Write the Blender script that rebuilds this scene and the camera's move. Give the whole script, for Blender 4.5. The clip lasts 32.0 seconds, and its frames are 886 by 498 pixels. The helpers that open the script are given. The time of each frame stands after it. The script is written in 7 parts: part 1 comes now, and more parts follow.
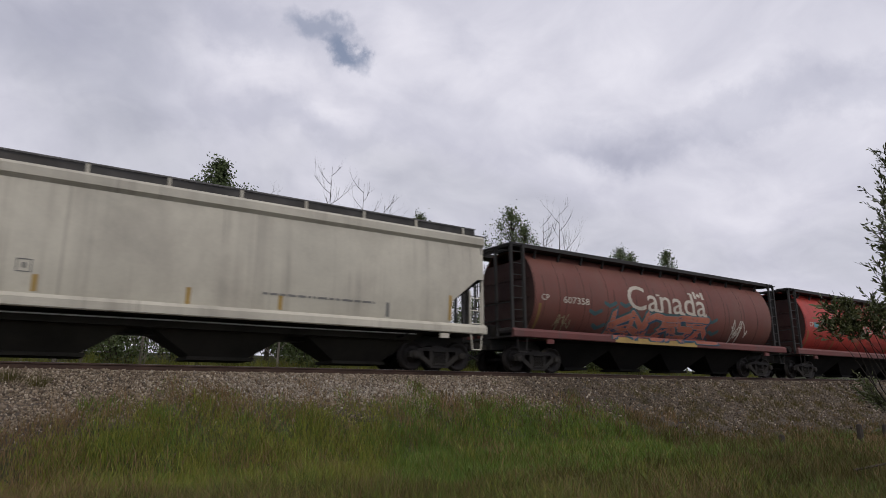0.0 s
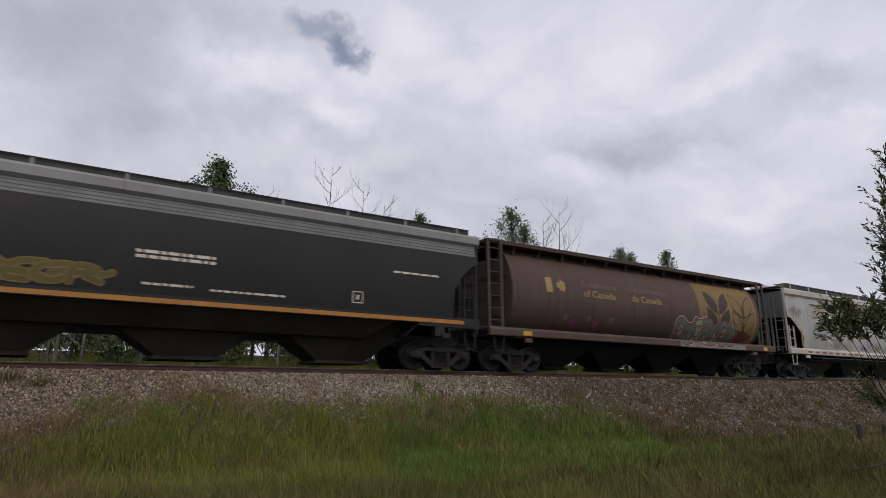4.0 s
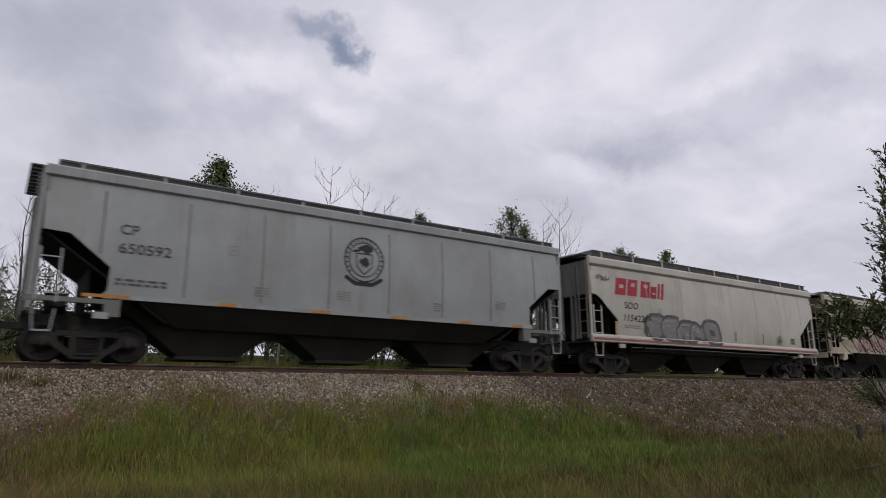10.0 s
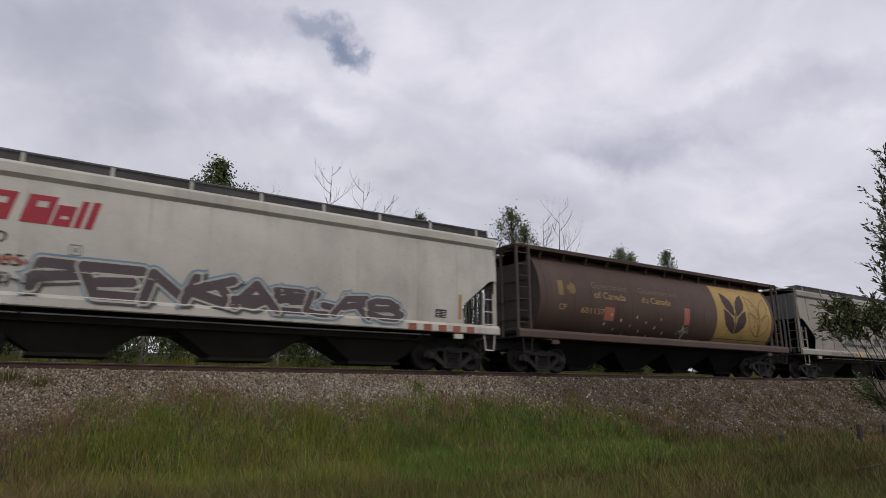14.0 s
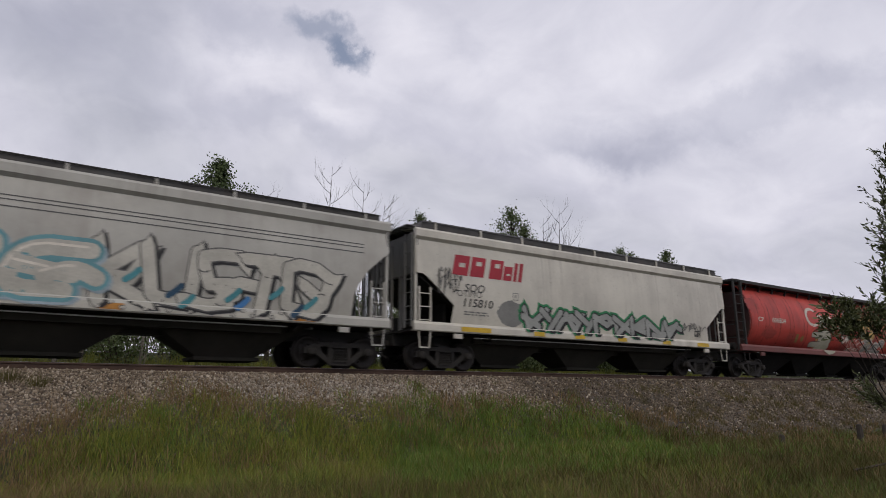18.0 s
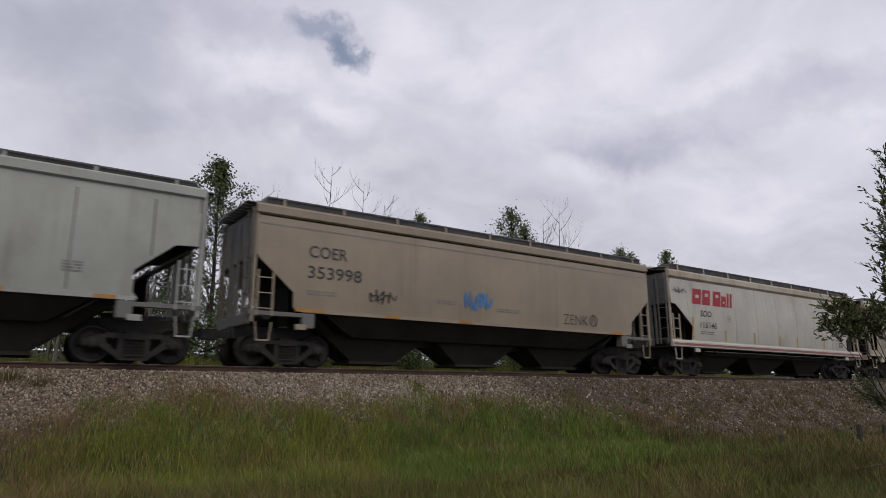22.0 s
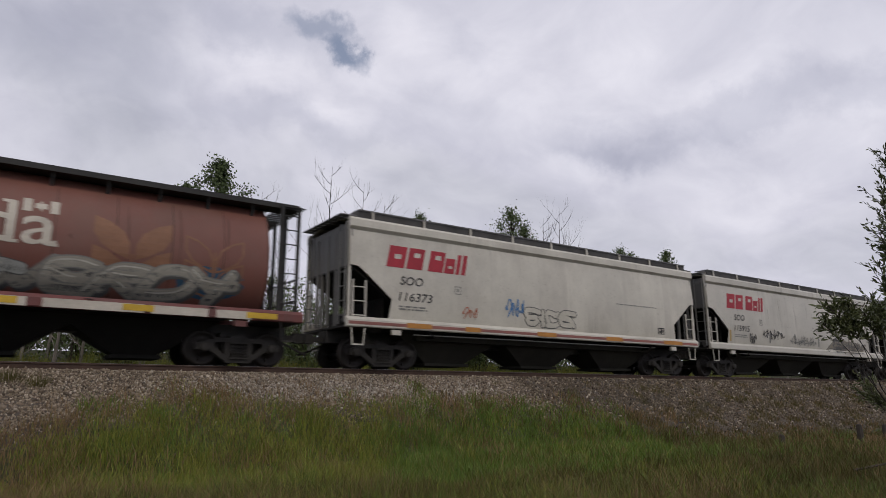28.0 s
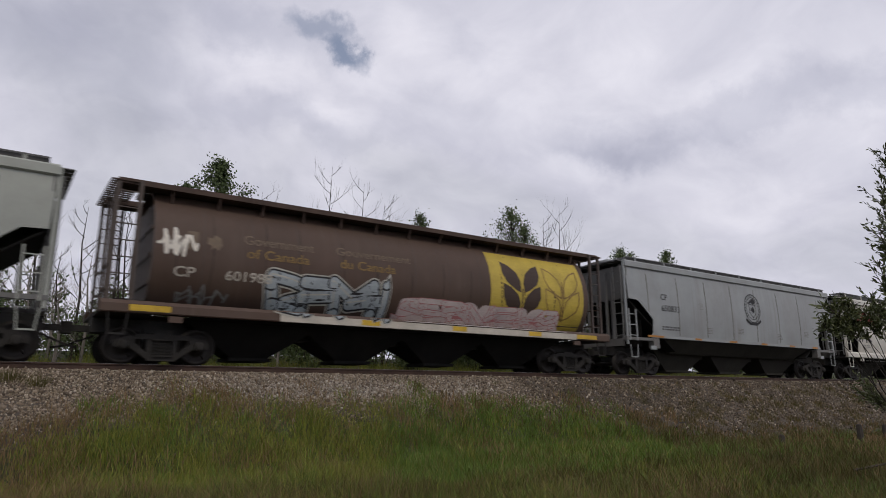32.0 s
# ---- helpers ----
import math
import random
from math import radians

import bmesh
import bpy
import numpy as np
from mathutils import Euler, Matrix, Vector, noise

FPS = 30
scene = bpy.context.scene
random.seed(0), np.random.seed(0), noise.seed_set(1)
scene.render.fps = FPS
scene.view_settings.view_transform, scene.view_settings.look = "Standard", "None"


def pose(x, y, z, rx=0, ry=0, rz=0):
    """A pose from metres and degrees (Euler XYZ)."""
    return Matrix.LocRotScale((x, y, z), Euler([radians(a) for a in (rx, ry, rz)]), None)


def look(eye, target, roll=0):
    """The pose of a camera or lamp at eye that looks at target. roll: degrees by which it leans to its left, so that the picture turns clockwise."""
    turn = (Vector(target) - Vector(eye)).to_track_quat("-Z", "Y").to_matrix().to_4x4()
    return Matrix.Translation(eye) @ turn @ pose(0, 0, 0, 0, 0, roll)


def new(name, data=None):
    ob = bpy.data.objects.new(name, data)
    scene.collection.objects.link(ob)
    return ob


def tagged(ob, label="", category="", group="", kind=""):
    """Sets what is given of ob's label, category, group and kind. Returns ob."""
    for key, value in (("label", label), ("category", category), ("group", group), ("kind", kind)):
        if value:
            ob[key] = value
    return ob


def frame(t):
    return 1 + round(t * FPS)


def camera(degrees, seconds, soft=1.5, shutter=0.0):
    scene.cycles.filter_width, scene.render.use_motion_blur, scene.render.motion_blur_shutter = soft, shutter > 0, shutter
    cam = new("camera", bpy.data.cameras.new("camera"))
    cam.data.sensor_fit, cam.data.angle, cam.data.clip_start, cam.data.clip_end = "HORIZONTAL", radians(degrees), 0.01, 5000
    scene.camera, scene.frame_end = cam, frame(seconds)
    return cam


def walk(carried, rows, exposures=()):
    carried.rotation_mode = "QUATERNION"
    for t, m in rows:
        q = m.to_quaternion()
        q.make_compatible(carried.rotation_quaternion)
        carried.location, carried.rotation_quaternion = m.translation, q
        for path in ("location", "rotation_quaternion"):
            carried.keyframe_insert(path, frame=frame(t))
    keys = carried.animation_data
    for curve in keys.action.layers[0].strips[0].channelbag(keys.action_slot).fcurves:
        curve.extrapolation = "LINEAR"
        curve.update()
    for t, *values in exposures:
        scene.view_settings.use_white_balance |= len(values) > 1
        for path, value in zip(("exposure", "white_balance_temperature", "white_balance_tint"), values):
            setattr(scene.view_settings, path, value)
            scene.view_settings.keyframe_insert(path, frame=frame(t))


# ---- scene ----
# One still camera beside a railway embankment; a grain train rolls past it.
EYE = Vector((0.0, -18.487, -0.788))
YAW, PITCH, ROLL = radians(34.512), radians(12.694), -0.22
FORWARD = Vector((math.sin(YAW) * math.cos(PITCH), math.cos(YAW) * math.cos(PITCH), math.sin(PITCH)))
cam = camera(68.49, 32.0, soft=0.65, shutter=0.2)
STAND = look(EYE, EYE + FORWARD * 10, ROLL)
walk(cam, [(0, STAND), (32, STAND)], [(0, 0.0), (32, 0.0)])

# ---- sky and sun ----
SUN_AZ, SUN_EL = radians(200), radians(48)      # azimuth from +y towards +x; behind the camera
sun_dir = Vector((math.sin(SUN_AZ) * math.cos(SUN_EL), math.cos(SUN_AZ) * math.cos(SUN_EL), math.sin(SUN_EL)))
sun = new("sun", bpy.data.lights.new("sun", "SUN"))
sun.data.energy, sun.data.angle, sun.data.color = 0.82, radians(14), (1.0, 0.90, 0.73)
sun.matrix_basis = look(sun_dir * 200, (0, 0, 0))


def link(nt, a, b):
    nt.links.new(a, b)


CLOUDS = [
    ((0.837, 0.496, 0.232), 0.434, 0.069, 1.05, 0.00),
    ((0.368, 0.869, 0.331), 0.365, 0.069, 1.07, -0.10),
    ((0.012, 0.894, 0.447), 0.287, 0.113, 0.80, 0.05),
    ((0.229, 0.823, 0.52), 0.226, 0.061, 0.83, -0.10),
    ((0.283, 0.848, 0.449), 0.200, 0.052, 1.13, -0.25),
    ((0.421, 0.748, 0.513), 0.096, 0.069, 1.10, 0.00),
    ((0.489, 0.746, 0.452), 0.139, 0.078, 1.06, 0.00),
    ((0.135, 0.913, 0.386), 0.226, 0.043, 0.93, 0.00),
    ((0.325, 0.86, 0.394), 0.226, 0.039, 0.90, -0.10),
    ((0.012, 0.947, 0.32), 0.174, 0.035, 1.06, 0.00),
    ((0.523, 0.751, 0.403), 0.139, 0.052, 0.92, 0.00),
    ((0.725, 0.581, 0.37), 0.260, 0.061, 0.78, 0.00),
    ((0.717, 0.607, 0.358), 0.130, 0.026, 0.88, 0.00),
    ((0.841, 0.378, 0.387), 0.260, 0.052, 0.80, 0.05),
    ((0.801, 0.369, 0.472), 0.287, 0.096, 0.97, 0.00),
    ((0.635, 0.611, 0.473), 0.226, 0.061, 1.05, 0.00),
    ((0.784, 0.49, 0.382), 0.148, 0.023, 1.08, -0.10),
    ((0.47, 0.811, 0.348), 0.130, 0.026, 1.06, 0.00),
    ((0.882, 0.358, 0.307), 0.226, 0.069, 0.95, 0.00),
    ((0.791, 0.552, 0.263), 0.365, 0.052, 1.03, 0.00),
    ((0.528, 0.686, 0.501), 0.035, 0.052, 0.93, 0.80)]


def sky_world():
    w = bpy.data.worlds.new("cloudy_sky")
    scene.world = w
    w.use_nodes = True
    nt = w.node_tree
    nt.nodes.clear()
    n = nt.nodes.new
    out, bg = n("ShaderNodeOutputWorld"), n("ShaderNodeBackground")
    sky = n("ShaderNodeTexSky")
    sky.sky_type, sky.sun_disc = "NISHITA", False
    sky.sun_elevation, sky.sun_rotation = SUN_EL, SUN_AZ
    co, sep = n("ShaderNodeTexCoord"), n("ShaderNodeSeparateXYZ")
    link(nt, co.outputs["Generated"], sep.inputs[0])
    # clouds lie on a flat layer: divide the direction by its height
    up = n("ShaderNodeMath")
    up.operation, up.inputs[1].default_value = "MAXIMUM", 0.0
    link(nt, sep.outputs["Z"], up.inputs[0])
    add = n("ShaderNodeMath")
    add.operation, add.inputs[1].default_value = "ADD", 0.4
    link(nt, up.outputs[0], add.inputs[0])
    div = n("ShaderNodeVectorMath")
    div.operation = "DIVIDE"
    comb = n("ShaderNodeCombineXYZ")
    for i in range(3):
        link(nt, add.outputs[0], comb.inputs[i])
    link(nt, co.outputs["Generated"], div.inputs[0])
    link(nt, comb.outputs[0], div.inputs[1])

    def fbm(scale, detail, rough, dist, shift):
        m = n("ShaderNodeMapping")
        m.inputs["Location"].default_value = shift
        m.inputs["Scale"].default_value = (1.0, 1.0, 0.0)
        link(nt, div.outputs[0], m.inputs[0])
        t = n("ShaderNodeTexNoise")
        t.inputs["Scale"].default_value, t.inputs["Detail"].default_value = scale, detail
        t.inputs["Roughness"].default_value, t.inputs["Distortion"].default_value = rough, dist
        link(nt, m.outputs[0], t.inputs["Vector"])
        return t.outputs["Fac"]

    def ramp(src, stops):
        r = n("ShaderNodeValToRGB")
        els = r.color_ramp.elements
        els[0].position, els[0].color = stops[0][0], (*stops[0][1], 1)
        els[1].position, els[1].color = stops[-1][0], (*stops[-1][1], 1)
        for p, c in stops[1:-1]:
            e = els.new(p)
            e.color = (*c, 1)
        link(nt, src, r.inputs[0])
        return r.outputs[0]

    big = ramp(fbm(1.7, 6.0, 0.5, 0.5, (3.1, 0.9, 0)), [(0.3, (0.535, 0.54, 0.615)), (0.5, (0.635, 0.63, 0.722)), (0.68, (0.75, 0.74, 0.825))])
    small = ramp(fbm(6.5, 7.0, 0.55, 0.6, (7.7, 2.2, 0)), [(0.3, (0.895, 0.9, 0.92)), (0.7, (1.08, 1.08, 1.07))])
    mul = n("ShaderNodeMix")
    mul.data_type, mul.blend_type = "RGBA", "MULTIPLY"
    mul.inputs["Factor"].default_value = 1.0
    link(nt, big, mul.inputs["A"])
    link(nt, small, mul.inputs["B"])
    wob = n("ShaderNodeTexNoise")
    wob.inputs["Scale"].default_value, wob.inputs["Detail"].default_value = 7.0, 7.0
    wob.inputs["Roughness"].default_value = 0.6
    link(nt, co.outputs["Generated"], wob.inputs["Vector"])
    mad = n("ShaderNodeVectorMath")
    mad.operation = "MULTIPLY_ADD"
    mad.inputs[1].default_value = (0.22, 0.22, 0.16)
    link(nt, wob.outputs["Color"], mad.inputs[0])
    link(nt, co.outputs["Generated"], mad.inputs[2])

    def near(d, wide, high, inside, outside, core=0.0, tilt=0.0):
        """A soft patch of cloud about a direction, wider than high (radians), ragged by the noise."""
        d = Vector(d).normalized()
        side = d.cross(Vector((0, 0, 1))).normalized()
        up_ = side.cross(d)
        side, up_ = side * math.cos(tilt) + up_ * math.sin(tilt), up_ * math.cos(tilt) - side * math.sin(tilt)
        off = n("ShaderNodeVectorMath")
        off.operation = "SUBTRACT"
        link(nt, mad.outputs[0], off.inputs[0])
        off.inputs[1].default_value = d + Vector((0.11, 0.11, 0.08))
        flat = n("ShaderNodeCombineXYZ")
        for axis, size, key in ((side, wide, 0), (up_, high, 1), (d, max(wide, high) * 2.5, 2)):
            dot = n("ShaderNodeVectorMath")
            dot.operation = "DOT_PRODUCT"
            link(nt, off.outputs[0], dot.inputs[0])
            dot.inputs[1].default_value = axis / size
            link(nt, dot.outputs["Value"], flat.inputs[key])
        q = n("ShaderNodeVectorMath")
        q.operation = "LENGTH"
        link(nt, flat.outputs[0], q.inputs[0])
        r = n("ShaderNodeMapRange")
        r.interpolation_type = "SMOOTHSTEP"
        for key, val in (("From Min", core), ("From Max", 1.0), ("To Min", inside), ("To Max", outside)):
            r.inputs[key].default_value = val
        link(nt, q.outputs["Value"], r.inputs["Value"])
        return r.outputs[0]

    # thick and thin parts of the cloud cover: direction, width, height, brightness
    total = None
    for d, wide, high, gain, tilt in CLOUDS:
        g = near(d, wide, high, gain, 1.0, 0.0, tilt)
        if total is None:
            total = g
        else:
            m = n("ShaderNodeMath")
            m.operation = "MULTIPLY"
            link(nt, total, m.inputs[0])
            link(nt, g, m.inputs[1])
            total = m.outputs[0]
    # thick cloud is bluer than thin
    tint = n("ShaderNodeCombineXYZ")
    for axis, power in enumerate((1.12, 1.05, 0.85)):
        pw = n("ShaderNodeMath")
        pw.operation, pw.inputs[1].default_value = "POWER", power
        link(nt, total, pw.inputs[0])
        link(nt, pw.outputs[0], tint.inputs[axis])
    shaped = n("ShaderNodeVectorMath")
    shaped.operation = "MULTIPLY"
    link(nt, mul.outputs["Result"], shaped.inputs[0])
    link(nt, tint.outputs[0], shaped.inputs[1])
    # a rent in the cloud where blue shows
    gap_a = near((0.359, 0.79, 0.497), 0.066, 0.027, 0.9, 0.0, 0.2, -0.75)
    gap_b = near((0.322, 0.786, 0.527), 0.07, 0.03, 0.6, 0.0, 0.2, -0.5)
    gap_m = n("ShaderNodeMath")
    gap_m.operation = "MAXIMUM"
    link(nt, gap_a, gap_m.inputs[0])
    link(nt, gap_b, gap_m.inputs[1])
    gap = gap_m.outputs[0]
    blue = n("ShaderNodeVectorMath")
    blue.operation = "SCALE"
    blue.inputs["Scale"].default_value = 0.10
    link(nt, sky.outputs[0], blue.inputs[0])
    bl = n("ShaderNodeMix")
    bl.data_type = "RGBA"
    bl.inputs["Factor"].default_value = 0.7
    link(nt, blue.outputs[0], bl.inputs["A"])
    bl.inputs["B"].default_value = (0.235, 0.275, 0.385, 1)
    mix = n("ShaderNodeMix")
    mix.data_type = "RGBA"
    link(nt, gap, mix.inputs["Factor"])
    link(nt, shaped.outputs[0], mix.inputs["A"])
    link(nt, bl.outputs["Result"], mix.inputs["B"])
    link(nt, mix.outputs["Result"], bg.inputs[0])
    bg.inputs[1].default_value = 1.0
    link(nt, bg.outputs[0], out.inputs[0])


sky_world()


# ---- materials ----
def surface(name, base, rough=0.7, metal=0.0, var=0.25, scale=3.0, fine=30.0, bump=0.15, stain=None, stain_amt=0.4,
            streak=False, island=0.0, tone=None, stretch=(1, 1, 1), per_object=0.0, spec=0.4, speck=0.12):
    """A node material: a base colour broken by large stains and fine grain, with relief."""
    m = bpy.data.materials.new(name)
    m.use_nodes = True
    nt = m.node_tree
    bs = nt.nodes["Principled BSDF"]
    n = nt.nodes.new
    co = n("ShaderNodeTexCoord")
    info = n("ShaderNodeObjectInfo")
    mp = n("ShaderNodeMapping")
    mp.inputs["Scale"].default_value = stretch
    link(nt, co.outputs["Object"], mp.inputs[0])
    sh = n("ShaderNodeVectorMath")
    sh.operation = "SCALE"
    sh.inputs[0].default_value = (31.0, 17.0, 9.0)
    link(nt, info.outputs["Random"], sh.inputs["Scale"])
    link(nt, sh.outputs[0], mp.inputs["Location"])

    def noise_at(s, det=5.0, rg=0.6, st=None):
        t = n("ShaderNodeTexNoise")
        t.inputs["Scale"].default_value, t.inputs["Detail"].default_value, t.inputs["Roughness"].default_value = s, det, rg
        if st:
            q = n("ShaderNodeMapping")
            q.inputs["Scale"].default_value = st
            link(nt, mp.outputs[0], q.inputs[0])
            link(nt, q.outputs[0], t.inputs["Vector"])
        else:
            link(nt, mp.outputs[0], t.inputs["Vector"])
        return t.outputs["Fac"]

    def span(src, a, b, lo, hi):
        r = n("ShaderNodeMapRange")
        r.inputs["From Min"].default_value, r.inputs["From Max"].default_value = a, b
        r.inputs["To Min"].default_value, r.inputs["To Max"].default_value = lo, hi
        link(nt, src, r.inputs["Value"])
        return r.outputs[0]

    def blend(fac, a, b, mode="MIX"):
        x = n("ShaderNodeMix")
        x.data_type, x.blend_type = "RGBA", mode
        if isinstance(fac, float):
            x.inputs["Factor"].default_value = fac
        else:
            link(nt, fac, x.inputs["Factor"])
        for k, c in (("A", a), ("B", b)):
            if isinstance(c, tuple):
                x.inputs[k].default_value = (*c, 1)
            else:
                link(nt, c, x.inputs[k])
        return x.outputs["Result"]

    dark = tuple(c * (1 - var) for c in base)
    lite = tuple(min(1, c * (1 + var)) for c in base)
    big = noise_at(scale)
    col = blend(span(big, 0.3, 0.7, 0, 1), dark, lite)
    if stain:
        if streak:
            # broad dirty patches, soft runs down the side, and a few thin drips
            col = blend(span(noise_at(scale * 1.1, 6.0, 0.65, (1, 1, 0.7)), 0.47, 0.68, 0, stain_amt * 0.6), col, stain)
            where = span(noise_at(scale * 0.9, 3.0, 0.5), 0.45, 0.62, 0.15, 1)
            for wide, a, b, amt in (((5, 1, 0.16), 0.5, 0.70, 0.75), ((17, 1, 0.12), 0.58, 0.67, 0.8)):
                run = n("ShaderNodeMath")
                run.operation = "MULTIPLY"
                link(nt, span(noise_at(scale * 0.8, 5.0, 0.6, wide), a, b, 0, stain_amt * amt), run.inputs[0])
                link(nt, where, run.inputs[1])
                col = blend(run.outputs[0], col, stain)
        else:
            col = blend(span(noise_at(scale * 0.7, 6.0, 0.65), 0.47, 0.72, 0, stain_amt), col, stain)
    grain = noise_at(fine, 3.0, 0.6)
    g = n("ShaderNodeCombineColor")
    gv = span(grain, 0.25, 0.75, 1 - speck, 1 + speck)
    for i in range(3):
        link(nt, gv, g.inputs[i])
    col = blend(1.0, col, g.outputs[0], "MULTIPLY")
    if tone:
        src = n("ShaderNodeNewGeometry").outputs["Random Per Island"] if island else info.outputs["Random"]
        r = n("ShaderNodeValToRGB")
        els = r.color_ramp.elements
        els[0].position, els[0].color = 0.0, (*tone[0], 1)
        els[1].position, els[1].color = 1.0, (*tone[-1], 1)
        for i, c in enumerate(tone[1:-1]):
            e = els.new((i + 1) / (len(tone) - 1))
            e.color = (*c, 1)
        link(nt, src, r.inputs[0])
        col = blend(max(island, per_object), col, r.outputs[0])
    link(nt, col, bs.inputs["Base Color"])
    bs.inputs["Metallic"].default_value = metal
    bs.inputs["Specular IOR Level"].default_value = spec
    link(nt, span(grain, 0.3, 0.7, max(0.05, rough - 0.1), min(1, rough + 0.1)), bs.inputs["Roughness"])
    if bump:
        bp = n("ShaderNodeBump")
        bp.inputs["Strength"].default_value, bp.inputs["Distance"].default_value = bump, 0.01
        link(nt, grain, bp.inputs["Height"])
        link(nt, bp.outputs[0], bs.inputs["Normal"])
    return m


M = {}


def paint(key, base, rough=0.4, stain=(0.12, 0.09, 0.07), amt=0.45, var=0.14, spec=0.75):
    if key not in M:
        M[key] = surface("paint_" + key, base, rough, 0.0, var, 0.5, 14.0, 0.03, stain, amt, True, stretch=(1, 1, 1), spec=spec, speck=0.04)
    return M[key]


M["frame_dark"] = surface("sooty_steel", (0.018, 0.017, 0.016), 0.7, 0.0, 0.4, 1.2, 20, 0.2, (0.05, 0.038, 0.03), 0.6)
# shade under the cars is put into these near-black hopper and truck colours
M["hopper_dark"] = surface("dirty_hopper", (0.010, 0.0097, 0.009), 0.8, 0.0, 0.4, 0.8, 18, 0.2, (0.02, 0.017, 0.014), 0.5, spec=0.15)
M["truck"] = surface("dusty_cast_steel", (0.021, 0.019, 0.017), 0.8, 0.0, 0.35, 2.5, 25, 0.3, (0.028, 0.024, 0.021), 0.7)
M["wheel"] = surface("worn_wheel_steel", (0.022, 0.019, 0.017), 0.55, 0.5, 0.3, 3, 25, 0.15)
M["grate"] = surface("galvanised_grating", (0.16, 0.16, 0.165), 0.6, 0.3, 0.3, 2, 30, 0.1)
M["pipe"] = surface("galvanised_pipe", (0.3, 0.295, 0.28), 0.5, 0.3, 0.2, 2, 30, 0.05)
M["grate_black"] = surface("black_running_board", (0.03, 0.029, 0.028), 0.7, 0.0, 0.3, 1, 20, 0.1)
M["board_steel"] = surface("dull_board_steel", (0.062, 0.061, 0.06), 0.65, 0.2, 0.4, 1.5, 25, 0.1, (0.05, 0.04, 0.033), 0.5)
M["grate_brown"] = surface("brown_running_board", (0.07, 0.045, 0.035), 0.8, 0.0, 0.3, 1, 20, 0.1)
M["rail"] = surface("rusty_rail", (0.065, 0.038, 0.027), 0.7, 0.2, 0.3, 2, 20, 0.2)
M["railhead"] = surface("polished_rail_head", (0.32, 0.31, 0.30), 0.3, 0.9, 0.15, 2, 20, 0.05)
M["tie"] = surface("weathered_timber", (0.07, 0.055, 0.045), 0.9, 0.0, 0.35, 3, 25, 0.5, stretch=(1, 0.2, 1))
M["gravel"] = surface("crushed_stone", (0.062, 0.051, 0.041), 0.9, 0.0, 0.3, 0.9, 22, 0.8, (0.10, 0.085, 0.075), 0.55)
M["stone"] = surface("ballast_stone", (0.15, 0.113, 0.083), 0.9, 0.0, 0.4, 1.1, 40, 0.4, island=0.8,
                     tone=[(0.03, 0.022, 0.015), (0.145, 0.109, 0.076), (0.27, 0.217, 0.153), (0.068, 0.05, 0.035), (0.38, 0.32, 0.24), (0.16, 0.116, 0.08), (0.54, 0.48, 0.39)])
M["pale_stone"] = surface("fresh_ballast_stone", (0.3, 0.27, 0.23), 0.9, 0.0, 0.4, 1.1, 40, 0.4, island=0.8,
                          tone=[(0.12, 0.10, 0.08), (0.34, 0.30, 0.25), (0.22, 0.19, 0.155), (0.56, 0.52, 0.45)])
M["old_stone"] = surface("old_brown_ballast_stone", (0.085, 0.064, 0.046), 0.9, 0.0, 0.4, 1.1, 40, 0.4, island=0.8,
                         tone=[(0.022, 0.016, 0.011), (0.09, 0.068, 0.046), (0.16, 0.128, 0.088), (0.05, 0.037, 0.025), (0.26, 0.22, 0.165)])
M["soil"] = surface("grassy_soil", (0.034, 0.037, 0.013), 0.95, 0.0, 0.4, 0.6, 12, 0.6, (0.05, 0.042, 0.02), 0.5)
M["grass"] = surface("grass_blades", (0.15, 0.172, 0.02), 0.7, 0.0, 0.4, 1.7, 12, 0.0, island=0.6,
                     tone=[(0.033, 0.043, 0.005), (0.128, 0.157, 0.014), (0.25, 0.275, 0.034), (0.065, 0.094, 0.009), (0.31, 0.27, 0.06), (0.13, 0.085, 0.027)])
M["dry_grass"] = surface("dry_grass", (0.20, 0.122, 0.06), 0.85, 0.0, 0.25, 0.8, 12, 0.0, island=0.6,
                         tone=[(0.10, 0.06, 0.03), (0.23, 0.145, 0.07), (0.16, 0.115, 0.045), (0.10, 0.095, 0.03), (0.27, 0.18, 0.11)])
M["leaf"] = surface("green_leaves", (0.05, 0.075, 0.022), 0.6, 0.0, 0.3, 0.6, 12, 0.0, island=0.6,
                    tone=[(0.05, 0.075, 0.026), (0.10, 0.14, 0.05), (0.16, 0.20, 0.08)])
M["willow_leaf"] = surface("willow_leaves", (0.04, 0.055, 0.02), 0.5, 0.0, 0.3, 2, 12, 0.0, island=0.6,
                           tone=[(0.05, 0.06, 0.02), (0.10, 0.115, 0.04), (0.16, 0.17, 0.065)])
M["bark"] = surface("grey_bark", (0.04, 0.033, 0.028), 0.95, 0.0, 0.3, 4, 30, 0.5, stretch=(1, 1, 0.3))
M["pale_bark"] = surface("pale_dead_bark", (0.2, 0.18, 0.16), 0.95, 0.0, 0.3, 4, 30, 0.5, stretch=(1, 1, 0.3))
M["post_wood"] = surface("weathered_post", (0.045, 0.038, 0.032), 0.95, 0.0, 0.3, 6, 40, 0.5, stretch=(1, 1, 0.15))


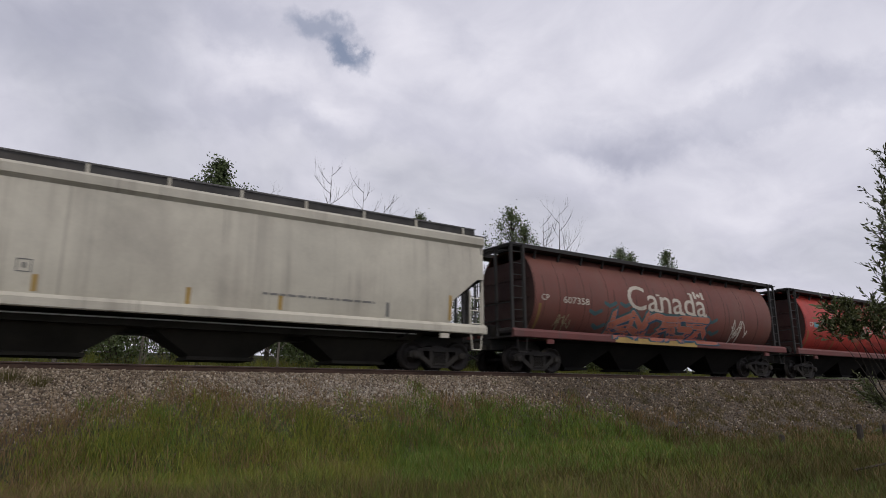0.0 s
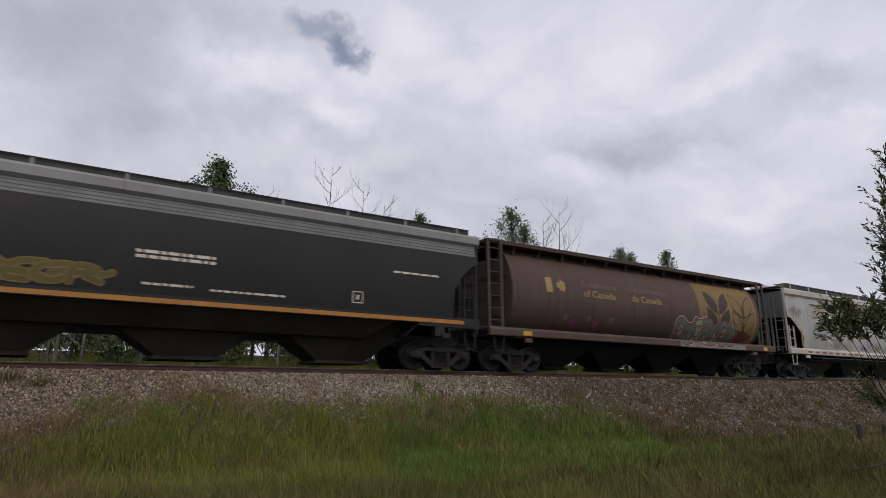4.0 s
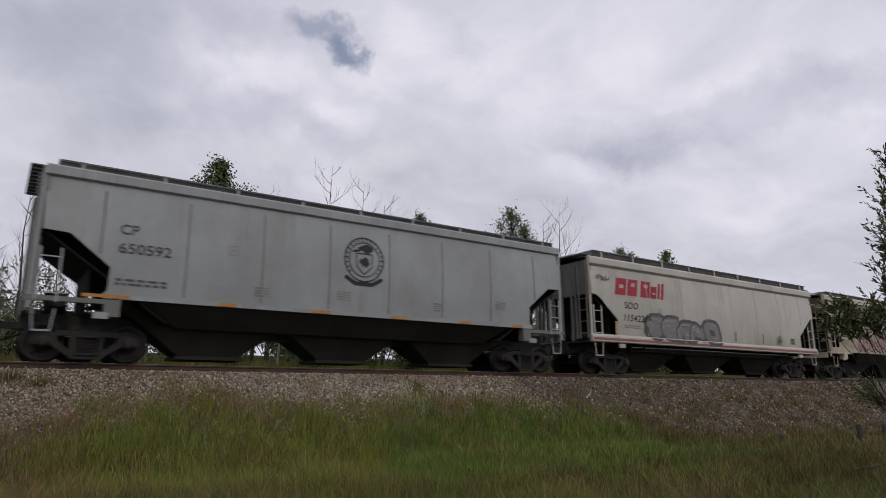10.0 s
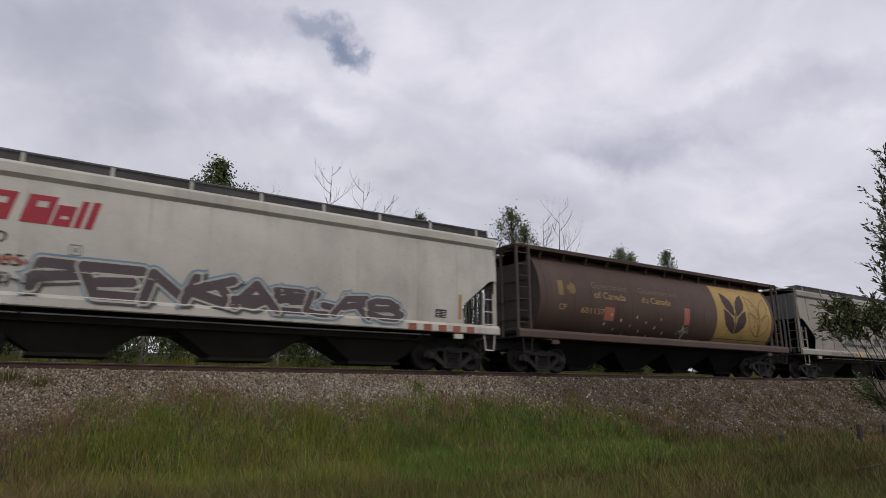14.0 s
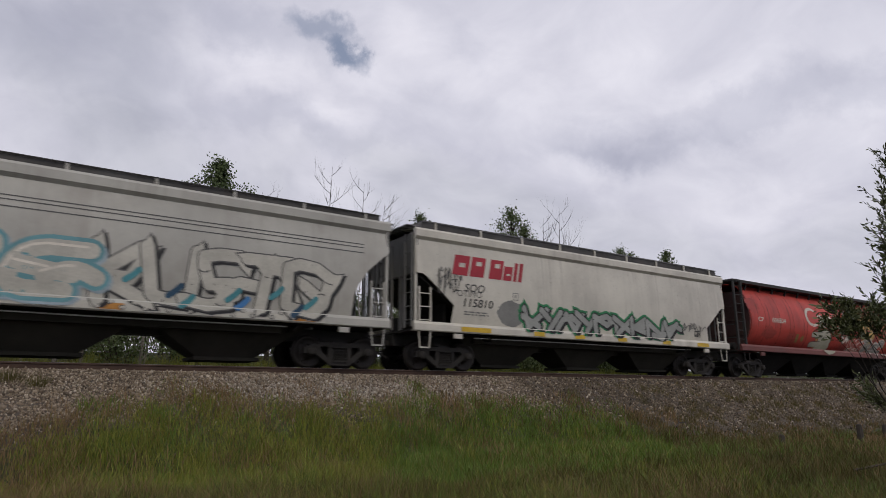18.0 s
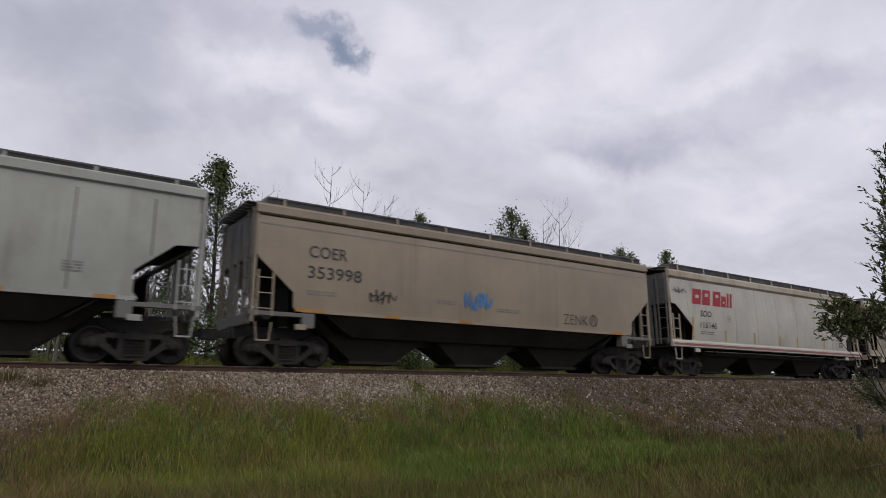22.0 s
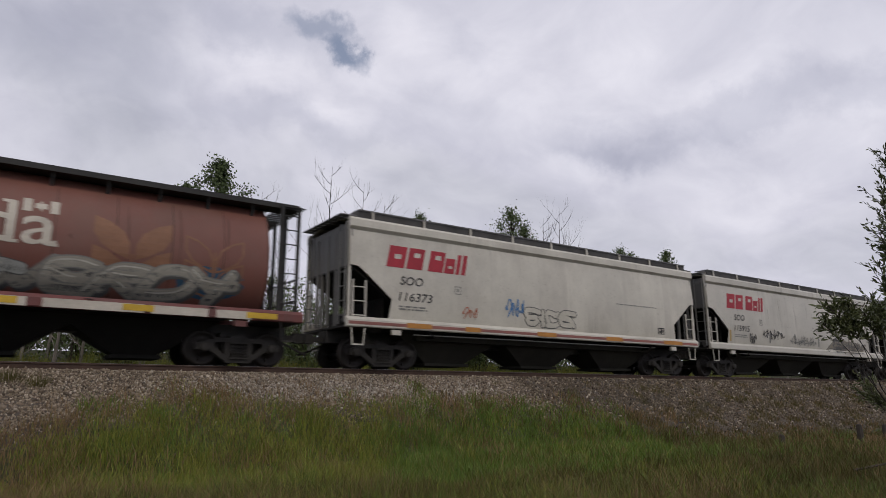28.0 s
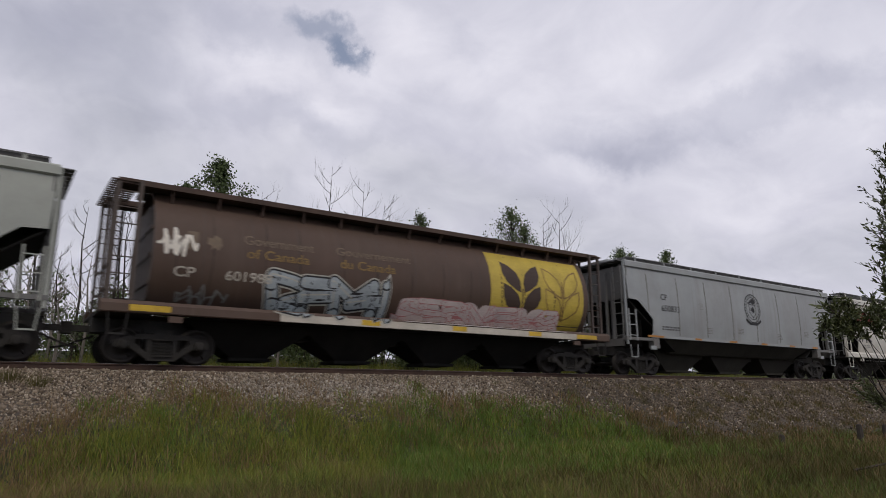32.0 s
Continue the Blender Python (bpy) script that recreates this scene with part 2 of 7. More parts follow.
# ---- mesh code ----
class Build:
    """Vertices and faces of one mesh."""

    def __init__(self):
        self.v, self.f = [], []

    def add(self, verts, faces):
        k = len(self.v)
        self.v += [tuple(p) for p in verts]
        self.f += [tuple(i + k for i in q) for q in faces]
        return self

    def box(self, x0, x1, y0, y1, z0, z1):
        return self.add([(x0, y0, z0), (x1, y0, z0), (x1, y1, z0), (x0, y1, z0), (x0, y0, z1), (x1, y0, z1), (x1, y1, z1), (x0, y1, z1)],
                        [(0, 3, 2, 1), (4, 5, 6, 7), (0, 1, 5, 4), (1, 2, 6, 5), (2, 3, 7, 6), (3, 0, 4, 7)])

    def bar(self, a, b, w, h=None, up=(0, 0, 1)):
        """A square bar from a to b."""
        a, b = Vector(a), Vector(b)
        h = h or w
        d = (b - a).normalized()
        s = d.cross(Vector(up))
        if s.length < 0.01:
            s = d.cross(Vector((1, 0, 0)))
        s.normalize()
        u = s.cross(d)
        c = [s * i * w / 2 + u * j * h / 2 for i, j in ((-1, -1), (1, -1), (1, 1), (-1, 1))]
        return self.add([a + q for q in c] + [b + q for q in c],
                        [(3, 2, 1, 0), (4, 5, 6, 7), (0, 1, 5, 4), (1, 2, 6, 5), (2, 3, 7, 6), (3, 0, 4, 7)])

    def tube(self, pts, rad, n=6, cap=True):
        """A round tube along points, with a radius or a radius a point."""
        pts = [Vector(p) for p in pts]
        r = rad if isinstance(rad, (list, tuple)) else [rad] * len(pts)
        rings = []
        for i, p in enumerate(pts):
            d = (pts[min(i + 1, len(pts) - 1)] - pts[max(i - 1, 0)]).normalized()
            s = d.cross(Vector((0.31, 0.2, 0.93)))
            if s.length < 0.05:
                s = d.cross(Vector((1, 0, 0)))
            s.normalize()
            u = s.cross(d)
            rings += [p + (s * math.cos(k * math.tau / n) + u * math.sin(k * math.tau / n)) * r[i] for k in range(n)]
        fs = [(i * n + k, i * n + (k + 1) % n, (i + 1) * n + (k + 1) % n, (i + 1) * n + k) for i in range(len(pts) - 1) for k in range(n)]
        if cap:
            fs += [tuple(range(n))[::-1], tuple((len(pts) - 1) * n + k for k in range(n))]
        return self.add(rings, fs)

    def prism(self, poly, y0, y1):
        """A polygon in x and z, drawn out from y0 to y1."""
        n = len(poly)
        return self.add([(x, y0, z) for x, z in poly] + [(x, y1, z) for x, z in poly],
                        [tuple(range(n)), tuple(range(2 * n - 1, n - 1, -1))] + [(i, i + n, (i + 1) % n + n, (i + 1) % n) for i in range(n)])

    def mesh(self, name, mat=None, smooth=False):
        me = bpy.data.meshes.new(name)
        me.from_pydata(self.v, [], self.f)
        if mat:
            me.materials.append(mat)
        bm = bmesh.new()
        bm.from_mesh(me)
        bmesh.ops.recalc_face_normals(bm, faces=bm.faces)
        bm.to_mesh(me)
        bm.free()
        if smooth:
            me.polygons.foreach_set("use_smooth", [True] * len(me.polygons))
        return me


def part(name, build, mat, parent, label="", smooth=False):
    """One mesh object under a thing or under a part. build: a Build, or a mesh to share."""
    me = build if isinstance(build, bpy.types.Mesh) else build.mesh(name, None, smooth)
    if not me.materials:
        me.materials.append(mat)
    ob = new(name, me)
    if me.materials[0] is not mat:
        ob.material_slots[0].link = "OBJECT"
        ob.material_slots[0].material = mat
    ob.parent = parent
    if label:
        ob["label"] = label
    return ob


def thing(name, label, category, m=None, group="", kind=""):
    e = new(name)
    e.empty_display_size = 0.3
    if m is not None:
        e.matrix_basis = m
    return tagged(e, label, category, group, kind)


# ---- ground ----
def bank_top(x):
    """How high on the bank the grass grows."""
    return float(np.interp(x, [-2, 0.3, 1.2, 2.4, 3.4, 7, 12.7, 16.9, 20.3, 24, 60], [-1.5, -1.2, -1.06, -0.9, -0.74, -0.85, -0.95, -1.3, -2.0, -2.2, -2.3]))


def ground_z(x, y):
    base = -2.35 + 0.12 * math.sin(x * 0.11 + 1) + 0.06 * math.sin(x * 0.43 + y * 0.5)
    if y < 0:
        a = -0.24 - max(0.0, -2.25 - y) / 1.75
        z = max(a, base)
        if a < base + 0.25:
            z = base + max(0, (a - base + 0.25)) ** 2 / 1.0 if a > base - 0.25 else base
            z = max(z, a)
    else:
        a = -0.24 - max(0.0, y - 2.25) / 1.75
        z = max(a, -0.45 + 0.1 * math.sin(x * 0.09) + min(1.7, max(0.0, y - 3.5) * 0.16))
    return z


def ground():
    xs = list(np.concatenate([[-900, -300, -120, -50, -25], np.arange(-14, 60, 0.4), [64, 70, 80, 95, 115, 150, 220, 400, 900, 2500]]))
    ys = list(np.concatenate([[-900, -300, -120, -60, -35, -24], np.arange(-20, -8, 0.6), np.arange(-8, 6, 0.25), [7, 9, 12, 16, 22, 30, 45, 70, 120, 250, 600, 2500]]))
    v = [(x, y, ground_z(x, y) + 0.02 * noise.noise((x * 1.3, y * 1.3, 0))) for y in ys for x in xs]
    w = len(xs)
    f = [(j * w + i, j * w + i + 1, (j + 1) * w + i + 1, (j + 1) * w + i) for j in range(len(ys) - 1) for i in range(w - 1)]
    me = bpy.data.meshes.new("ground")
    me.from_pydata(v, [], f)
    me.materials.append(M["soil"])
    me.materials.append(M["gravel"])
    idx = []
    for q in f:
        cx, cy, cz = (sum(v[i][k] for i in q) / 4 for k in range(3))
        idx.append(1 if abs(cy) < 5.6 and cz > bank_top(cx) - 0.45 else 0)
    me.polygons.foreach_set("material_index", idx)
    tagged(new("ground", me), "grassy ground with a gravel railway embankment", "ground", kind="structure")


ground()


def track():
    t = thing("railway_track", "rusty steel railway track on timber ties in ballast", "railway track", kind="structure")
    prof = [(-0.07, -0.18), (0.07, -0.18), (0.07, -0.165), (0.012, -0.145), (0.012, -0.05), (0.035, -0.04), (0.035, -0.004), (-0.035, -0.004), (-0.035, -0.04), (-0.012, -0.05), (-0.012, -0.145), (-0.07, -0.165)]
    for s in (-1, 1):
        b = Build()
        n = len(prof)
        b.add([(-120, s * 0.753 + p, z) for p, z in prof] + [(700, s * 0.753 + p, z) for p, z in prof],
              [(i, (i + 1) % n, (i + 1) % n + n, i + n) for i in range(n)] + [tuple(range(n)), tuple(range(2 * n - 1, n - 1, -1))])
        r = part("rail", b, M["rail"], t)
        part("rail_head", Build().box(-120, 700, s * 0.753 - 0.034, s * 0.753 + 0.034, -0.006, 0.0), M["railhead"], r, "polished running surface")
    tie = Build().box(-0.11, 0.11, -1.3, 1.3, -0.36, -0.185).mesh("tie", M["tie"])
    for i in range(230):
        o = part("tie", tie, M["tie"], t)
        o.location = (-12 + i * 0.53, 0.03 * math.sin(i * 2.3), 0.004 * math.sin(i * 5.1))
        o.rotation_euler = (0, 0, 0.012 * math.sin(i * 1.7))


track()
# ---- the train ----
# Couplings between the cars, in metres along the train at the clip's start.
ENDS = [-4.3, 13.85, 32.15, 50.65, 68.9, 87.5, 105.5, 123.3, 140.95, 158.8, 176.95, 196.1, 213.75, 232.1, 249.95, 268.25, 285.6, 304.0,
        321.9, 339.65, 357.4, 376.25, 394.55, 413.15, 430.9, 448.45, 466.0, 484.15, 501.8, 519.7]
# How far the train has rolled at each second.
ROLLED = list(enumerate([0.0, 14.07, 28.17, 42.32, 56.29, 70.07, 84.12, 98.43, 112.79, 127.19, 141.62, 156.1, 170.61, 185.16, 199.74,
                        214.37, 229.03, 243.72, 258.42, 273.14, 287.87, 302.61, 317.37, 332.14, 346.93, 361.72, 376.48, 391.23, 405.96, 420.68, 435.37, 450.05, 464.71]))


SHIFT = {0: 0.3, 1: 0.17, 2: 0.22, 3: 0.75, 4: 0.23, 5: 0.3, 6: 0.36, 7: 0.38, 8: 0.42, 9: 0.34, 10: 0.29, 11: 0.43, 12: 0.23, 13: 0.4, 14: 0.26, 15: 0.3,
         16: 0.35, 17: 0.41, 18: 0.23, 19: 0.2, 20: 0.22, 21: 0.25, 22: 0.4, 23: 0.45, 24: 0.25, 25: 0.17, 26: 0.22, 27: 0.3, 28: 0.3}       # cars that sit off the middle between their couplings


def centre(i):
    return (ENDS[i] + ENDS[i + 1]) / 2 + SHIFT.get(i, 0.0)


class Kind:
    """Measures of a kind of car: half length, truck centre, side outline (half x by height), side profile (half y by height)."""

    def __init__(self, half, truck, outline, profile, sill, hoppers, roof, ledge=None):
        self.half, self.truck, self.outline, self.profile = half, truck, outline, profile
        self.sill, self.hoppers, self.roof = sill, hoppers, roof
        self.ledge = ledge          # top and face of the strip that stands proud along the side's foot

    def x_at(self, z):
        return float(np.interp(z, [p[1] for p in self.outline], [p[0] for p in self.outline]))

    def y_at(self, z):
        return float(np.interp(z, [p[0] for p in self.profile], [p[1] for p in self.profile]))


ROUND = [(z, 1.6 * math.sqrt(max(0.0, 1 - ((z - 2.7) / (1.98 if z > 2.7 else 1.62)) ** 2))) for z in (1.30 + i * 0.12 for i in range(25))]


def bulge(y, deep):
    """The side profile of a car whose sheets bow outwards."""
    return [(z, y - deep * ((z - 2.75) / 1.35) ** 2) for z in (1.2 + 0.275 * q for q in range(13))]


KINDS = {
    "cylinder": Kind(8.65, 7.1, [(7.62, 1.3), (7.62, 4.3)], ROUND, True, [-4.7, -1.57, 1.57, 4.7], 4.54, (1.425, 1.634)),
    "sill": Kind(8.27, 6.75, [(6.86, 1.4), (6.76, 2.04), (7.78, 2.86), (7.92, 2.95), (8.18, 2.97), (8.18, 4.1)],
                 bulge(1.6, 0.075), True, [-4.1, 0.0, 4.1], 4.70, (1.425, 1.634)),
    "teardrop": Kind(8.85, 7.65, [(7.78, 1.48), (7.8, 2.3), (7.86, 2.55), (8.1, 2.95), (8.5, 3.32), (8.8, 3.5), (8.82, 4.1)],
                     bulge(1.6, 0.10), False, [-4.4, 0.0, 4.4], 4.62, (1.64, 1.562)),
    "bubble": Kind(8.75, 7.4, [(7.5, 1.4), (7.56, 2.1), (7.72, 2.45), (8.0, 2.85), (8.45, 3.25), (8.7, 3.45), (8.72, 4.1)],
                   bulge(1.6, 0.11), True, [-4.3, 0.0, 4.3], 4.62, (1.425, 1.634)),
    "plain": Kind(8.2, 6.9, [(6.9, 1.5), (6.98, 1.6), (7.0, 2.0), (8.0, 2.86), (8.08, 3.0), (8.1, 4.1)],
                  bulge(1.59, 0.05), False, [-3.9, 0.0, 3.9], 4.62),
    "ribbed": Kind(8.25, 6.85, [(6.75, 1.52), (6.62, 1.66), (6.6, 2.2), (7.5, 2.92), (8.05, 2.95), (8.1, 4.1)],
                   bulge(1.59, 0.06), False, [-3.9, 0.0, 3.9], 4.67),
}
SHARED = {}
M["rib_dirt"] = surface("dusty_side_rib", (0.17, 0.165, 0.15), 0.7, 0.0, 0.3, 0.6, 18, 0.1, (0.12, 0.105, 0.09), 0.6)
# grime, with the shade under the body put into the base
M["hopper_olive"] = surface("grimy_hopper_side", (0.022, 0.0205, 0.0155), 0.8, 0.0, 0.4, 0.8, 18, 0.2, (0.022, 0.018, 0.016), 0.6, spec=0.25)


def shared(key, make, smooth=False):
    if key not in SHARED:
        SHARED[key] = make().mesh(key.split("/")[-1], None, smooth)
    return SHARED[key]


def side_mesh(k, s, z0, z1):
    """One side of a car's body, a sheet with thickness that follows outline and profile."""
    b = Build()
    zs = sorted({z0, z1, *[p[1] for p in k.outline if z0 < p[1] < z1], *[p[0] for p in k.profile if z0 < p[0] < z1]})
    cols = 12
    grid = []
    for off in (0.0, 0.03):
        for z in zs:
            xm = k.x_at(z)
            y = k.y_at(z) - off
            grid += [(-xm + 2 * xm * i / cols, s * y, z) for i in range(cols + 1)]
    w, h = cols + 1, len(zs)
    f = []
    for lay in (0, 1):
        o = lay * w * h
        f += [(o + j * w + i, o + j * w + i + 1, o + (j + 1) * w + i + 1, o + (j + 1) * w + i) for j in range(h - 1) for i in range(cols)]
    b.add(grid, f)
    o = w * h
    rim = [(i, i + 1, o + i + 1, o + i) for i in range(cols)]
    rim += [((h - 1) * w + i, (h - 1) * w + i + 1, o + (h - 1) * w + i + 1, o + (h - 1) * w + i) for i in range(cols)]
    for i in (0, cols):
        rim += [(j * w + i, (j + 1) * w + i, o + (j + 1) * w + i, o + j * w + i) for j in range(h - 1)]
    for q in rim:
        b.add([grid[j] for j in q], [(0, 1, 2, 3)])
    return b


def funnel(x, half_top, z_top, y_top, half_bot, z_bot, y_bot):
    b = Build()
    top = [(x - half_top, -y_top, z_top), (x + half_top, -y_top, z_top), (x + half_top, y_top, z_top), (x - half_top, y_top, z_top)]
    bot = [(x - half_bot, -y_bot, z_bot), (x + half_bot, -y_bot, z_bot), (x + half_bot, y_bot, z_bot), (x - half_bot, y_bot, z_bot)]
    b.add(top + bot, [(0, 1, 5, 4), (1, 2, 6, 5), (2, 3, 7, 6), (3, 0, 4, 7), (4, 5, 6, 7), (3, 2, 1, 0)])
    return b.box(x - half_bot - 0.1, x + half_bot + 0.1, -y_bot - 0.12, y_bot + 0.12, z_bot - 0.09, z_bot)


def grating(x0, x1, y0, y1, z0, z1, nx, ny, bx, by):
    """A walkway of bars both ways in one piece: nx bars across of width bx, ny along of width by."""
    def cuts(a, b, n, w):
        out = []
        for j in range(n):
            c = a + w / 2 + (b - a - w) * j / (n - 1)
            out += [c - w / 2, c + w / 2]
        return out
    xs, ys = cuts(x0, x1, nx, bx), cuts(y0, y1, ny, by)
    w, h = len(xs), len(ys)
    solid = lambda i, j: 0 <= i < w - 1 and 0 <= j < h - 1 and (i % 2 == 0 or j % 2 == 0)
    v = [(x, y, z) for z in (z0, z1) for y in ys for x in xs]
    o = w * h
    f = []
    for j in range(h - 1):
        for i in range(w - 1):
            if not solid(i, j):
                continue
            a, b, c, d = j * w + i, j * w + i + 1, (j + 1) * w + i + 1, (j + 1) * w + i
            f += [(a, d, c, b), (a + o, b + o, c + o, d + o)]
            for ni, nj, p, q in ((i, j - 1, a, b), (i + 1, j, b, c), (i, j + 1, c, d), (i - 1, j, d, a)):
                if not solid(ni, nj):
                    f.append((p, q, q + o, p + o))
    return Build().add(v, f)


def truck_frame():
    """The cast side frame of a three-piece truck, about its own centre, with its windows open."""
    b = Build()
    y0, y1 = -1.06, -0.94
    for s in (-1, 1):
        b.prism([(s * 1.12, 0.56), (s * 1.12, 0.40), (s * 0.78, 0.36), (s * 0.66, 0.42), (s * 0.60, 0.66), (s * 0.74, 0.68)][::s], y0, y1)
        b.prism([(s * 0.80, 0.42), (s * 0.30, 0.08), (s * 0.22, 0.16), (s * 0.66, 0.52)][::s], y0 + 0.003, y1 - 0.003)
        b.prism([(s * 0.36, 0.1), (s * 0.24, 0.1), (s * 0.24, 0.66), (s * 0.36, 0.66)][::s], y0 + 0.006, y1 - 0.006)
    b.prism([(-0.66, 0.72), (-0.66, 0.60), (0.66, 0.60), (0.66, 0.72)], y0 - 0.002, y1 + 0.002)
    b.prism([(-0.34, 0.07), (0.34, 0.07), (0.30, 0.20), (-0.30, 0.20)], y0 - 0.002, y1 + 0.002)
    b.box(-0.24, 0.24, -1.02, -0.98, 0.2, 0.6)
    return b


def spring_nest():
    b = Build()
    for x in (-0.16, -0.05, 0.06, 0.17):
        b.tube([(x + 0.045 * math.cos(a * 1.57), -1.05 + 0.045 * math.sin(a * 1.57), 0.2 + a * 0.0195) for a in range(20)], 0.013, 5)
    return b.box(-0.24, 0.24, -1.11, -0.99, 0.17, 0.21).box(-0.24, 0.24, -1.11, -0.99, 0.57, 0.61)


def bearing_cap():
    return Build().tube([(0, -1.0, 0.457), (0, -1.13, 0.457), (0, -1.145, 0.457)], [0.125, 0.12, 0.06], 14)


def wheelset():
    """An axle with two wheels, about its own middle."""
    b = Build()
    b.tube([(0, -1.0, 0), (0, 1.0, 0)], 0.075, 10)
    for s in (-1, 1):
        prof = [(0.60, 0.19), (0.68, 0.2), (0.71, 0.37), (0.69, 0.485), (0.72, 0.487), (0.725, 0.457), (0.83, 0.455), (0.83, 0.385), (0.80, 0.36), (0.79, 0.2), (0.86, 0.17), (0.86, 0.08)]
        n = 28
        v = [(r * math.cos(a * math.tau / n), s * y, r * math.sin(a * math.tau / n)) for y, r in prof for a in range(n)]
        f = [(i * n + a, i * n + (a + 1) % n, (i + 1) * n + (a + 1) % n, (i + 1) * n + a) for i in range(len(prof) - 1) for a in range(n)]
        b.add(v, f)
        # lightening marks on the plate, so that turning shows
        for q in range(3):
            a = q * math.tau / 3
            b.bar((0.24 * math.cos(a), s * 0.80, 0.24 * math.sin(a)), (0.34 * math.cos(a), s * 0.805, 0.34 * math.sin(a)), 0.05, 0.02, (0, 1, 0))
    return b


WHEELS = []


def trucks(car, k, i):
    for s in (-1, 1):
        me = shared("bolster", lambda: Build().box(-0.2, 0.2, -0.95, 0.95, 0.42, 0.78).box(-0.35, 0.35, -0.4, 0.4, 0.78, 0.9))
        b = part("truck", me, M["frame_dark"], car, "dusty cast steel truck with two axles")
        b.location = (s * k.truck, 0, 0)
        for y in (0, 180):
            for nm, mk, mt in (("side_frame", truck_frame, "truck"), ("spring_nest", spring_nest, "truck")):
                o = part(nm, shared(nm, mk), M[mt], b)
                o.rotation_euler = (0, 0, radians(y))
            for x in (-0.89, 0.89):
                o = part("bearing_cap", shared("bearing_cap", bearing_cap, True), M["truck"], b)
                o.location = (x, 0, 0)
                o.rotation_euler = (0, 0, radians(y))
        for x in (-0.89, 0.89):
            o = part("wheelset", shared("wheelset", wheelset, True), M["wheel"], b)
            o.location = (x, 0, 0.457)
            WHEELS.append((o, x, i))


def coupler(car, x, s):
    b = Build().box(-0.3, 0.42, -0.07, 0.07, 0.8, 0.95).box(0.36, 0.62, -0.16, 0.16, 0.74, 1.02)
    b.bar((-0.2, -0.35, 0.75), (0.5, -0.28, 0.45), 0.05).bar((0.5, -0.28, 0.45), (0.75, -0.1, 0.4), 0.05)
    o = part("coupler", shared("coupler", lambda: b), M["truck"], car, "rusty knuckle coupler with its air hose")
    o.location = (x, 0, 0)
    if s < 0:
        o.rotation_euler = (0, 0, math.pi)


def ladder(car, x, y, z0, z1, width, mat, along="x"):
    """Two stiles and rungs, standing against a side or an end."""
    key = "ladder/%s%.2f%.2f%.2f/ladder" % (along, width, z0, z1)

    def make():
        b = Build()
        a = Vector((width / 2, 0, 0)) if along == "x" else Vector((0, width / 2, 0))
        for s in (-1, 1):
            b.bar(a * s + Vector((0, 0, z0)), a * s + Vector((0, 0, z1)), 0.045)
        n = max(2, int((z1 - z0) / 0.38))
        for i in range(n):
            z = z0 + (z1 - z0) * (i + 0.5) / n
            b.bar(a * -1 + Vector((0, 0, z)), a + Vector((0, 0, z)), 0.028)
        return b
    o = part("ladder", shared(key, make), mat, car)
    o.location = (x, y, 0)


def stirrup(car, x, y, mat):
    def make():
        b = Build()
        b.bar((-0.22, 0, 1.15), (-0.17, 0, 0.66), 0.03).bar((0.22, 0, 1.15), (0.17, 0, 0.66), 0.03).bar((-0.18, 0, 0.66), (0.18, 0, 0.66), 0.04)
        return b
    o = part("step", shared("step", make), mat, car)
    o.location = (x, y, 0)


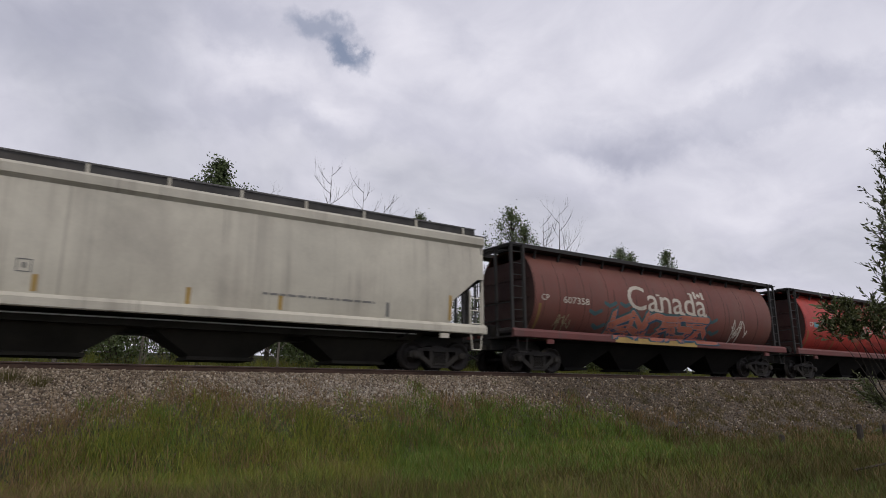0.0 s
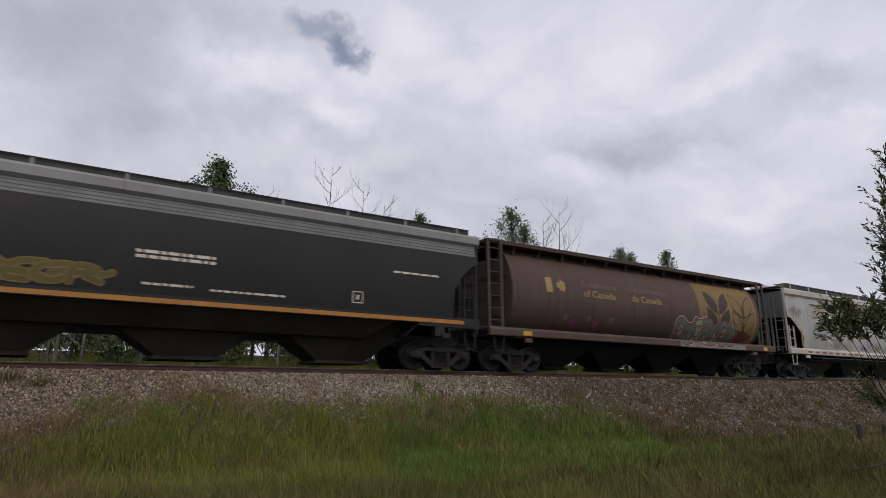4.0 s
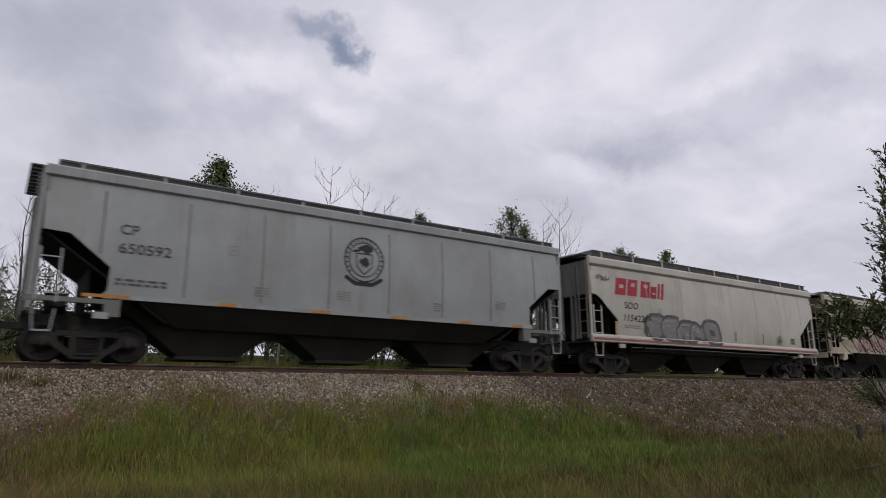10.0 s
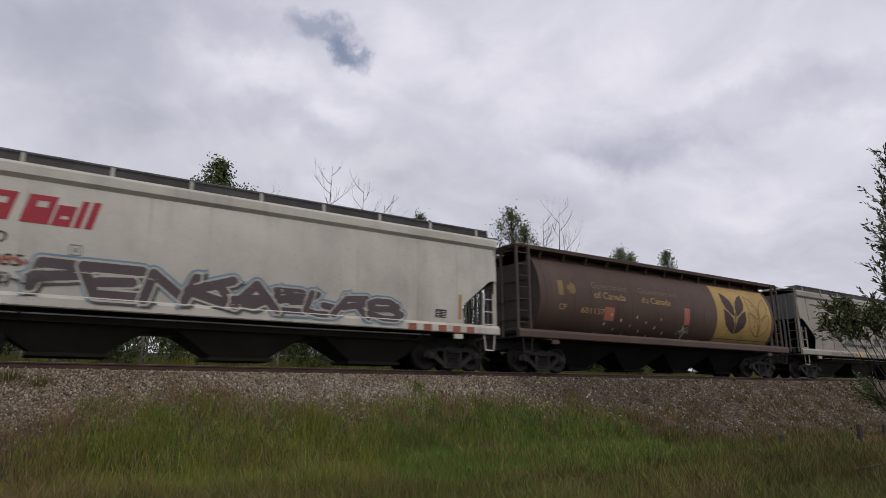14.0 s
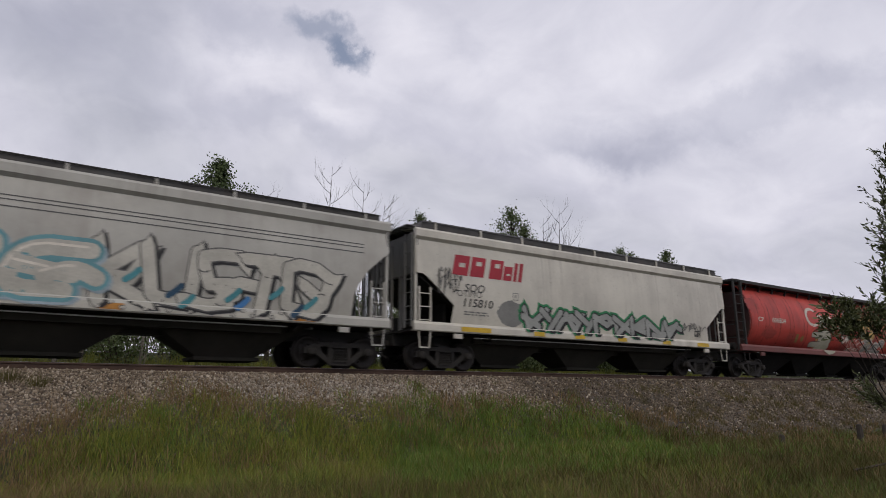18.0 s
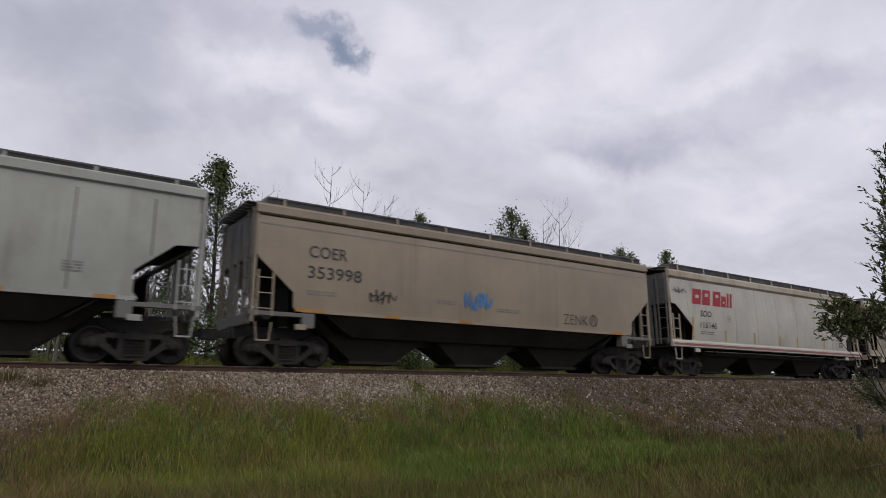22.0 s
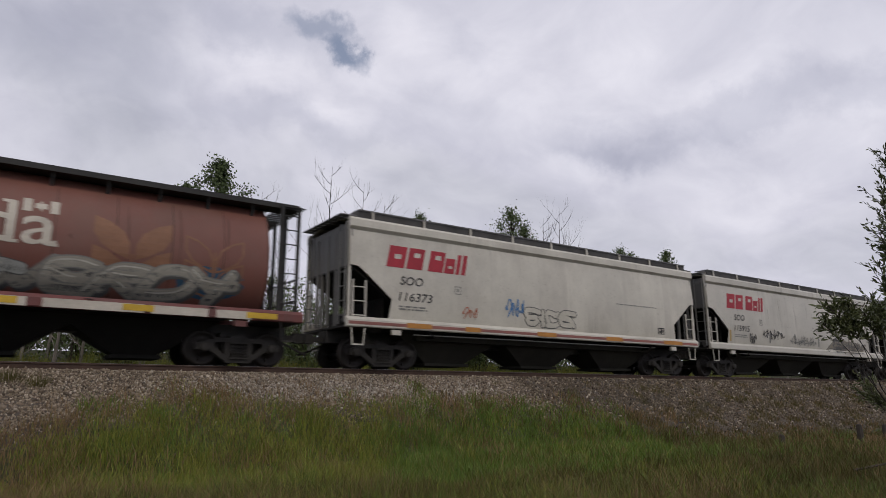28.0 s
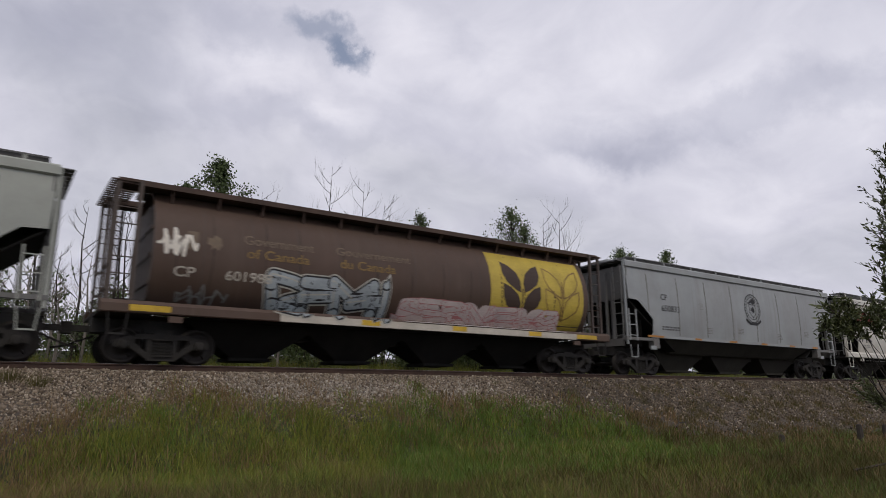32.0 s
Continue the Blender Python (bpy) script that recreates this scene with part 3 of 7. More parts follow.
def hopper_car(i, kind, name, label, body, trim, end_mat, board="grate", bracket=None, ribs=None, sill_mat=None, under="hopper_dark"):
    """One covered hopper with all its parts; kind picks the measures."""
    k = KINDS[kind]
    car = thing(name, label, "freight car", group="cars of the grain train")
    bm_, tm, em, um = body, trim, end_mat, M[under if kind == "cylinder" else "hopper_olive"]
    sm = sill_mat or (trim if not bracket else body)
    cyl = kind == "cylinder"
    z_low = k.outline[0][1] + (0.12 if cyl else 0.0)
    z_hi = 4.12 if cyl else 4.24 if kind == "ribbed" else 4.06
    for s in (-1, 1):
        part("side", shared("%s/%d/side" % (kind, s), lambda: side_mesh(k, s, z_low, z_hi), True), bm_, car)
    # end bulkhead and the sloping sheet under it
    for s in (-1, 1):
        def make_end():
            b = Build()
            if cyl:
                pts = [(y, z) for z, y in k.profile if z <= z_hi]
                ring = [(-y, z) for y, z in pts] + [(y, z) for y, z in reversed(pts)]
                n = len(ring)
                b.add([(s * 7.60, y, z) for y, z in ring] + [(s * 7.57, y, z) for y, z in ring],
                      [tuple(range(n)), tuple(range(n, 2 * n))] + [(j, (j + 1) % n, (j + 1) % n + n, j + n) for j in range(n)])
                for z in (2.0, 2.7, 3.4):
                    b.box(s * 7.61 - 0.03, s * 7.61 + 0.03, -1.25, 1.25, z - 0.04, z + 0.04)
            else:
                xe, ze = k.x_at(4.0) - 0.03, k.outline[-1][1] - 1.15 + (0.5 if kind in ("teardrop", "bubble") else 0.0)
                b.box(min(s * xe, s * (xe - 0.04)), max(s * xe, s * (xe - 0.04)), -1.55, 1.55, ze, 4.3)
                for y in (-0.75, 0.0, 0.75):
                    b.bar((s * (xe + 0.01), y, 1.3), (s * (xe + 0.01), y, 4.1), 0.08)
            return b
        # end sheets take the darker end paint, which carries their shade
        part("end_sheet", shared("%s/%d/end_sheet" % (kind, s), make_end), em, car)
    if not cyl:
        for s in (-1, 1):
            def slope():
                b = Build()
                xe, ze = k.x_at(4.0) - 0.03, k.outline[-1][1] - 1.15 + (0.5 if kind in ("teardrop", "bubble") else 0.0)
                a, c = Vector((s * xe, 0, ze)), Vector((s * (k.truck - 1.6), 0, 0.95))
                w, t = Vector((0, 1.5, 0)), Vector((0, 0, 0.05))
                return b.add([a - w, a + w, c + w, c - w, a - w + t, a + w + t, c + w + t, c - w + t],
                             [(0, 1, 2, 3), (7, 6, 5, 4), (0, 4, 5, 1), (1, 5, 6, 2), (2, 6, 7, 3), (3, 7, 4, 0)])
            # near-black colour gives the open end its deep shade
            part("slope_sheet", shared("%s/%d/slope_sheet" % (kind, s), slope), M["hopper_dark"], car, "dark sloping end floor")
            # added dark plate, fills the end opening where sky would show
            part("end_web", shared("%s/%d/end_web" % (kind, s), lambda: Build().box(*sorted((s * (k.truck + 0.12), s * (k.truck + 0.16))), -1.25, 1.25, 1.1, 2.3)), M["hopper_dark"], car)
    # roof
    def make_roof():
        b = Build()
        xr = k.x_at(4.05)
        yo = k.y_at(4.12) + (0.0 if cyl else 0.03)
        edge, mid, top = (4.12, 4.44, 4.5) if cyl else (4.41, 4.52, 4.58)
        ys = [(-yo, edge), (-0.75, mid), (0, top), (0.75, mid), (yo, edge)]
        ys = [(y, z + (0.09 if kind == "ribbed" else 0.0)) for y, z in ys]
        b.add([(-xr, y, z) for y, z in ys] + [(xr, y, z) for y, z in ys] + [(-xr, y, z - 0.03) for y, z in ys] + [(xr, y, z - 0.03) for y, z in ys],
              [(j, j + 1, j + 6, j + 5) for j in range(4)] + [(j + 10, j + 15, j + 16, j + 11) for j in range(4)] +
              [(0, 5, 15, 10), (4, 14, 19, 9), (0, 10, 11, 1), (1, 11, 12, 2), (2, 12, 13, 3), (3, 13, 14, 4),
               (5, 6, 16, 15), (6, 7, 17, 16), (7, 8, 18, 17), (8, 9, 19, 18)])
        return b
    part("roof", shared(kind + "/roof", make_roof), bm_, car)
    hatch = shared("%s/hatch" % ("low" if cyl else "high"), lambda: Build().box(-1.98, 1.98, -0.4, 0.4, 4.48 if cyl else 4.56, 4.58 if cyl else 4.75))
    for x in (-5.85, -1.99, 1.99, 5.85):
        o = part("hatch_cover", hatch, tm if not cyl else M["grate_black"], car)
        o.location = (x, 0, 0)
    # top chord
    if not cyl:
        xt = k.x_at(4.0) + 0.04
        for s in (-1, 1):
            def chord():
                y = k.y_at(4.1)
                ring = [(y - 0.06, 4.43), (y + 0.05, 4.43), (y + 0.095, 4.36), (y + 0.095, 4.15), (y + 0.003, 4.05), (y - 0.06, 4.05)]
                if kind in ("ribbed", "plain"):
                    up = 0.15 if kind == "ribbed" else 0.02
                    ring = [(y - 0.06, 4.36 + up), (y + 0.04, 4.36 + up), (y + 0.065, 4.32 + up), (y + 0.065, 4.12 + up), (y + 0.003, 4.08 + up), (y - 0.06, 4.08 + up)]
                n = len(ring)
                return Build().add([(-xt, s * a, z) for a, z in ring] + [(xt, s * a, z) for a, z in ring],
                                   [tuple(range(n)), tuple(range(n, 2 * n))] + [(j, (j + 1) % n, (j + 1) % n + n, j + n) for j in range(n)])
            part("top_chord", shared("%s/%d/top_chord" % (kind, s), chord), tm, car)
    # running boards over the roof, with gaps between the bars
    gm = M[board]
    rb = k.roof
    x_end = k.half - 0.15 if cyl else k.half - 0.35
    for s in (-1, 1):
        def boards():
            b = Build()
            if cyl:
                return grating(-x_end, x_end, *sorted((s * 0.75, s * 1.37)), rb - 0.15, rb - 0.01, 15, 6, 0.05, 0.099)
            return grating(-x_end, x_end, *sorted((s * 0.9, s * 1.53)), rb - 0.022, rb, 67, 10, 0.012, 0.024)
        part("running_board", shared("%s/%d/running_board" % (kind, s), boards), gm, car, "steel grating walkway")
        if not cyl:
            part("board_support", shared("%s/%d/board_support" % (kind, s), lambda: Build().box(-x_end, x_end, *sorted((s * 1.46, s * 1.475)), 4.4 + 0.15 * (rb - 4.4), rb - 0.03)), M["board_steel"], car)
    def crosswalk():
        if cyl:
            return grating(k.half - 0.66, k.half + 0.02, -1.42, 1.42, rb - 0.1, rb - 0.075, 8, 15, 0.035, 0.06)
        return grating(k.half - 0.62, k.half + 0.2, -1.42, 1.42, rb - 0.2, rb - 0.175, 8, 9, 0.05, 0.26)
    for r in (0, math.pi):
        o = part("end_walkway", shared(kind + "/end_walkway", crosswalk), gm, car)
        o.rotation_euler = (0, 0, r)
    if not cyl:
        nb = 9
        def brk():
            return Build().bar((0, -1.52, 4.33), (0, -1.5, rb + 0.01), 0.07, 0.03).bar((0, -1.5, rb - 0.04), (0, -0.9, rb - 0.04), 0.05)
        for j in range(nb):
            for r in (0, math.pi):
                o = part("bracket", shared(kind + "/bracket", brk), bracket or tm, car)
                o.location = ((-1 + 2 * j / (nb - 1)) * (x_end - 0.5), 0, 0)
                o.rotation_euler = (0, 0, r)
    else:
        def brk():
            return Build().bar((0, -1.12, 4.1), (0, -1.3, rb - 0.02), 0.07)
        for j in range(13):
            o = part("bracket", shared("cylinder/bracket", brk), gm, car)
            o.location = (-7.2 + 1.2 * j, 0, 0)
    # centre sill, side sill and hoppers
    part("centre_sill", shared(kind + "/centre_sill", lambda: Build().box(-k.half, k.half, -0.3, 0.3, 0.78, 1.138)), M["frame_dark"], car)
    if k.sill:
        for s in (-1, 1):
            def sill():
                ring = [(1.5, 1.465), (1.55, 1.465), (1.62, 1.375), (1.62, 1.19), (1.6, 1.165), (1.4, 1.165), (1.4, 1.19), (1.5, 1.19)]
                n = len(ring)
                return Build().add([(-k.half, s * y, z) for y, z in ring] + [(k.half, s * y, z) for y, z in ring],
                                   [tuple(range(n)), tuple(range(n, 2 * n))] + [(j, (j + 1) % n, (j + 1) % n + n, j + n) for j in range(n)])
            part("side_sill", shared("%s/%d/side_sill" % (kind, s), sill), sm, car)
        # added sheet, hides the sky between sills and hopper tops
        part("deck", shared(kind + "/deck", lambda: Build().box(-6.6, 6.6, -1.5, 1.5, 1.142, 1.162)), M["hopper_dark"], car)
        if not cyl:
            part("brake_pipe", shared(kind + "/brake_pipe", lambda: Build().tube([(-5.9, -1.46, 1.03), (-1.5, -1.46, 1.05), (1.0, -1.46, 1.04), (5.6, -1.46, 1.06)], 0.017, 6)), M["pipe"], car, "thin pale brake pipe under the sill")
        for r in (0, math.pi):
            o = part("end_platform", shared(kind + "/end_platform", lambda: Build().box(k.half - 1.2, k.half, -1.5, 1.5, 1.16, 1.22)), M["frame_dark"], car)
            o.rotation_euler = (0, 0, r)
    else:
        def stub():
            b = Build()
            for sy in (-1, 1):
                b.box(6.5, k.half, *sorted((sy * 1.35, sy * 1.55)), 1.33, 1.44)
                b.box(k.truck - 0.55, k.truck - 0.2, *sorted((sy * 1.3, sy * 1.57)), 1.04, 1.44)
            return b.box(k.half - 0.12, k.half - 0.004, -1.34, 1.34, 1.1, 1.38)
        for r in (0, math.pi):
            o = part("end_sill", shared(kind + "/end_sill", stub), em if kind in ("ribbed", "plain") else sm, car)
            o.rotation_euler = (0, 0, r)
        if kind == "teardrop":
            for sy in (-1, 1):
                part("side_sill", shared("teardrop/%d/side_sill" % sy, lambda: Build().box(-k.half, k.half, *sorted((sy * 1.46, sy * 1.56)), 1.42, 1.64)), bm_, car)
        def lower():
            return Build().add([(-5.9, -1.5, 1.5), (5.9, -1.5, 1.5), (4.9, -1.0, 0.9), (-4.9, -1.0, 0.9), (-5.9, -1.4, 1.5), (5.9, -1.4, 1.5), (4.9, -0.9, 0.9), (-4.9, -0.9, 0.9)],
                               [(0, 1, 2, 3), (7, 6, 5, 4), (0, 4, 5, 1), (1, 5, 6, 2), (2, 6, 7, 3), (3, 7, 4, 0)])
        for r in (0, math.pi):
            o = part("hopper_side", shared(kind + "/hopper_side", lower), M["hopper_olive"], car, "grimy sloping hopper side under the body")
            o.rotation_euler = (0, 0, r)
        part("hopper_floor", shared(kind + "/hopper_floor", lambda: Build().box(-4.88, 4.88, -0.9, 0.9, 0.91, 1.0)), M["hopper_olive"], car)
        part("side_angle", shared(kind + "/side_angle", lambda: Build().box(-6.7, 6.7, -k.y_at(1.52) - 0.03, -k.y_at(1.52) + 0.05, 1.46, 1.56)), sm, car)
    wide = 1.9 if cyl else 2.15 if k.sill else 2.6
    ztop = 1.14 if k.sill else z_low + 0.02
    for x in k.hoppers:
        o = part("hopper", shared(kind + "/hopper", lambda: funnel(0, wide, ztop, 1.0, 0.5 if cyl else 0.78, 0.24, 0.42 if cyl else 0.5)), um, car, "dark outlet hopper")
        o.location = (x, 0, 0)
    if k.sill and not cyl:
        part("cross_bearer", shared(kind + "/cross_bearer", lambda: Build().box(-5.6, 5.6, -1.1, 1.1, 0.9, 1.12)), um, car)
    # brake gear at the leading end
    def brake():
        b = Build().tube([(-k.half + 0.75, -0.8, 1.45), (-k.half + 0.75, 0.1, 1.45)], 0.16, 10)
        b.box(-k.half + 0.5, -k.half + 1.0, 0.3, 0.7, 1.25, 1.75)
        return b
    part("brake_reservoir", shared(kind + "/brake_reservoir", brake, False), M["frame_dark"], car)
    for s in (-1, 1):
        coupler(car, s * (k.half + 0.0), s)
    # posts, ladders and steps at both ends
    for s in (-1, 1):
        if cyl:
            for x, y in ((8.5, -1.36), (7.98, -1.42), (8.5, 1.36), (7.98, 1.42), (8.45, -0.45), (8.45, 0.45)):
                o = part("end_post", shared("cylinder/end_post", lambda: Build().bar((0, 0, 1.2), (0, 0, 4.48), 0.085)), gm if board != "grate_brown" else em, car)
                o.location = (s * x, y, 0)
            for y in (-1.38, 1.38):
                ladder(car, s * 8.24, y, 1.5, 4.4, 0.46, gm if board != "grate_brown" else em)
            part("end_guard", shared("cylinder/%d/end_guard" % s, lambda: Build().bar((s * 8.5, -1.36, 2.4), (s * 8.5, 1.36, 2.4), 0.04).bar((s * 8.5, -1.36, 1.8), (s * 8.5, 1.36, 1.8), 0.04)), gm, car)
        else:
            pm = em if bracket else tm
            for y in (-1.5, 1.5):
                zt = 4.45
                o = part("corner_post", shared(kind + "/corner_post", lambda: Build().bar((0, 0, 1.15), (0, 0, zt), 0.075)), pm, car)
                o.location = (s * (k.half - 0.1), y, 0)
                ladder(car, s * (k.half - 0.42), y * 1.03, 1.3, 2.55, 0.42, pm)
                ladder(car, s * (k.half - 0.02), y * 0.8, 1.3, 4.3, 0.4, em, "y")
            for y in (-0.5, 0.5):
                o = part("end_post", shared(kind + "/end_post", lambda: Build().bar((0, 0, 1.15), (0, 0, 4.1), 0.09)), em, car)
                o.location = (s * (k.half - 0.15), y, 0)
        for y in (-1.56, 1.56):
            stirrup(car, s * (k.half - 0.4), y, sm if not cyl else M["frame_dark"])
        o = part("jacking_plate", shared("jacking_plate", lambda: Build().box(-0.16, 0.16, -1.6, -1.52, 0.98, 1.13)), sm, car)
        o.location = (s * (k.truck - 0.15), 0, 0)
    if ribs:
        zr0 = z_low + 0.1
        for j in range(ribs):
            x = (-1 + 2 * (j + 0.5) / ribs) * (k.x_at(3.5) - 0.25)
            z0 = zr0 if abs(x) < k.x_at(zr0) - 0.1 else float(np.interp(abs(x), [6.6, 7.6], [2.3, 3.1]))
            def rib():
                b = Build()
                zz = np.linspace(z0, 4.05, 7)
                for za, zb in zip(zz[:-1], zz[1:]):
                    ya, yb = -k.y_at(za) - 0.012, -k.y_at(zb) - 0.012
                    b.add([(-0.011, ya, za), (0.011, ya, za), (0.011, yb, zb), (-0.011, yb, zb), (-0.03, ya + 0.02, za), (0.03, ya + 0.02, za), (0.03, yb + 0.02, zb), (-0.03, yb + 0.02, zb)],
                          [(0, 1, 2, 3), (0, 3, 7, 4), (1, 5, 6, 2)])
                return b
            o = part("side_rib", shared("%s/rib/%.1f/side_rib" % (kind, z0), rib), M["rib_dirt"] if kind == "ribbed" or ribs > 10 else bm_, car)
            o.location = (x, 0, 0)
    if cyl:
        def seam():
            b = Build()
            zz = [z for z, _ in k.profile if z <= 4.12]
            for z0, z1 in zip(zz[:-1], zz[1:]):
                y0, y1 = k.y_at(z0) + 0.003, k.y_at(z1) + 0.003
                b.add([(-0.009, -y0, z0), (0.009, -y0, z0), (0.009, -y1, z1), (-0.009, -y1, z1), (-0.009, -y0 + 0.02, z0), (0.009, -y0 + 0.02, z0), (0.009, -y1 + 0.02, z1), (-0.009, -y1 + 0.02, z1)],
                      [(0, 1, 2, 3), (0, 3, 7, 4), (1, 5, 6, 2)])
            return b
        for j in range(11):
            o = part("weld_seam", shared("cylinder/weld_seam", seam), em, car)
            o.location = (-6.4 + j * 1.28, 0, 0)
    trucks(car, k, i)
    return car


CARS = []
CAR_KIND = []


def build_train():
    beige, white = paint("beige", (0.53, 0.505, 0.42)), paint("offwhite", (0.51, 0.485, 0.415), 0.36, spec=0.95)
    # offwhite dimmed for two cars that pass in duller light
    dimmed = paint("dimwhite", (0.45, 0.428, 0.368), 0.36, spec=0.95)
    grey, pale = paint("grey", (0.36, 0.358, 0.333)), paint("palegrey", (0.38, 0.372, 0.335))
    dusty = paint("dusty", (0.33, 0.303, 0.248), 0.6, (0.10, 0.085, 0.07), 0.55)
    # endtan is tan darkened: the shade on the ends is in the colour
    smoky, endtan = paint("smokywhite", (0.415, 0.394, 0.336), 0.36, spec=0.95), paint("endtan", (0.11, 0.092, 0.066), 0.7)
    ash = paint("ashwhite", (0.42, 0.40, 0.343), 0.36, spec=0.95)
    rusty = paint("rustycream", (0.42, 0.385, 0.31), 0.6, (0.27, 0.165, 0.085), 0.95)
    sillred = paint("sillred", (0.135, 0.034, 0.03), 0.75, (0.07, 0.045, 0.04), 0.8)
    # brown darkened for the shade on the ends; weld seams share it
    dkbrown = paint("darkbrown", (0.05, 0.034, 0.027), 0.7)
    tan_b = paint("dulltan", (0.285, 0.232, 0.146))
    ribgrey, tan = paint("ribgrey", (0.262, 0.28, 0.282)), paint("tan", (0.345, 0.29, 0.19), 0.44, (0.12, 0.09, 0.06), 0.65)
    sand, black = paint("sand", (0.265, 0.214, 0.148)), paint("black", (0.014, 0.0132, 0.0112), 0.5, (0.03, 0.026, 0.02), 0.4, 0.12, 0.4)
    mint, cream = paint("mint", (0.315, 0.333, 0.296)), paint("cream", (0.50, 0.47, 0.40))
    red, brown = paint("red", (0.44, 0.053, 0.04), 0.5, (0.07, 0.022, 0.018), 0.95, 0.28, 0.3), paint("brown", (0.082, 0.052, 0.039), 0.6, spec=0.35)
    maroon, rust = paint("maroon", (0.155, 0.056, 0.044), 0.6, spec=0.35), paint("rustred", (0.16, 0.06, 0.045), 0.6, spec=0.5)
    # red darkened for the deep shade on the ends; weld seams share it
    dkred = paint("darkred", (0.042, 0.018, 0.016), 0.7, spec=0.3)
    chocolate = paint("chocolate", (0.115, 0.073, 0.055), 0.7)
    khaki = paint("khaki", (0.42, 0.37, 0.27))
    silver = paint("silver", (0.24, 0.242, 0.236), 0.5)
    # grey kept dark, end shade included in the colour
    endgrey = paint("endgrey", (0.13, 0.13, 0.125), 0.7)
    spec = [
        ("sill", "grain_hopper", "off-white covered grain hopper with orange side marks", beige, beige, endgrey, "grate", None, None),
        ("cylinder", "cylindrical_hopper", "faded maroon cylindrical grain hopper with graffiti", maroon, sillred, dkred, "grate_black", None, None),
        ("cylinder", "cylindrical_hopper", "bright red cylindrical grain hopper with a wheat emblem", red, sillred, dkred, "grate_black", None, None),
        ("teardrop", "grain_hopper", "glossy black covered hopper with silver roof and orange stripe", black, silver, black, "grate_black", silver, None),
        ("cylinder", "cylindrical_hopper", "dirty brown cylindrical grain hopper with faded yellow wheat panel", brown, brown, dkbrown, "grate_brown", None, None),
        ("sill", "grain_hopper", "grey covered grain hopper with rust streaks and round emblem", grey, cream, endgrey, "grate", None, None),
        ("sill", "grain_hopper", "dusty grey ribbed covered hopper with a clean pale end", dusty, cream, endgrey, "grate", None, 13),
        ("sill", "grain_hopper", "white covered grain hopper with red lettering and teal graffiti", dimmed, dimmed, endgrey, "grate", None, 9),
        ("ribbed", "grain_hopper", "blue-grey ribbed covered hopper with a round black emblem", ribgrey, ribgrey, endgrey, "grate", None, 8),
        ("sill", "grain_hopper", "white covered grain hopper with red lettering and dark graffiti", smoky, smoky, endgrey, "grate", None, 8),
        ("teardrop", "grain_hopper", "tan covered hopper with teardrop ends and white graffiti", tan, khaki, endtan, "grate", None, None),
        ("sill", "grain_hopper", "white covered grain hopper with long blue and rust graffiti", white, white, endgrey, "grate", None, None),
        ("cylinder", "cylindrical_hopper", "brown cylindrical grain hopper with yellow wheat panel", brown, brown, dkbrown, "grate_brown", None, None),
        ("sill", "grain_hopper", "dusty grey ribbed covered hopper scrawled with black and pink graffiti", dusty, dusty, endgrey, "grate", None, 13),
        ("bubble", "grain_hopper", "grey covered hopper with rounded ends and pale blue bubble graffiti", pale, pale, endgrey, "grate_black", None, None),
        ("sill", "grain_hopper", "white covered grain hopper with green and grey graffiti", white, white, endgrey, "grate", None, None),
        ("cylinder", "cylindrical_hopper", "red cylindrical grain hopper with white lettering and wheat emblem", red, sillred, dkred, "grate_black", None, None),
        ("ribbed", "grain_hopper", "pale mint-grey ribbed covered hopper", mint, mint, endgrey, "grate", None, 9),
        ("plain", "grain_hopper", "sand-coloured covered hopper with blue tag", sand, sand, endgrey, "grate", None, None),
        ("sill", "grain_hopper", "white covered grain hopper with rust-stained roof and red lettering", ash, rusty, endgrey, "grate", None, 9),
        ("teardrop", "grain_hopper", "tan covered hopper with black and white graffiti", tan_b, khaki, endtan, "grate", None, None),
        ("cylinder", "cylindrical_hopper", "brown cylindrical grain hopper with bright yellow wheat panel", chocolate, brown, dkbrown, "grate_brown", None, None),
        ("cylinder", "cylindrical_hopper", "rust-red cylindrical grain hopper with grey and blue graffiti", rust, sillred, dkred, "grate_black", None, None),
        ("sill", "grain_hopper", "clean white covered grain hopper with red lettering", white, white, endgrey, "grate", None, None),
        ("sill", "grain_hopper", "white covered grain hopper with red lettering and scrawled tags", dimmed, dimmed, endgrey, "grate", None, None),
        ("ribbed", "grain_hopper", "pale mint-grey ribbed covered hopper with orange reflectors", mint, mint, endgrey, "grate", None, 9),
        ("cylinder", "cylindrical_hopper", "dark brown cylindrical hopper with blue and pink graffiti", brown, brown, dkbrown, "grate_brown", None, None),
        ("ribbed", "grain_hopper", "blue-grey ribbed covered hopper with a round black emblem", ribgrey, ribgrey, endgrey, "grate", None, 8),
        ("sill", "grain_hopper", "off-white covered grain hopper behind the willow", white, white, endgrey, "grate", None, None),
    ]
    for i, (kind, name, label, body, trim, end_mat, board, bracket, ribs) in enumerate(spec):
        CAR_KIND.append(kind)
        CARS.append(hopper_car(i, kind, name, label, body, trim, end_mat, board, bracket, ribs, sill_mat=body if i == 19 else None))


build_train()
# ---- paint marks on the cars ----
def spray(key, col, rough=0.6, var=0.15):
    k = "spray_" + key
    if k not in M:
        M[k] = surface(k, col, rough, 0.0, var, 1.5, 18, 0.05, tuple(c * 0.55 for c in col), 0.35)
    return M[k]


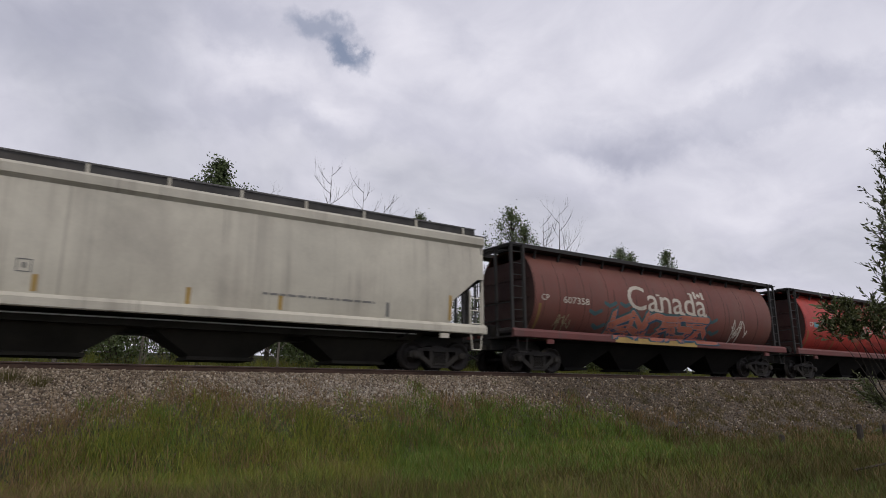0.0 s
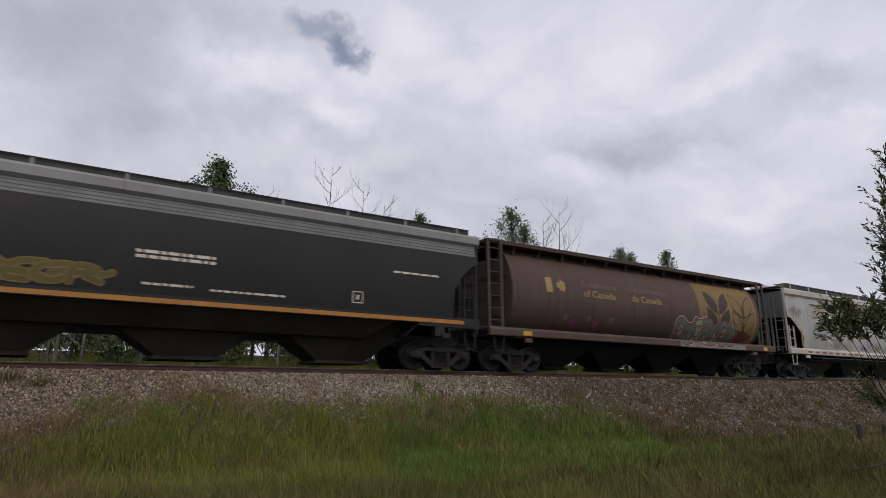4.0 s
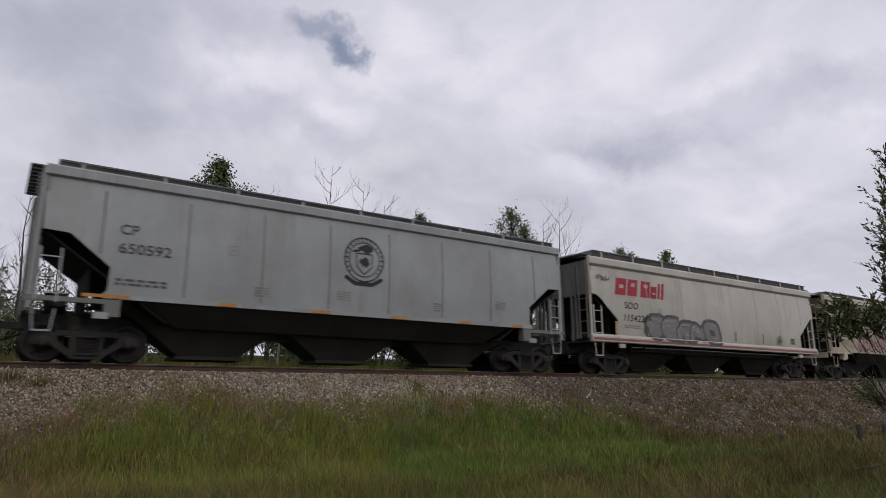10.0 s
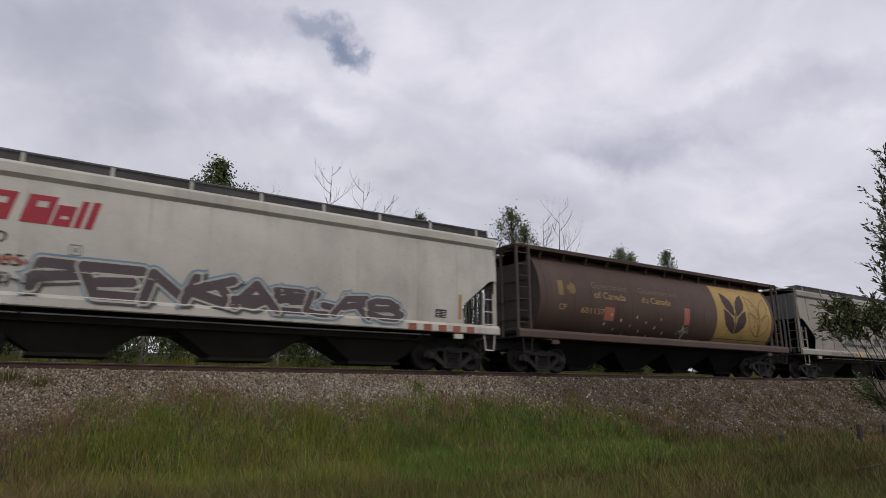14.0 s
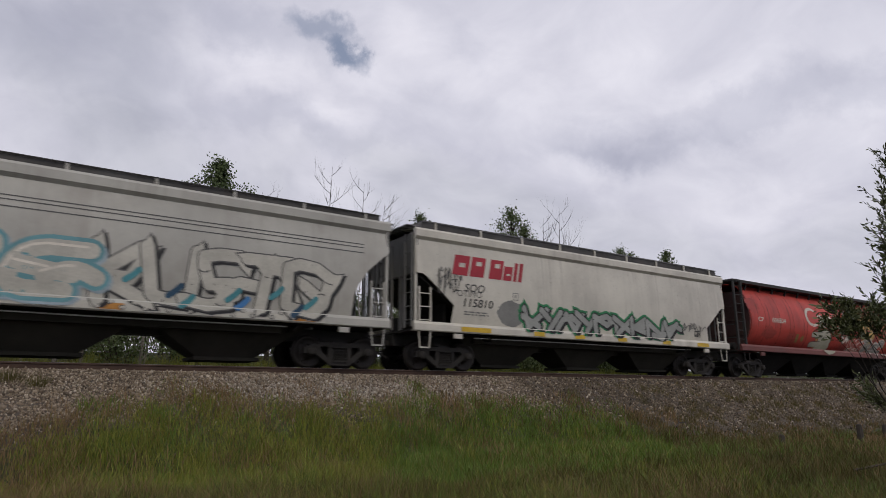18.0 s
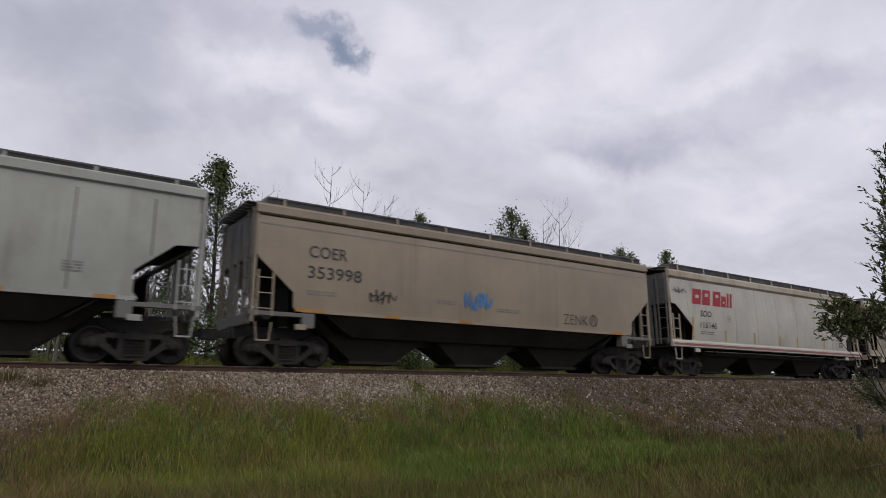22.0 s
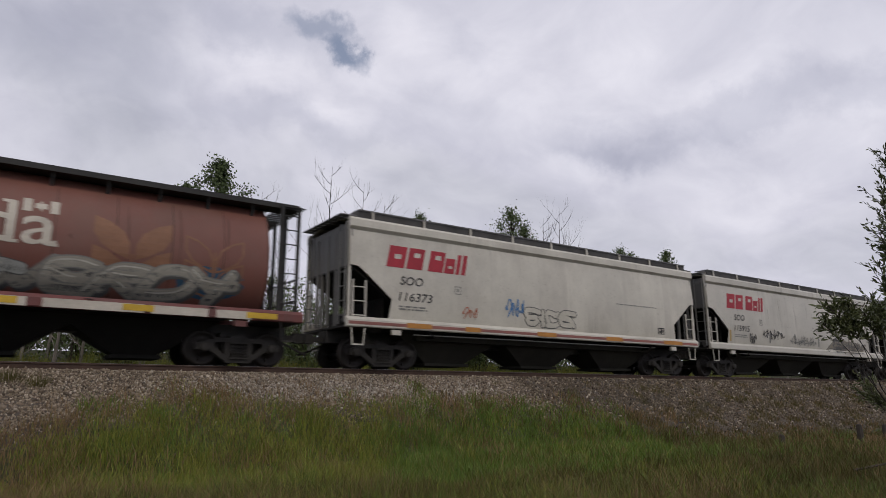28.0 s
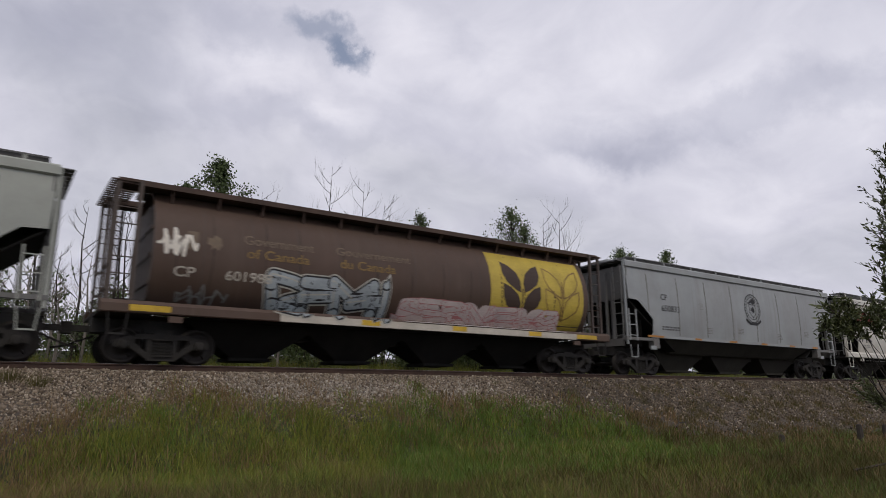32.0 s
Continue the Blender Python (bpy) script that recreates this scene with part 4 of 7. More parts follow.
COL = {
    "olivedark": (0.12, 0.105, 0.03), "bandgrey": (0.2, 0.203, 0.2), "fist": (0.36, 0.33, 0.22), "dustytone": (0.33, 0.303, 0.248), "ashpink": (0.52, 0.455, 0.44), "sootgrey": (0.29, 0.275, 0.24), "rustrun": (0.385, 0.31, 0.21), "olivetan": (0.30, 0.285, 0.245), "dullwheat": (0.215, 0.105, 0.06), "sootrust": (0.11, 0.042, 0.033), "barered": (0.38, 0.05, 0.038), "sootred": (0.20, 0.032, 0.026), "sootmaroon": (0.085, 0.03, 0.024), "duskred": (0.29, 0.042, 0.033), "wornwhite": (0.46, 0.40, 0.335), "palefist": (0.37, 0.36, 0.29), "bodywhite": (0.49, 0.467, 0.40), "icegrey": (0.36, 0.405, 0.435), "milky": (0.37, 0.335, 0.30), "redtone": (0.34, 0.05, 0.04),
    "dustgrey": (0.42, 0.395, 0.365), "palepink": (0.42, 0.30, 0.28), "skyblue": (0.16, 0.27, 0.36), "skyteal": (0.13, 0.30, 0.34), "sagegreen": (0.22, 0.29, 0.18),
    "white": (0.66, 0.62, 0.55), "offwhite": (0.50, 0.46, 0.395), "black": (0.02, 0.02, 0.022), "grey": (0.20, 0.20, 0.19), "dkgrey": (0.085, 0.085, 0.085),
    "red": (0.33, 0.025, 0.04), "yellow": (0.55, 0.36, 0.03), "orange": (0.42, 0.19, 0.04), "ochre": (0.40, 0.27, 0.09), "dimochre": (0.22, 0.14, 0.045),
    "pink": (0.42, 0.17, 0.17), "salmon": (0.40, 0.14, 0.09), "blue": (0.06, 0.19, 0.42), "navy": (0.03, 0.075, 0.13), "teal": (0.07, 0.25, 0.29), "sky": (0.30, 0.37, 0.42),
    "green": (0.02, 0.19, 0.075), "sage": (0.12, 0.16, 0.13), "olive": (0.30, 0.27, 0.16), "rust": (0.33, 0.16, 0.06), "brown": (0.05, 0.03, 0.022), "wheat": (0.48, 0.36, 0.06), "palewheat": (0.36, 0.24, 0.10),
    "fadedred": (0.30, 0.11, 0.07), "maroon": (0.14, 0.03, 0.035), "silver": (0.42, 0.43, 0.43), "magenta": (0.2, 0.05, 0.12), "tan": (0.33, 0.28, 0.19), "lettering": (0.05, 0.05, 0.052), "darkteal": (0.045, 0.10, 0.11), "silvergrey": (0.30, 0.31, 0.295), "rustwash": (0.36, 0.27, 0.165), "plum": (0.10, 0.078, 0.085), "stripe": (0.25, 0.10, 0.085), "olivegrey": (0.23, 0.205, 0.165), "oldcream": (0.42, 0.35, 0.25), "dustpink": (0.32, 0.205, 0.19), "palepiece": (0.47, 0.455, 0.405), "redorange": (0.42, 0.10, 0.045), "palepanel": (0.56, 0.545, 0.49), "faint": (0.15, 0.11, 0.075),
}


def lay(car, k, verts, faces, name, colour, off, label=""):
    """Lays flat shapes, given in x and z with a small depth each, on the near side of a car."""
    curved = k.profile[0][1] != k.profile[-1][1] or k.profile[0][1] != k.profile[len(k.profile) // 2][1]
    move = SHIFT.get(CARS.index(car), 0.0)
    bm = bmesh.new()
    vs = [bm.verts.new((x, d, z)) for x, d, z in verts]
    for f in faces:
        if len(set(f)) > 2:
            bm.faces.new([vs[i] for i in f])
    if curved or (k.ledge and min(v[2] for v in verts) < k.ledge[0]):
        bmesh.ops.triangulate(bm, faces=bm.faces[:])
        z0, z1 = min(v[2] for v in verts), max(v[2] for v in verts)
        step = 0.16
        for q in range(int(z0 / step) + 1, int(z1 / step) + 1):
            bmesh.ops.bisect_plane(bm, geom=bm.verts[:] + bm.edges[:] + bm.faces[:], plane_co=(0, 0, q * step), plane_no=(0, 0, 1))
        if k.ledge:
            for z in (k.ledge[0], k.ledge[0] + 0.004):
                bmesh.ops.bisect_plane(bm, geom=bm.verts[:] + bm.edges[:] + bm.faces[:], plane_co=(0, 0, z), plane_no=(0, 0, 1))
    for v in bm.verts:
        y = k.ledge[1] if k.ledge and v.co.z < k.ledge[0] + 0.002 else k.y_at(v.co.z)
        v.co.y = -y - off - v.co.y
        v.co.x -= move
    me = bpy.data.meshes.new(name)
    bmesh.ops.recalc_face_normals(bm, faces=bm.faces)
    bm.to_mesh(me)
    bm.free()
    if curved and not k.ledge:
        me.polygons.foreach_set("use_smooth", [True] * len(me.polygons))
    mat = spray(colour, COL[colour])
    me.materials.append(mat)
    ob = new(name, me)
    ob.parent = car
    if label:
        ob["label"] = label
    return ob


def kind_of(i):
    return KINDS[CAR_KIND[i]]


def text(i, words, x0, x1, z, h, colour="lettering", name="lettering", fat=0.011, off=0.012, lean=0.0):
    """Words stretched from x0 to x1, h high, their middle at z."""
    cu = bpy.data.curves.new("words", "FONT")
    cu.body, cu.size = words, 1.0
    cu.offset = fat
    cu.resolution_u = 3
    ob = bpy.data.objects.new("words", cu)
    me = bpy.data.meshes.new_from_object(ob)
    n = len(me.vertices)
    co = np.empty(n * 3)
    me.vertices.foreach_get("co", co)
    co = co.reshape(-1, 3)
    lo, hi = co.min(0), co.max(0)
    sx, sz = (x1 - x0) / (hi[0] - lo[0]), h / (hi[1] - lo[1])
    verts = [(x0 + (c[0] - lo[0]) * sx + lean * (c[1] - lo[1]) * sz, 0.0, z - h / 2 + (c[1] - lo[1]) * sz) for c in co]
    faces = [tuple(p.vertices) for p in me.polygons]
    bpy.data.objects.remove(ob)
    bpy.data.meshes.remove(me)
    lay(CARS[i], kind_of(i), verts, faces, name, colour, off)


def rect(v, f, x0, x1, z0, z1, d=0.0, slant=0.0):
    n = len(v)
    v += [(x0, d, z0), (x1, d, z0), (x1 + slant, d, z1), (x0 + slant, d, z1)]
    f.append((n, n + 1, n + 2, n + 3))


def patch(i, x0, x1, z0, z1, colour, name="paint_patch", off=0.006, label=""):
    v, f = [], []
    rect(v, f, x0, x1, z0, z1)
    lay(CARS[i], kind_of(i), v, f, name, colour, off, label)


def blot(i, x0, x1, z0, z1, colour, name="stain", off=0.005, rag=0.25, seed=0):
    """A ragged patch of rust or overspray."""
    rnd = random.Random(seed + i)
    n = 40
    cx, cz = (x0 + x1) / 2, (z0 + z1) / 2
    v = [(cx + (x1 - x0) / 2 * math.cos(a) * (1 - rag * rnd.random()), 0.0, cz + (z1 - z0) / 2 * math.sin(a) * (1 - rag * rnd.random())) for a in np.linspace(0, math.tau, n, endpoint=False)]
    lay(CARS[i], kind_of(i), v, [tuple(range(n))], name, colour, off)


def streaks(i, xs, colour, seed=0, z0=1.5, z1=3.95, w=0.05, drop=1.1):
    """Sooty runs down the side where water has followed a seam: thin, wavering, pointed at the foot."""
    rnd = random.Random(seed * 5 + i)
    for x in xs:
        top, foot = z1 - rnd.random() * drop, z0 + rnd.random() * 0.7
        v, f = [], []
        n = 9
        for q in range(n):
            t = q / (n - 1)
            g = w * rnd.uniform(0.5, 1.0) * (1 - 0.8 * t) * min(1.0, 0.3 + 3 * t)
            c = x + 0.02 * math.sin(4 * t + x)
            v += [(c - g, 0.0, top + (foot - top) * t), (c + g, 0.0, top + (foot - top) * t)]
        f = [(2 * q, 2 * q + 1, 2 * q + 3, 2 * q + 2) for q in range(n - 1)]
        lay(CARS[i], kind_of(i), v, f, "soot_streak", colour, 0.0045)


def flakes(i, x0, x1, z0, z1, n, colour, size, seed=0, off=0.0165):
    """Spots where painted letters have flaked away to the paint below."""
    rnd = random.Random(seed * 3 + i)
    v, f = [], []
    for q in range(n):
        cx, cz, m = rnd.uniform(x0, x1), rnd.uniform(z0, z1), len(v)
        a, b = size * rnd.uniform(0.3, 1.0), size * rnd.uniform(0.4, 1.6)
        v += [(cx + a * rnd.uniform(0.5, 1) * math.cos(j * math.tau / 7), q * 0.00001, cz + b * rnd.uniform(0.5, 1) * math.sin(j * math.tau / 7)) for j in range(7)]
        f.append(tuple(range(m, m + 7)))
    lay(CARS[i], kind_of(i), v, f, "flaked_paint", colour, off)["kind"] = "stuff"


def word_bars(i, x0, x1, z, h, colour="red"):
    """A railway's wordmark as slanted plain blocks in two groups, the wide ones with a slot."""
    w = x1 - x0
    lean = 0.16
    for a, b, t, slot in ((0.0, 0.21, 1.0, (0.40, 0.62)), (0.235, 0.43, 1.0, (0.56, 0.78)), (0.50, 0.69, 1.0, (0.58, 0.80)), (0.705, 0.835, 0.74, (0.34, 0.5)), (0.855, 0.905, 0.98, None), (0.93, 0.985, 1.0, None)):
        v, f = [], []
        xa, xb, lo = x0 + a * w, x0 + b * w, z - h / 2
        at = lambda u: lean * u
        if slot:
            p, q = slot[0] * t, slot[1] * t
            m0, m1 = xa + (xb - xa) * 0.36, xa + (xb - xa) * 0.74
            for u0, u1, c0, c1 in ((0, p, xa, xb), (q, t, xa, xb), (p, q, xa, m0), (p, q, m1, xb)):
                rect(v, f, c0 + at(u0), c1 + at(u0), lo + h * u0, lo + h * u1, 0.0, lean * (u1 - u0))
        else:
            rect(v, f, xa, xb, lo, lo + h * t, 0.0, lean * t)
        lay(CARS[i], kind_of(i), v, f, "wordmark_block", colour, 0.008, "red slanted block of a wordmark")


def code_box(i, x, z, s=0.26, colour="grey"):
    v, f = [], []
    t = 0.025
    rect(v, f, x, x + s, z - s / 2, z - s / 2 + t)
    rect(v, f, x, x + s, z + s / 2 - t, z + s / 2)
    rect(v, f, x, x + t, z - s / 2 + t, z + s / 2 - t)
    rect(v, f, x + s - t, x + s, z - s / 2 + t, z + s / 2 - t)
    rect(v, f, x + s * 0.38, x + s * 0.62, z - s * 0.2, z + s * 0.2)
    lay(CARS[i], kind_of(i), v, f, "code_box", colour, 0.008)


def data_panel(i, x, z, w=0.42, h=0.26):
    v, f = [], []
    rect(v, f, x, x + w, z - h / 2, z + h / 2)
    lay(CARS[i], kind_of(i), v, f, "data_panel", "black", 0.006)
    v, f = [], []
    for q in range(4):
        for c in range(2):
            rect(v, f, x + 0.04 + c * w * 0.5, x + w * 0.42 + c * w * 0.5, z - h * 0.38 + q * h * 0.2, z - h * 0.29 + q * h * 0.2)
    lay(CARS[i], kind_of(i), v, f, "data_print", "offwhite", 0.009)


def small_print(i, x0, x1, z, h, rows=2, colour="dkgrey", seed=3):
    """Lines of print too small to read, as plain bars."""
    rnd = random.Random(seed)
    v, f = [], []
    for r in range(rows):
        zz = z + h / 2 - (r + 0.5) * h / rows
        t = h / rows * 0.3
        x = x0
        while x < x1 - 0.05:
            w = min(rnd.uniform(0.08, 0.35), x1 - x)
            rect(v, f, x, x + w, zz - t, zz + t)
            x += w + 0.05
    o = lay(CARS[i], kind_of(i), v, f, "small_print", colour, 0.008)
    o["kind"] = "stuff"


def side_bars(i, marks, colour="ochre"):
    """Upright painted bars low on the side: (x, middle, height)."""
    for x, z, h in marks:
        v, f = [], []
        rect(v, f, x - 0.06, x + 0.06, z - h / 2, z + h / 2)
        lay(CARS[i], kind_of(i), v, f, "side_mark", colour, 0.007)


def reflectors(i, spans, colour="yellow"):
    """Reflective strips on the side sill or the side's lower edge."""
    k = kind_of(i)
    z0, z1, y = (1.21, 1.36, -1.634) if k.sill else (1.475, 1.555, -k.y_at(1.52) - 0.036)
    m = SHIFT.get(i, 0.0)
    for a, b in spans:
        o = part("reflector", Build().box(a - m, b - m, y - 0.004, y + 0.002, z0, z1), spray(colour, COL[colour], 0.4), CARS[i])


def sill_paint(i, spans, colour, name="sill_paint"):
    for a, b in spans:
        part(name, Build().box(a, b, -1.629, -1.6205, 1.17, 1.374), spray(colour, COL[colour]), CARS[i])


def sill_stripe(i, a=-8.2, b=8.2):
    """The dull red strip along the middle of the side sill."""
    part("sill_stripe", Build().box(a, b, -1.6285, -1.6215, 1.235, 1.325), spray("stripe", COL["stripe"]), CARS[i], "dull red strip along the side sill")


def ribbon(v, f, pts, w, d, step=0.0002, closed=False):
    """A painted stroke of width w along points, with round joints; each piece a hair above the last."""
    for a, b in zip(pts[:-1], pts[1:]):
        dx, dz = b[0] - a[0], b[1] - a[1]
        l = math.hypot(dx, dz) or 1e-6
        nx, nz = -dz / l * w / 2, dx / l * w / 2
        n = len(v)
        v += [(a[0] + nx, d, a[1] + nz), (a[0] - nx, d, a[1] - nz), (b[0] - nx, d, b[1] - nz), (b[0] + nx, d, b[1] + nz)]
        f.append((n, n + 1, n + 2, n + 3))
        d += step
    for p in pts:
        n = len(v)
        m = 12 if w > 0.1 else 8
        v += [(p[0] + w / 2 * math.cos(q * math.tau / m), d, p[1] + w / 2 * math.sin(q * math.tau / m)) for q in range(m)]
        f.append(tuple(range(n, n + m)))
        d += step
    return d


def tag(i, x0, x1, z0, z1, colour="black", n=5, w=0.035, seed=1, name="graffiti_tag"):
    """A scribbled tag: one running line of loops, with a slash or two."""
    rnd = random.Random(seed * 7 + i)
    v, f = [], []
    W, H = x1 - x0, z1 - z0
    pa, pb, pc = (rnd.uniform(0, math.tau) for _ in range(3))
    pts = []
    m = 9 * n
    for q in range(m + 1):
        t = q / m
        e = math.sin(math.pi * min(1, t * 1.06)) ** 0.3
        pts.append((x0 + W * (0.06 + 0.88 * t) + W / n * 0.42 * math.sin(n * 5.3 * t + pa), z0 + H * 0.5 + H * 0.30 * e * math.sin(n * 6.9 * t + pb) + H * 0.2 * math.sin(n * 11.7 * t + pc)))
    d = ribbon(v, f, pts, w, 0.0, 0.00004)
    for q in range(2):
        a = x0 + W * rnd.uniform(0.05, 0.7)
        d = ribbon(v, f, [(a, z0 + H * rnd.uniform(0, 0.5)), (a + W * 0.2, z0 + H * rnd.uniform(0.5, 1))], w, d, 0.00004)
    lay(CARS[i], kind_of(i), v, f, name, colour, 0.02)


# Block-letter skeletons, alphabetical under coded keys, on a grid four wide and six high: strokes of points, column
# then row.
LETTER_STROKES = {
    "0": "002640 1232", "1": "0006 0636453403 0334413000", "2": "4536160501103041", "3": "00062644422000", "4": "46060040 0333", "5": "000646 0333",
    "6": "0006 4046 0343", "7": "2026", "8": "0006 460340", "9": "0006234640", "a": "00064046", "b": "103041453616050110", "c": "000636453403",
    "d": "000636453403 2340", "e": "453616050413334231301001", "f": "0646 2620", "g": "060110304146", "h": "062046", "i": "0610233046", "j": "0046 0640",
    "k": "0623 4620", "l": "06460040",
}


def soft(pts):
    """Corners cut twice, so that a stroke bends softly."""
    for _ in range(2):
        pts = [pts[0]] + [(p[0] * u + q[0] * (1 - u), p[1] * u + q[1] * (1 - u)) for p, q in zip(pts[:-1], pts[1:]) for u in (0.75, 0.25)] + [pts[-1]]
    return pts


def spike(v, f, p, q, w, d, long):
    """A pointed tip where a stroke runs from p to its end q."""
    dx, dz = q[0] - p[0], q[1] - p[1]
    l = math.hypot(dx, dz) or 1e-6
    dx, dz = dx / l, dz / l
    n = len(v)
    v += [(q[0] - dz * w * 0.5, d, q[1] + dx * w * 0.5), (q[0] + dz * w * 0.5, d, q[1] - dx * w * 0.5), (q[0] + dx * long + dz * long * 0.35, d, q[1] + dz * long - dx * long * 0.35)]
    f.append((n, n + 1, n + 2))


def graffiti(i, forms, x0, x1, z0, z1, fill, edge, fat=0.3, rim=0.05, halo=None, wide_halo=0.09, shine=None, shade=None, sharp=False, seed=1, other=None, lap=1.3):
    """A sprayed piece: letter forms by coded key, side by side, each painted over the last with its rim, lower shade
    and shine, on a halo.
    fat: stroke width by height; other: fill of some forms, {place: colour}."""
    rnd = random.Random(seed * 13 + i)
    k, car = kind_of(i), CARS[i]
    W, H, n = x1 - x0, z1 - z0, len(forms)
    share = [0.6 if c == "7" else 1.2 if c in "9i" else 1.0 for c in forms]
    cell = W / sum(share)
    x = x0
    halo_v, halo_f = [], []
    for q, c in enumerate(forms):
        cw = cell * share[q]
        hh = H * rnd.uniform(0.88, 1.0)
        w = min(fat * H, cw * 0.42)
        lean, lift = rnd.uniform(-0.3, 0.45), rnd.uniform(0, H - hh)
        inner_w, inner_h = max(cw * lap - w - rim, 0.05), hh - w - rim
        cx, low = x + cw / 2, z0 + lift + (w + rim) / 2
        strokes = []
        for st in LETTER_STROKES[c].split():
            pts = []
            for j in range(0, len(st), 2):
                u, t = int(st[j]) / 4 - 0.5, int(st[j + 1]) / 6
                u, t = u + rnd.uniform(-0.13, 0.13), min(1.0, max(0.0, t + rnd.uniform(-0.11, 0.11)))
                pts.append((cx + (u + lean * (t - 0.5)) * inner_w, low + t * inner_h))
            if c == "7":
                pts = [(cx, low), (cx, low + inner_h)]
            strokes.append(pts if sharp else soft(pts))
        if rnd.random() < 0.75:
            # a swash that ties the form to its neighbour
            a, b = rnd.uniform(-0.5, 0.1), rnd.uniform(0.1, 0.9)
            pts = [(cx + a * inner_w, low + b * inner_h), (cx + (a + 0.45) * inner_w, low + (b + rnd.uniform(-0.3, 0.3)) * inner_h), (cx + (a + 0.8) * inner_w, low + rnd.uniform(0, 1) * inner_h)]
            strokes.append(pts if sharp else soft(pts))
        base = 0.0016 * q
        for colour, grow, d, name, move in ((shade, rim, base, "form_shadow", (0.07, -0.06)), (edge, rim, base + 0.0004, "form_rim", (0, 0)),
                                            ((other or {}).get(q, fill), -rim, base + 0.0009, "form_fill", (0, 0))):
            if not colour:
                continue
            v, f = [], []
            for pts in strokes:
                pts = [(a + move[0], b + move[1]) for a, b in pts]
                ribbon(v, f, pts, w + grow, d, 0.00001)
                if sharp:
                    for e0, e1 in ((pts[1], pts[0]), (pts[-2], pts[-1])):
                        spike(v, f, e0, e1, w + grow, d + 0.0003, 0.18 * H + grow)
            lay(car, k, [(a, dd, min(max(b, z0 - 0.02), z1 + 0.2 * H)) for a, dd, b in v], f, name, colour, 0.011)
        if halo:
            for pts in strokes:
                ribbon(halo_v, halo_f, pts, w + 2 * wide_halo + rim, 0.0, 0.000005)
                if sharp:
                    for e0, e1 in ((pts[1], pts[0]), (pts[-2], pts[-1])):
                        spike(halo_v, halo_f, e0, e1, w + 2 * wide_halo, 0.0003, 0.26 * H + wide_halo)
        if shine:
            v, f = [], []
            for pts in strokes:
                m = max(2, len(pts) // 2 + 1)
                ribbon(v, f, [(a - w * 0.14, b + w * 0.16) for a, b in pts[:m]], w * 0.12, base + 0.0013, 0.00001)
            lay(car, k, v, f, "form_shine", shine, 0.011)["kind"] = "stuff"
        x += cw
    if halo:
        lay(car, k, [(a, dd, min(max(b, z0 - 0.03), z1 + 0.3 * H)) for a, dd, b in halo_v], halo_f, "graffiti_halo", halo, 0.0075)


def bubbles(i, x0, x1, z0, z1, n, fill, edge, rim=0.03, seed=1, low=0.45):
    """A throw-up: round-topped lobes crowding one another, a tall row and a low row before it; with no fill, outlines alone."""
    rnd = random.Random(seed * 17 + i)
    k, car = kind_of(i), CARS[i]
    W, H = x1 - x0, z1 - z0
    d = 0.0
    for row in (0, 1):
        m = n - row
        for q in range(m):
            cx = x0 + W * (q + 0.5 + 0.5 * row * (1 - 1 / m)) / (m + 0.4 * row) + rnd.uniform(-0.1, 0.1)
            if row and rnd.random() < 0.3:
                continue
            w = W / n * rnd.uniform(0.5, 0.72) * (0.8 if row else 1.0)
            h = H * (rnd.uniform(0.72, 1.0) if row == 0 else low * rnd.uniform(0.7, 1.1))
            lean, flat = rnd.uniform(-0.15, 0.25), rnd.uniform(0.45, 0.85)
            def lobe(g):
                pts = []
                for j in range(17):
                    a = math.pi * j / 16
                    c, e = math.cos(a), max(math.sin(a), 0.0)
                    t = e ** flat * (1 + 0.04 * math.sin(3.3 * a + seed + q))
                    pts.append((cx - math.copysign(abs(c) ** 0.75, c) * (w - g) + lean * h * t, z0 + t * (h - g)))
                return pts
            if fill:
                for colour, g, name in ((edge, 0.0, "form_rim"), (fill, rim, "form_fill")):
                    ring = lobe(g)
                    lay(car, k, [(a, d, b) for a, b in ring], [tuple(range(len(ring)))], name, colour, 0.011)
                    d += 0.0004
            else:
                v, f = [], []
                ribbon(v, f, lobe(0.0), rim, d, 0.00001)
                lay(car, k, v, f, "form_rim", edge, 0.011)
                d += 0.0004


def disc(i, x, z, rx, rz, colour, off, name="painted_disc", n=20, a0=0.0, a1=math.tau):
    v = [(x + rx * math.cos(a), 0.0, z + rz * math.sin(a)) for a in np.linspace(a0, a1, n, endpoint=a1 - a0 < math.tau)]
    lay(CARS[i], kind_of(i), v, [tuple(range(n))], name, colour, off)


def line(i, pts, w, colour, off, name="painted_line"):
    v, f = [], []
    ribbon(v, f, pts, w, 0.0, 0.00002)
    lay(CARS[i], kind_of(i), v, f, name, colour, off)


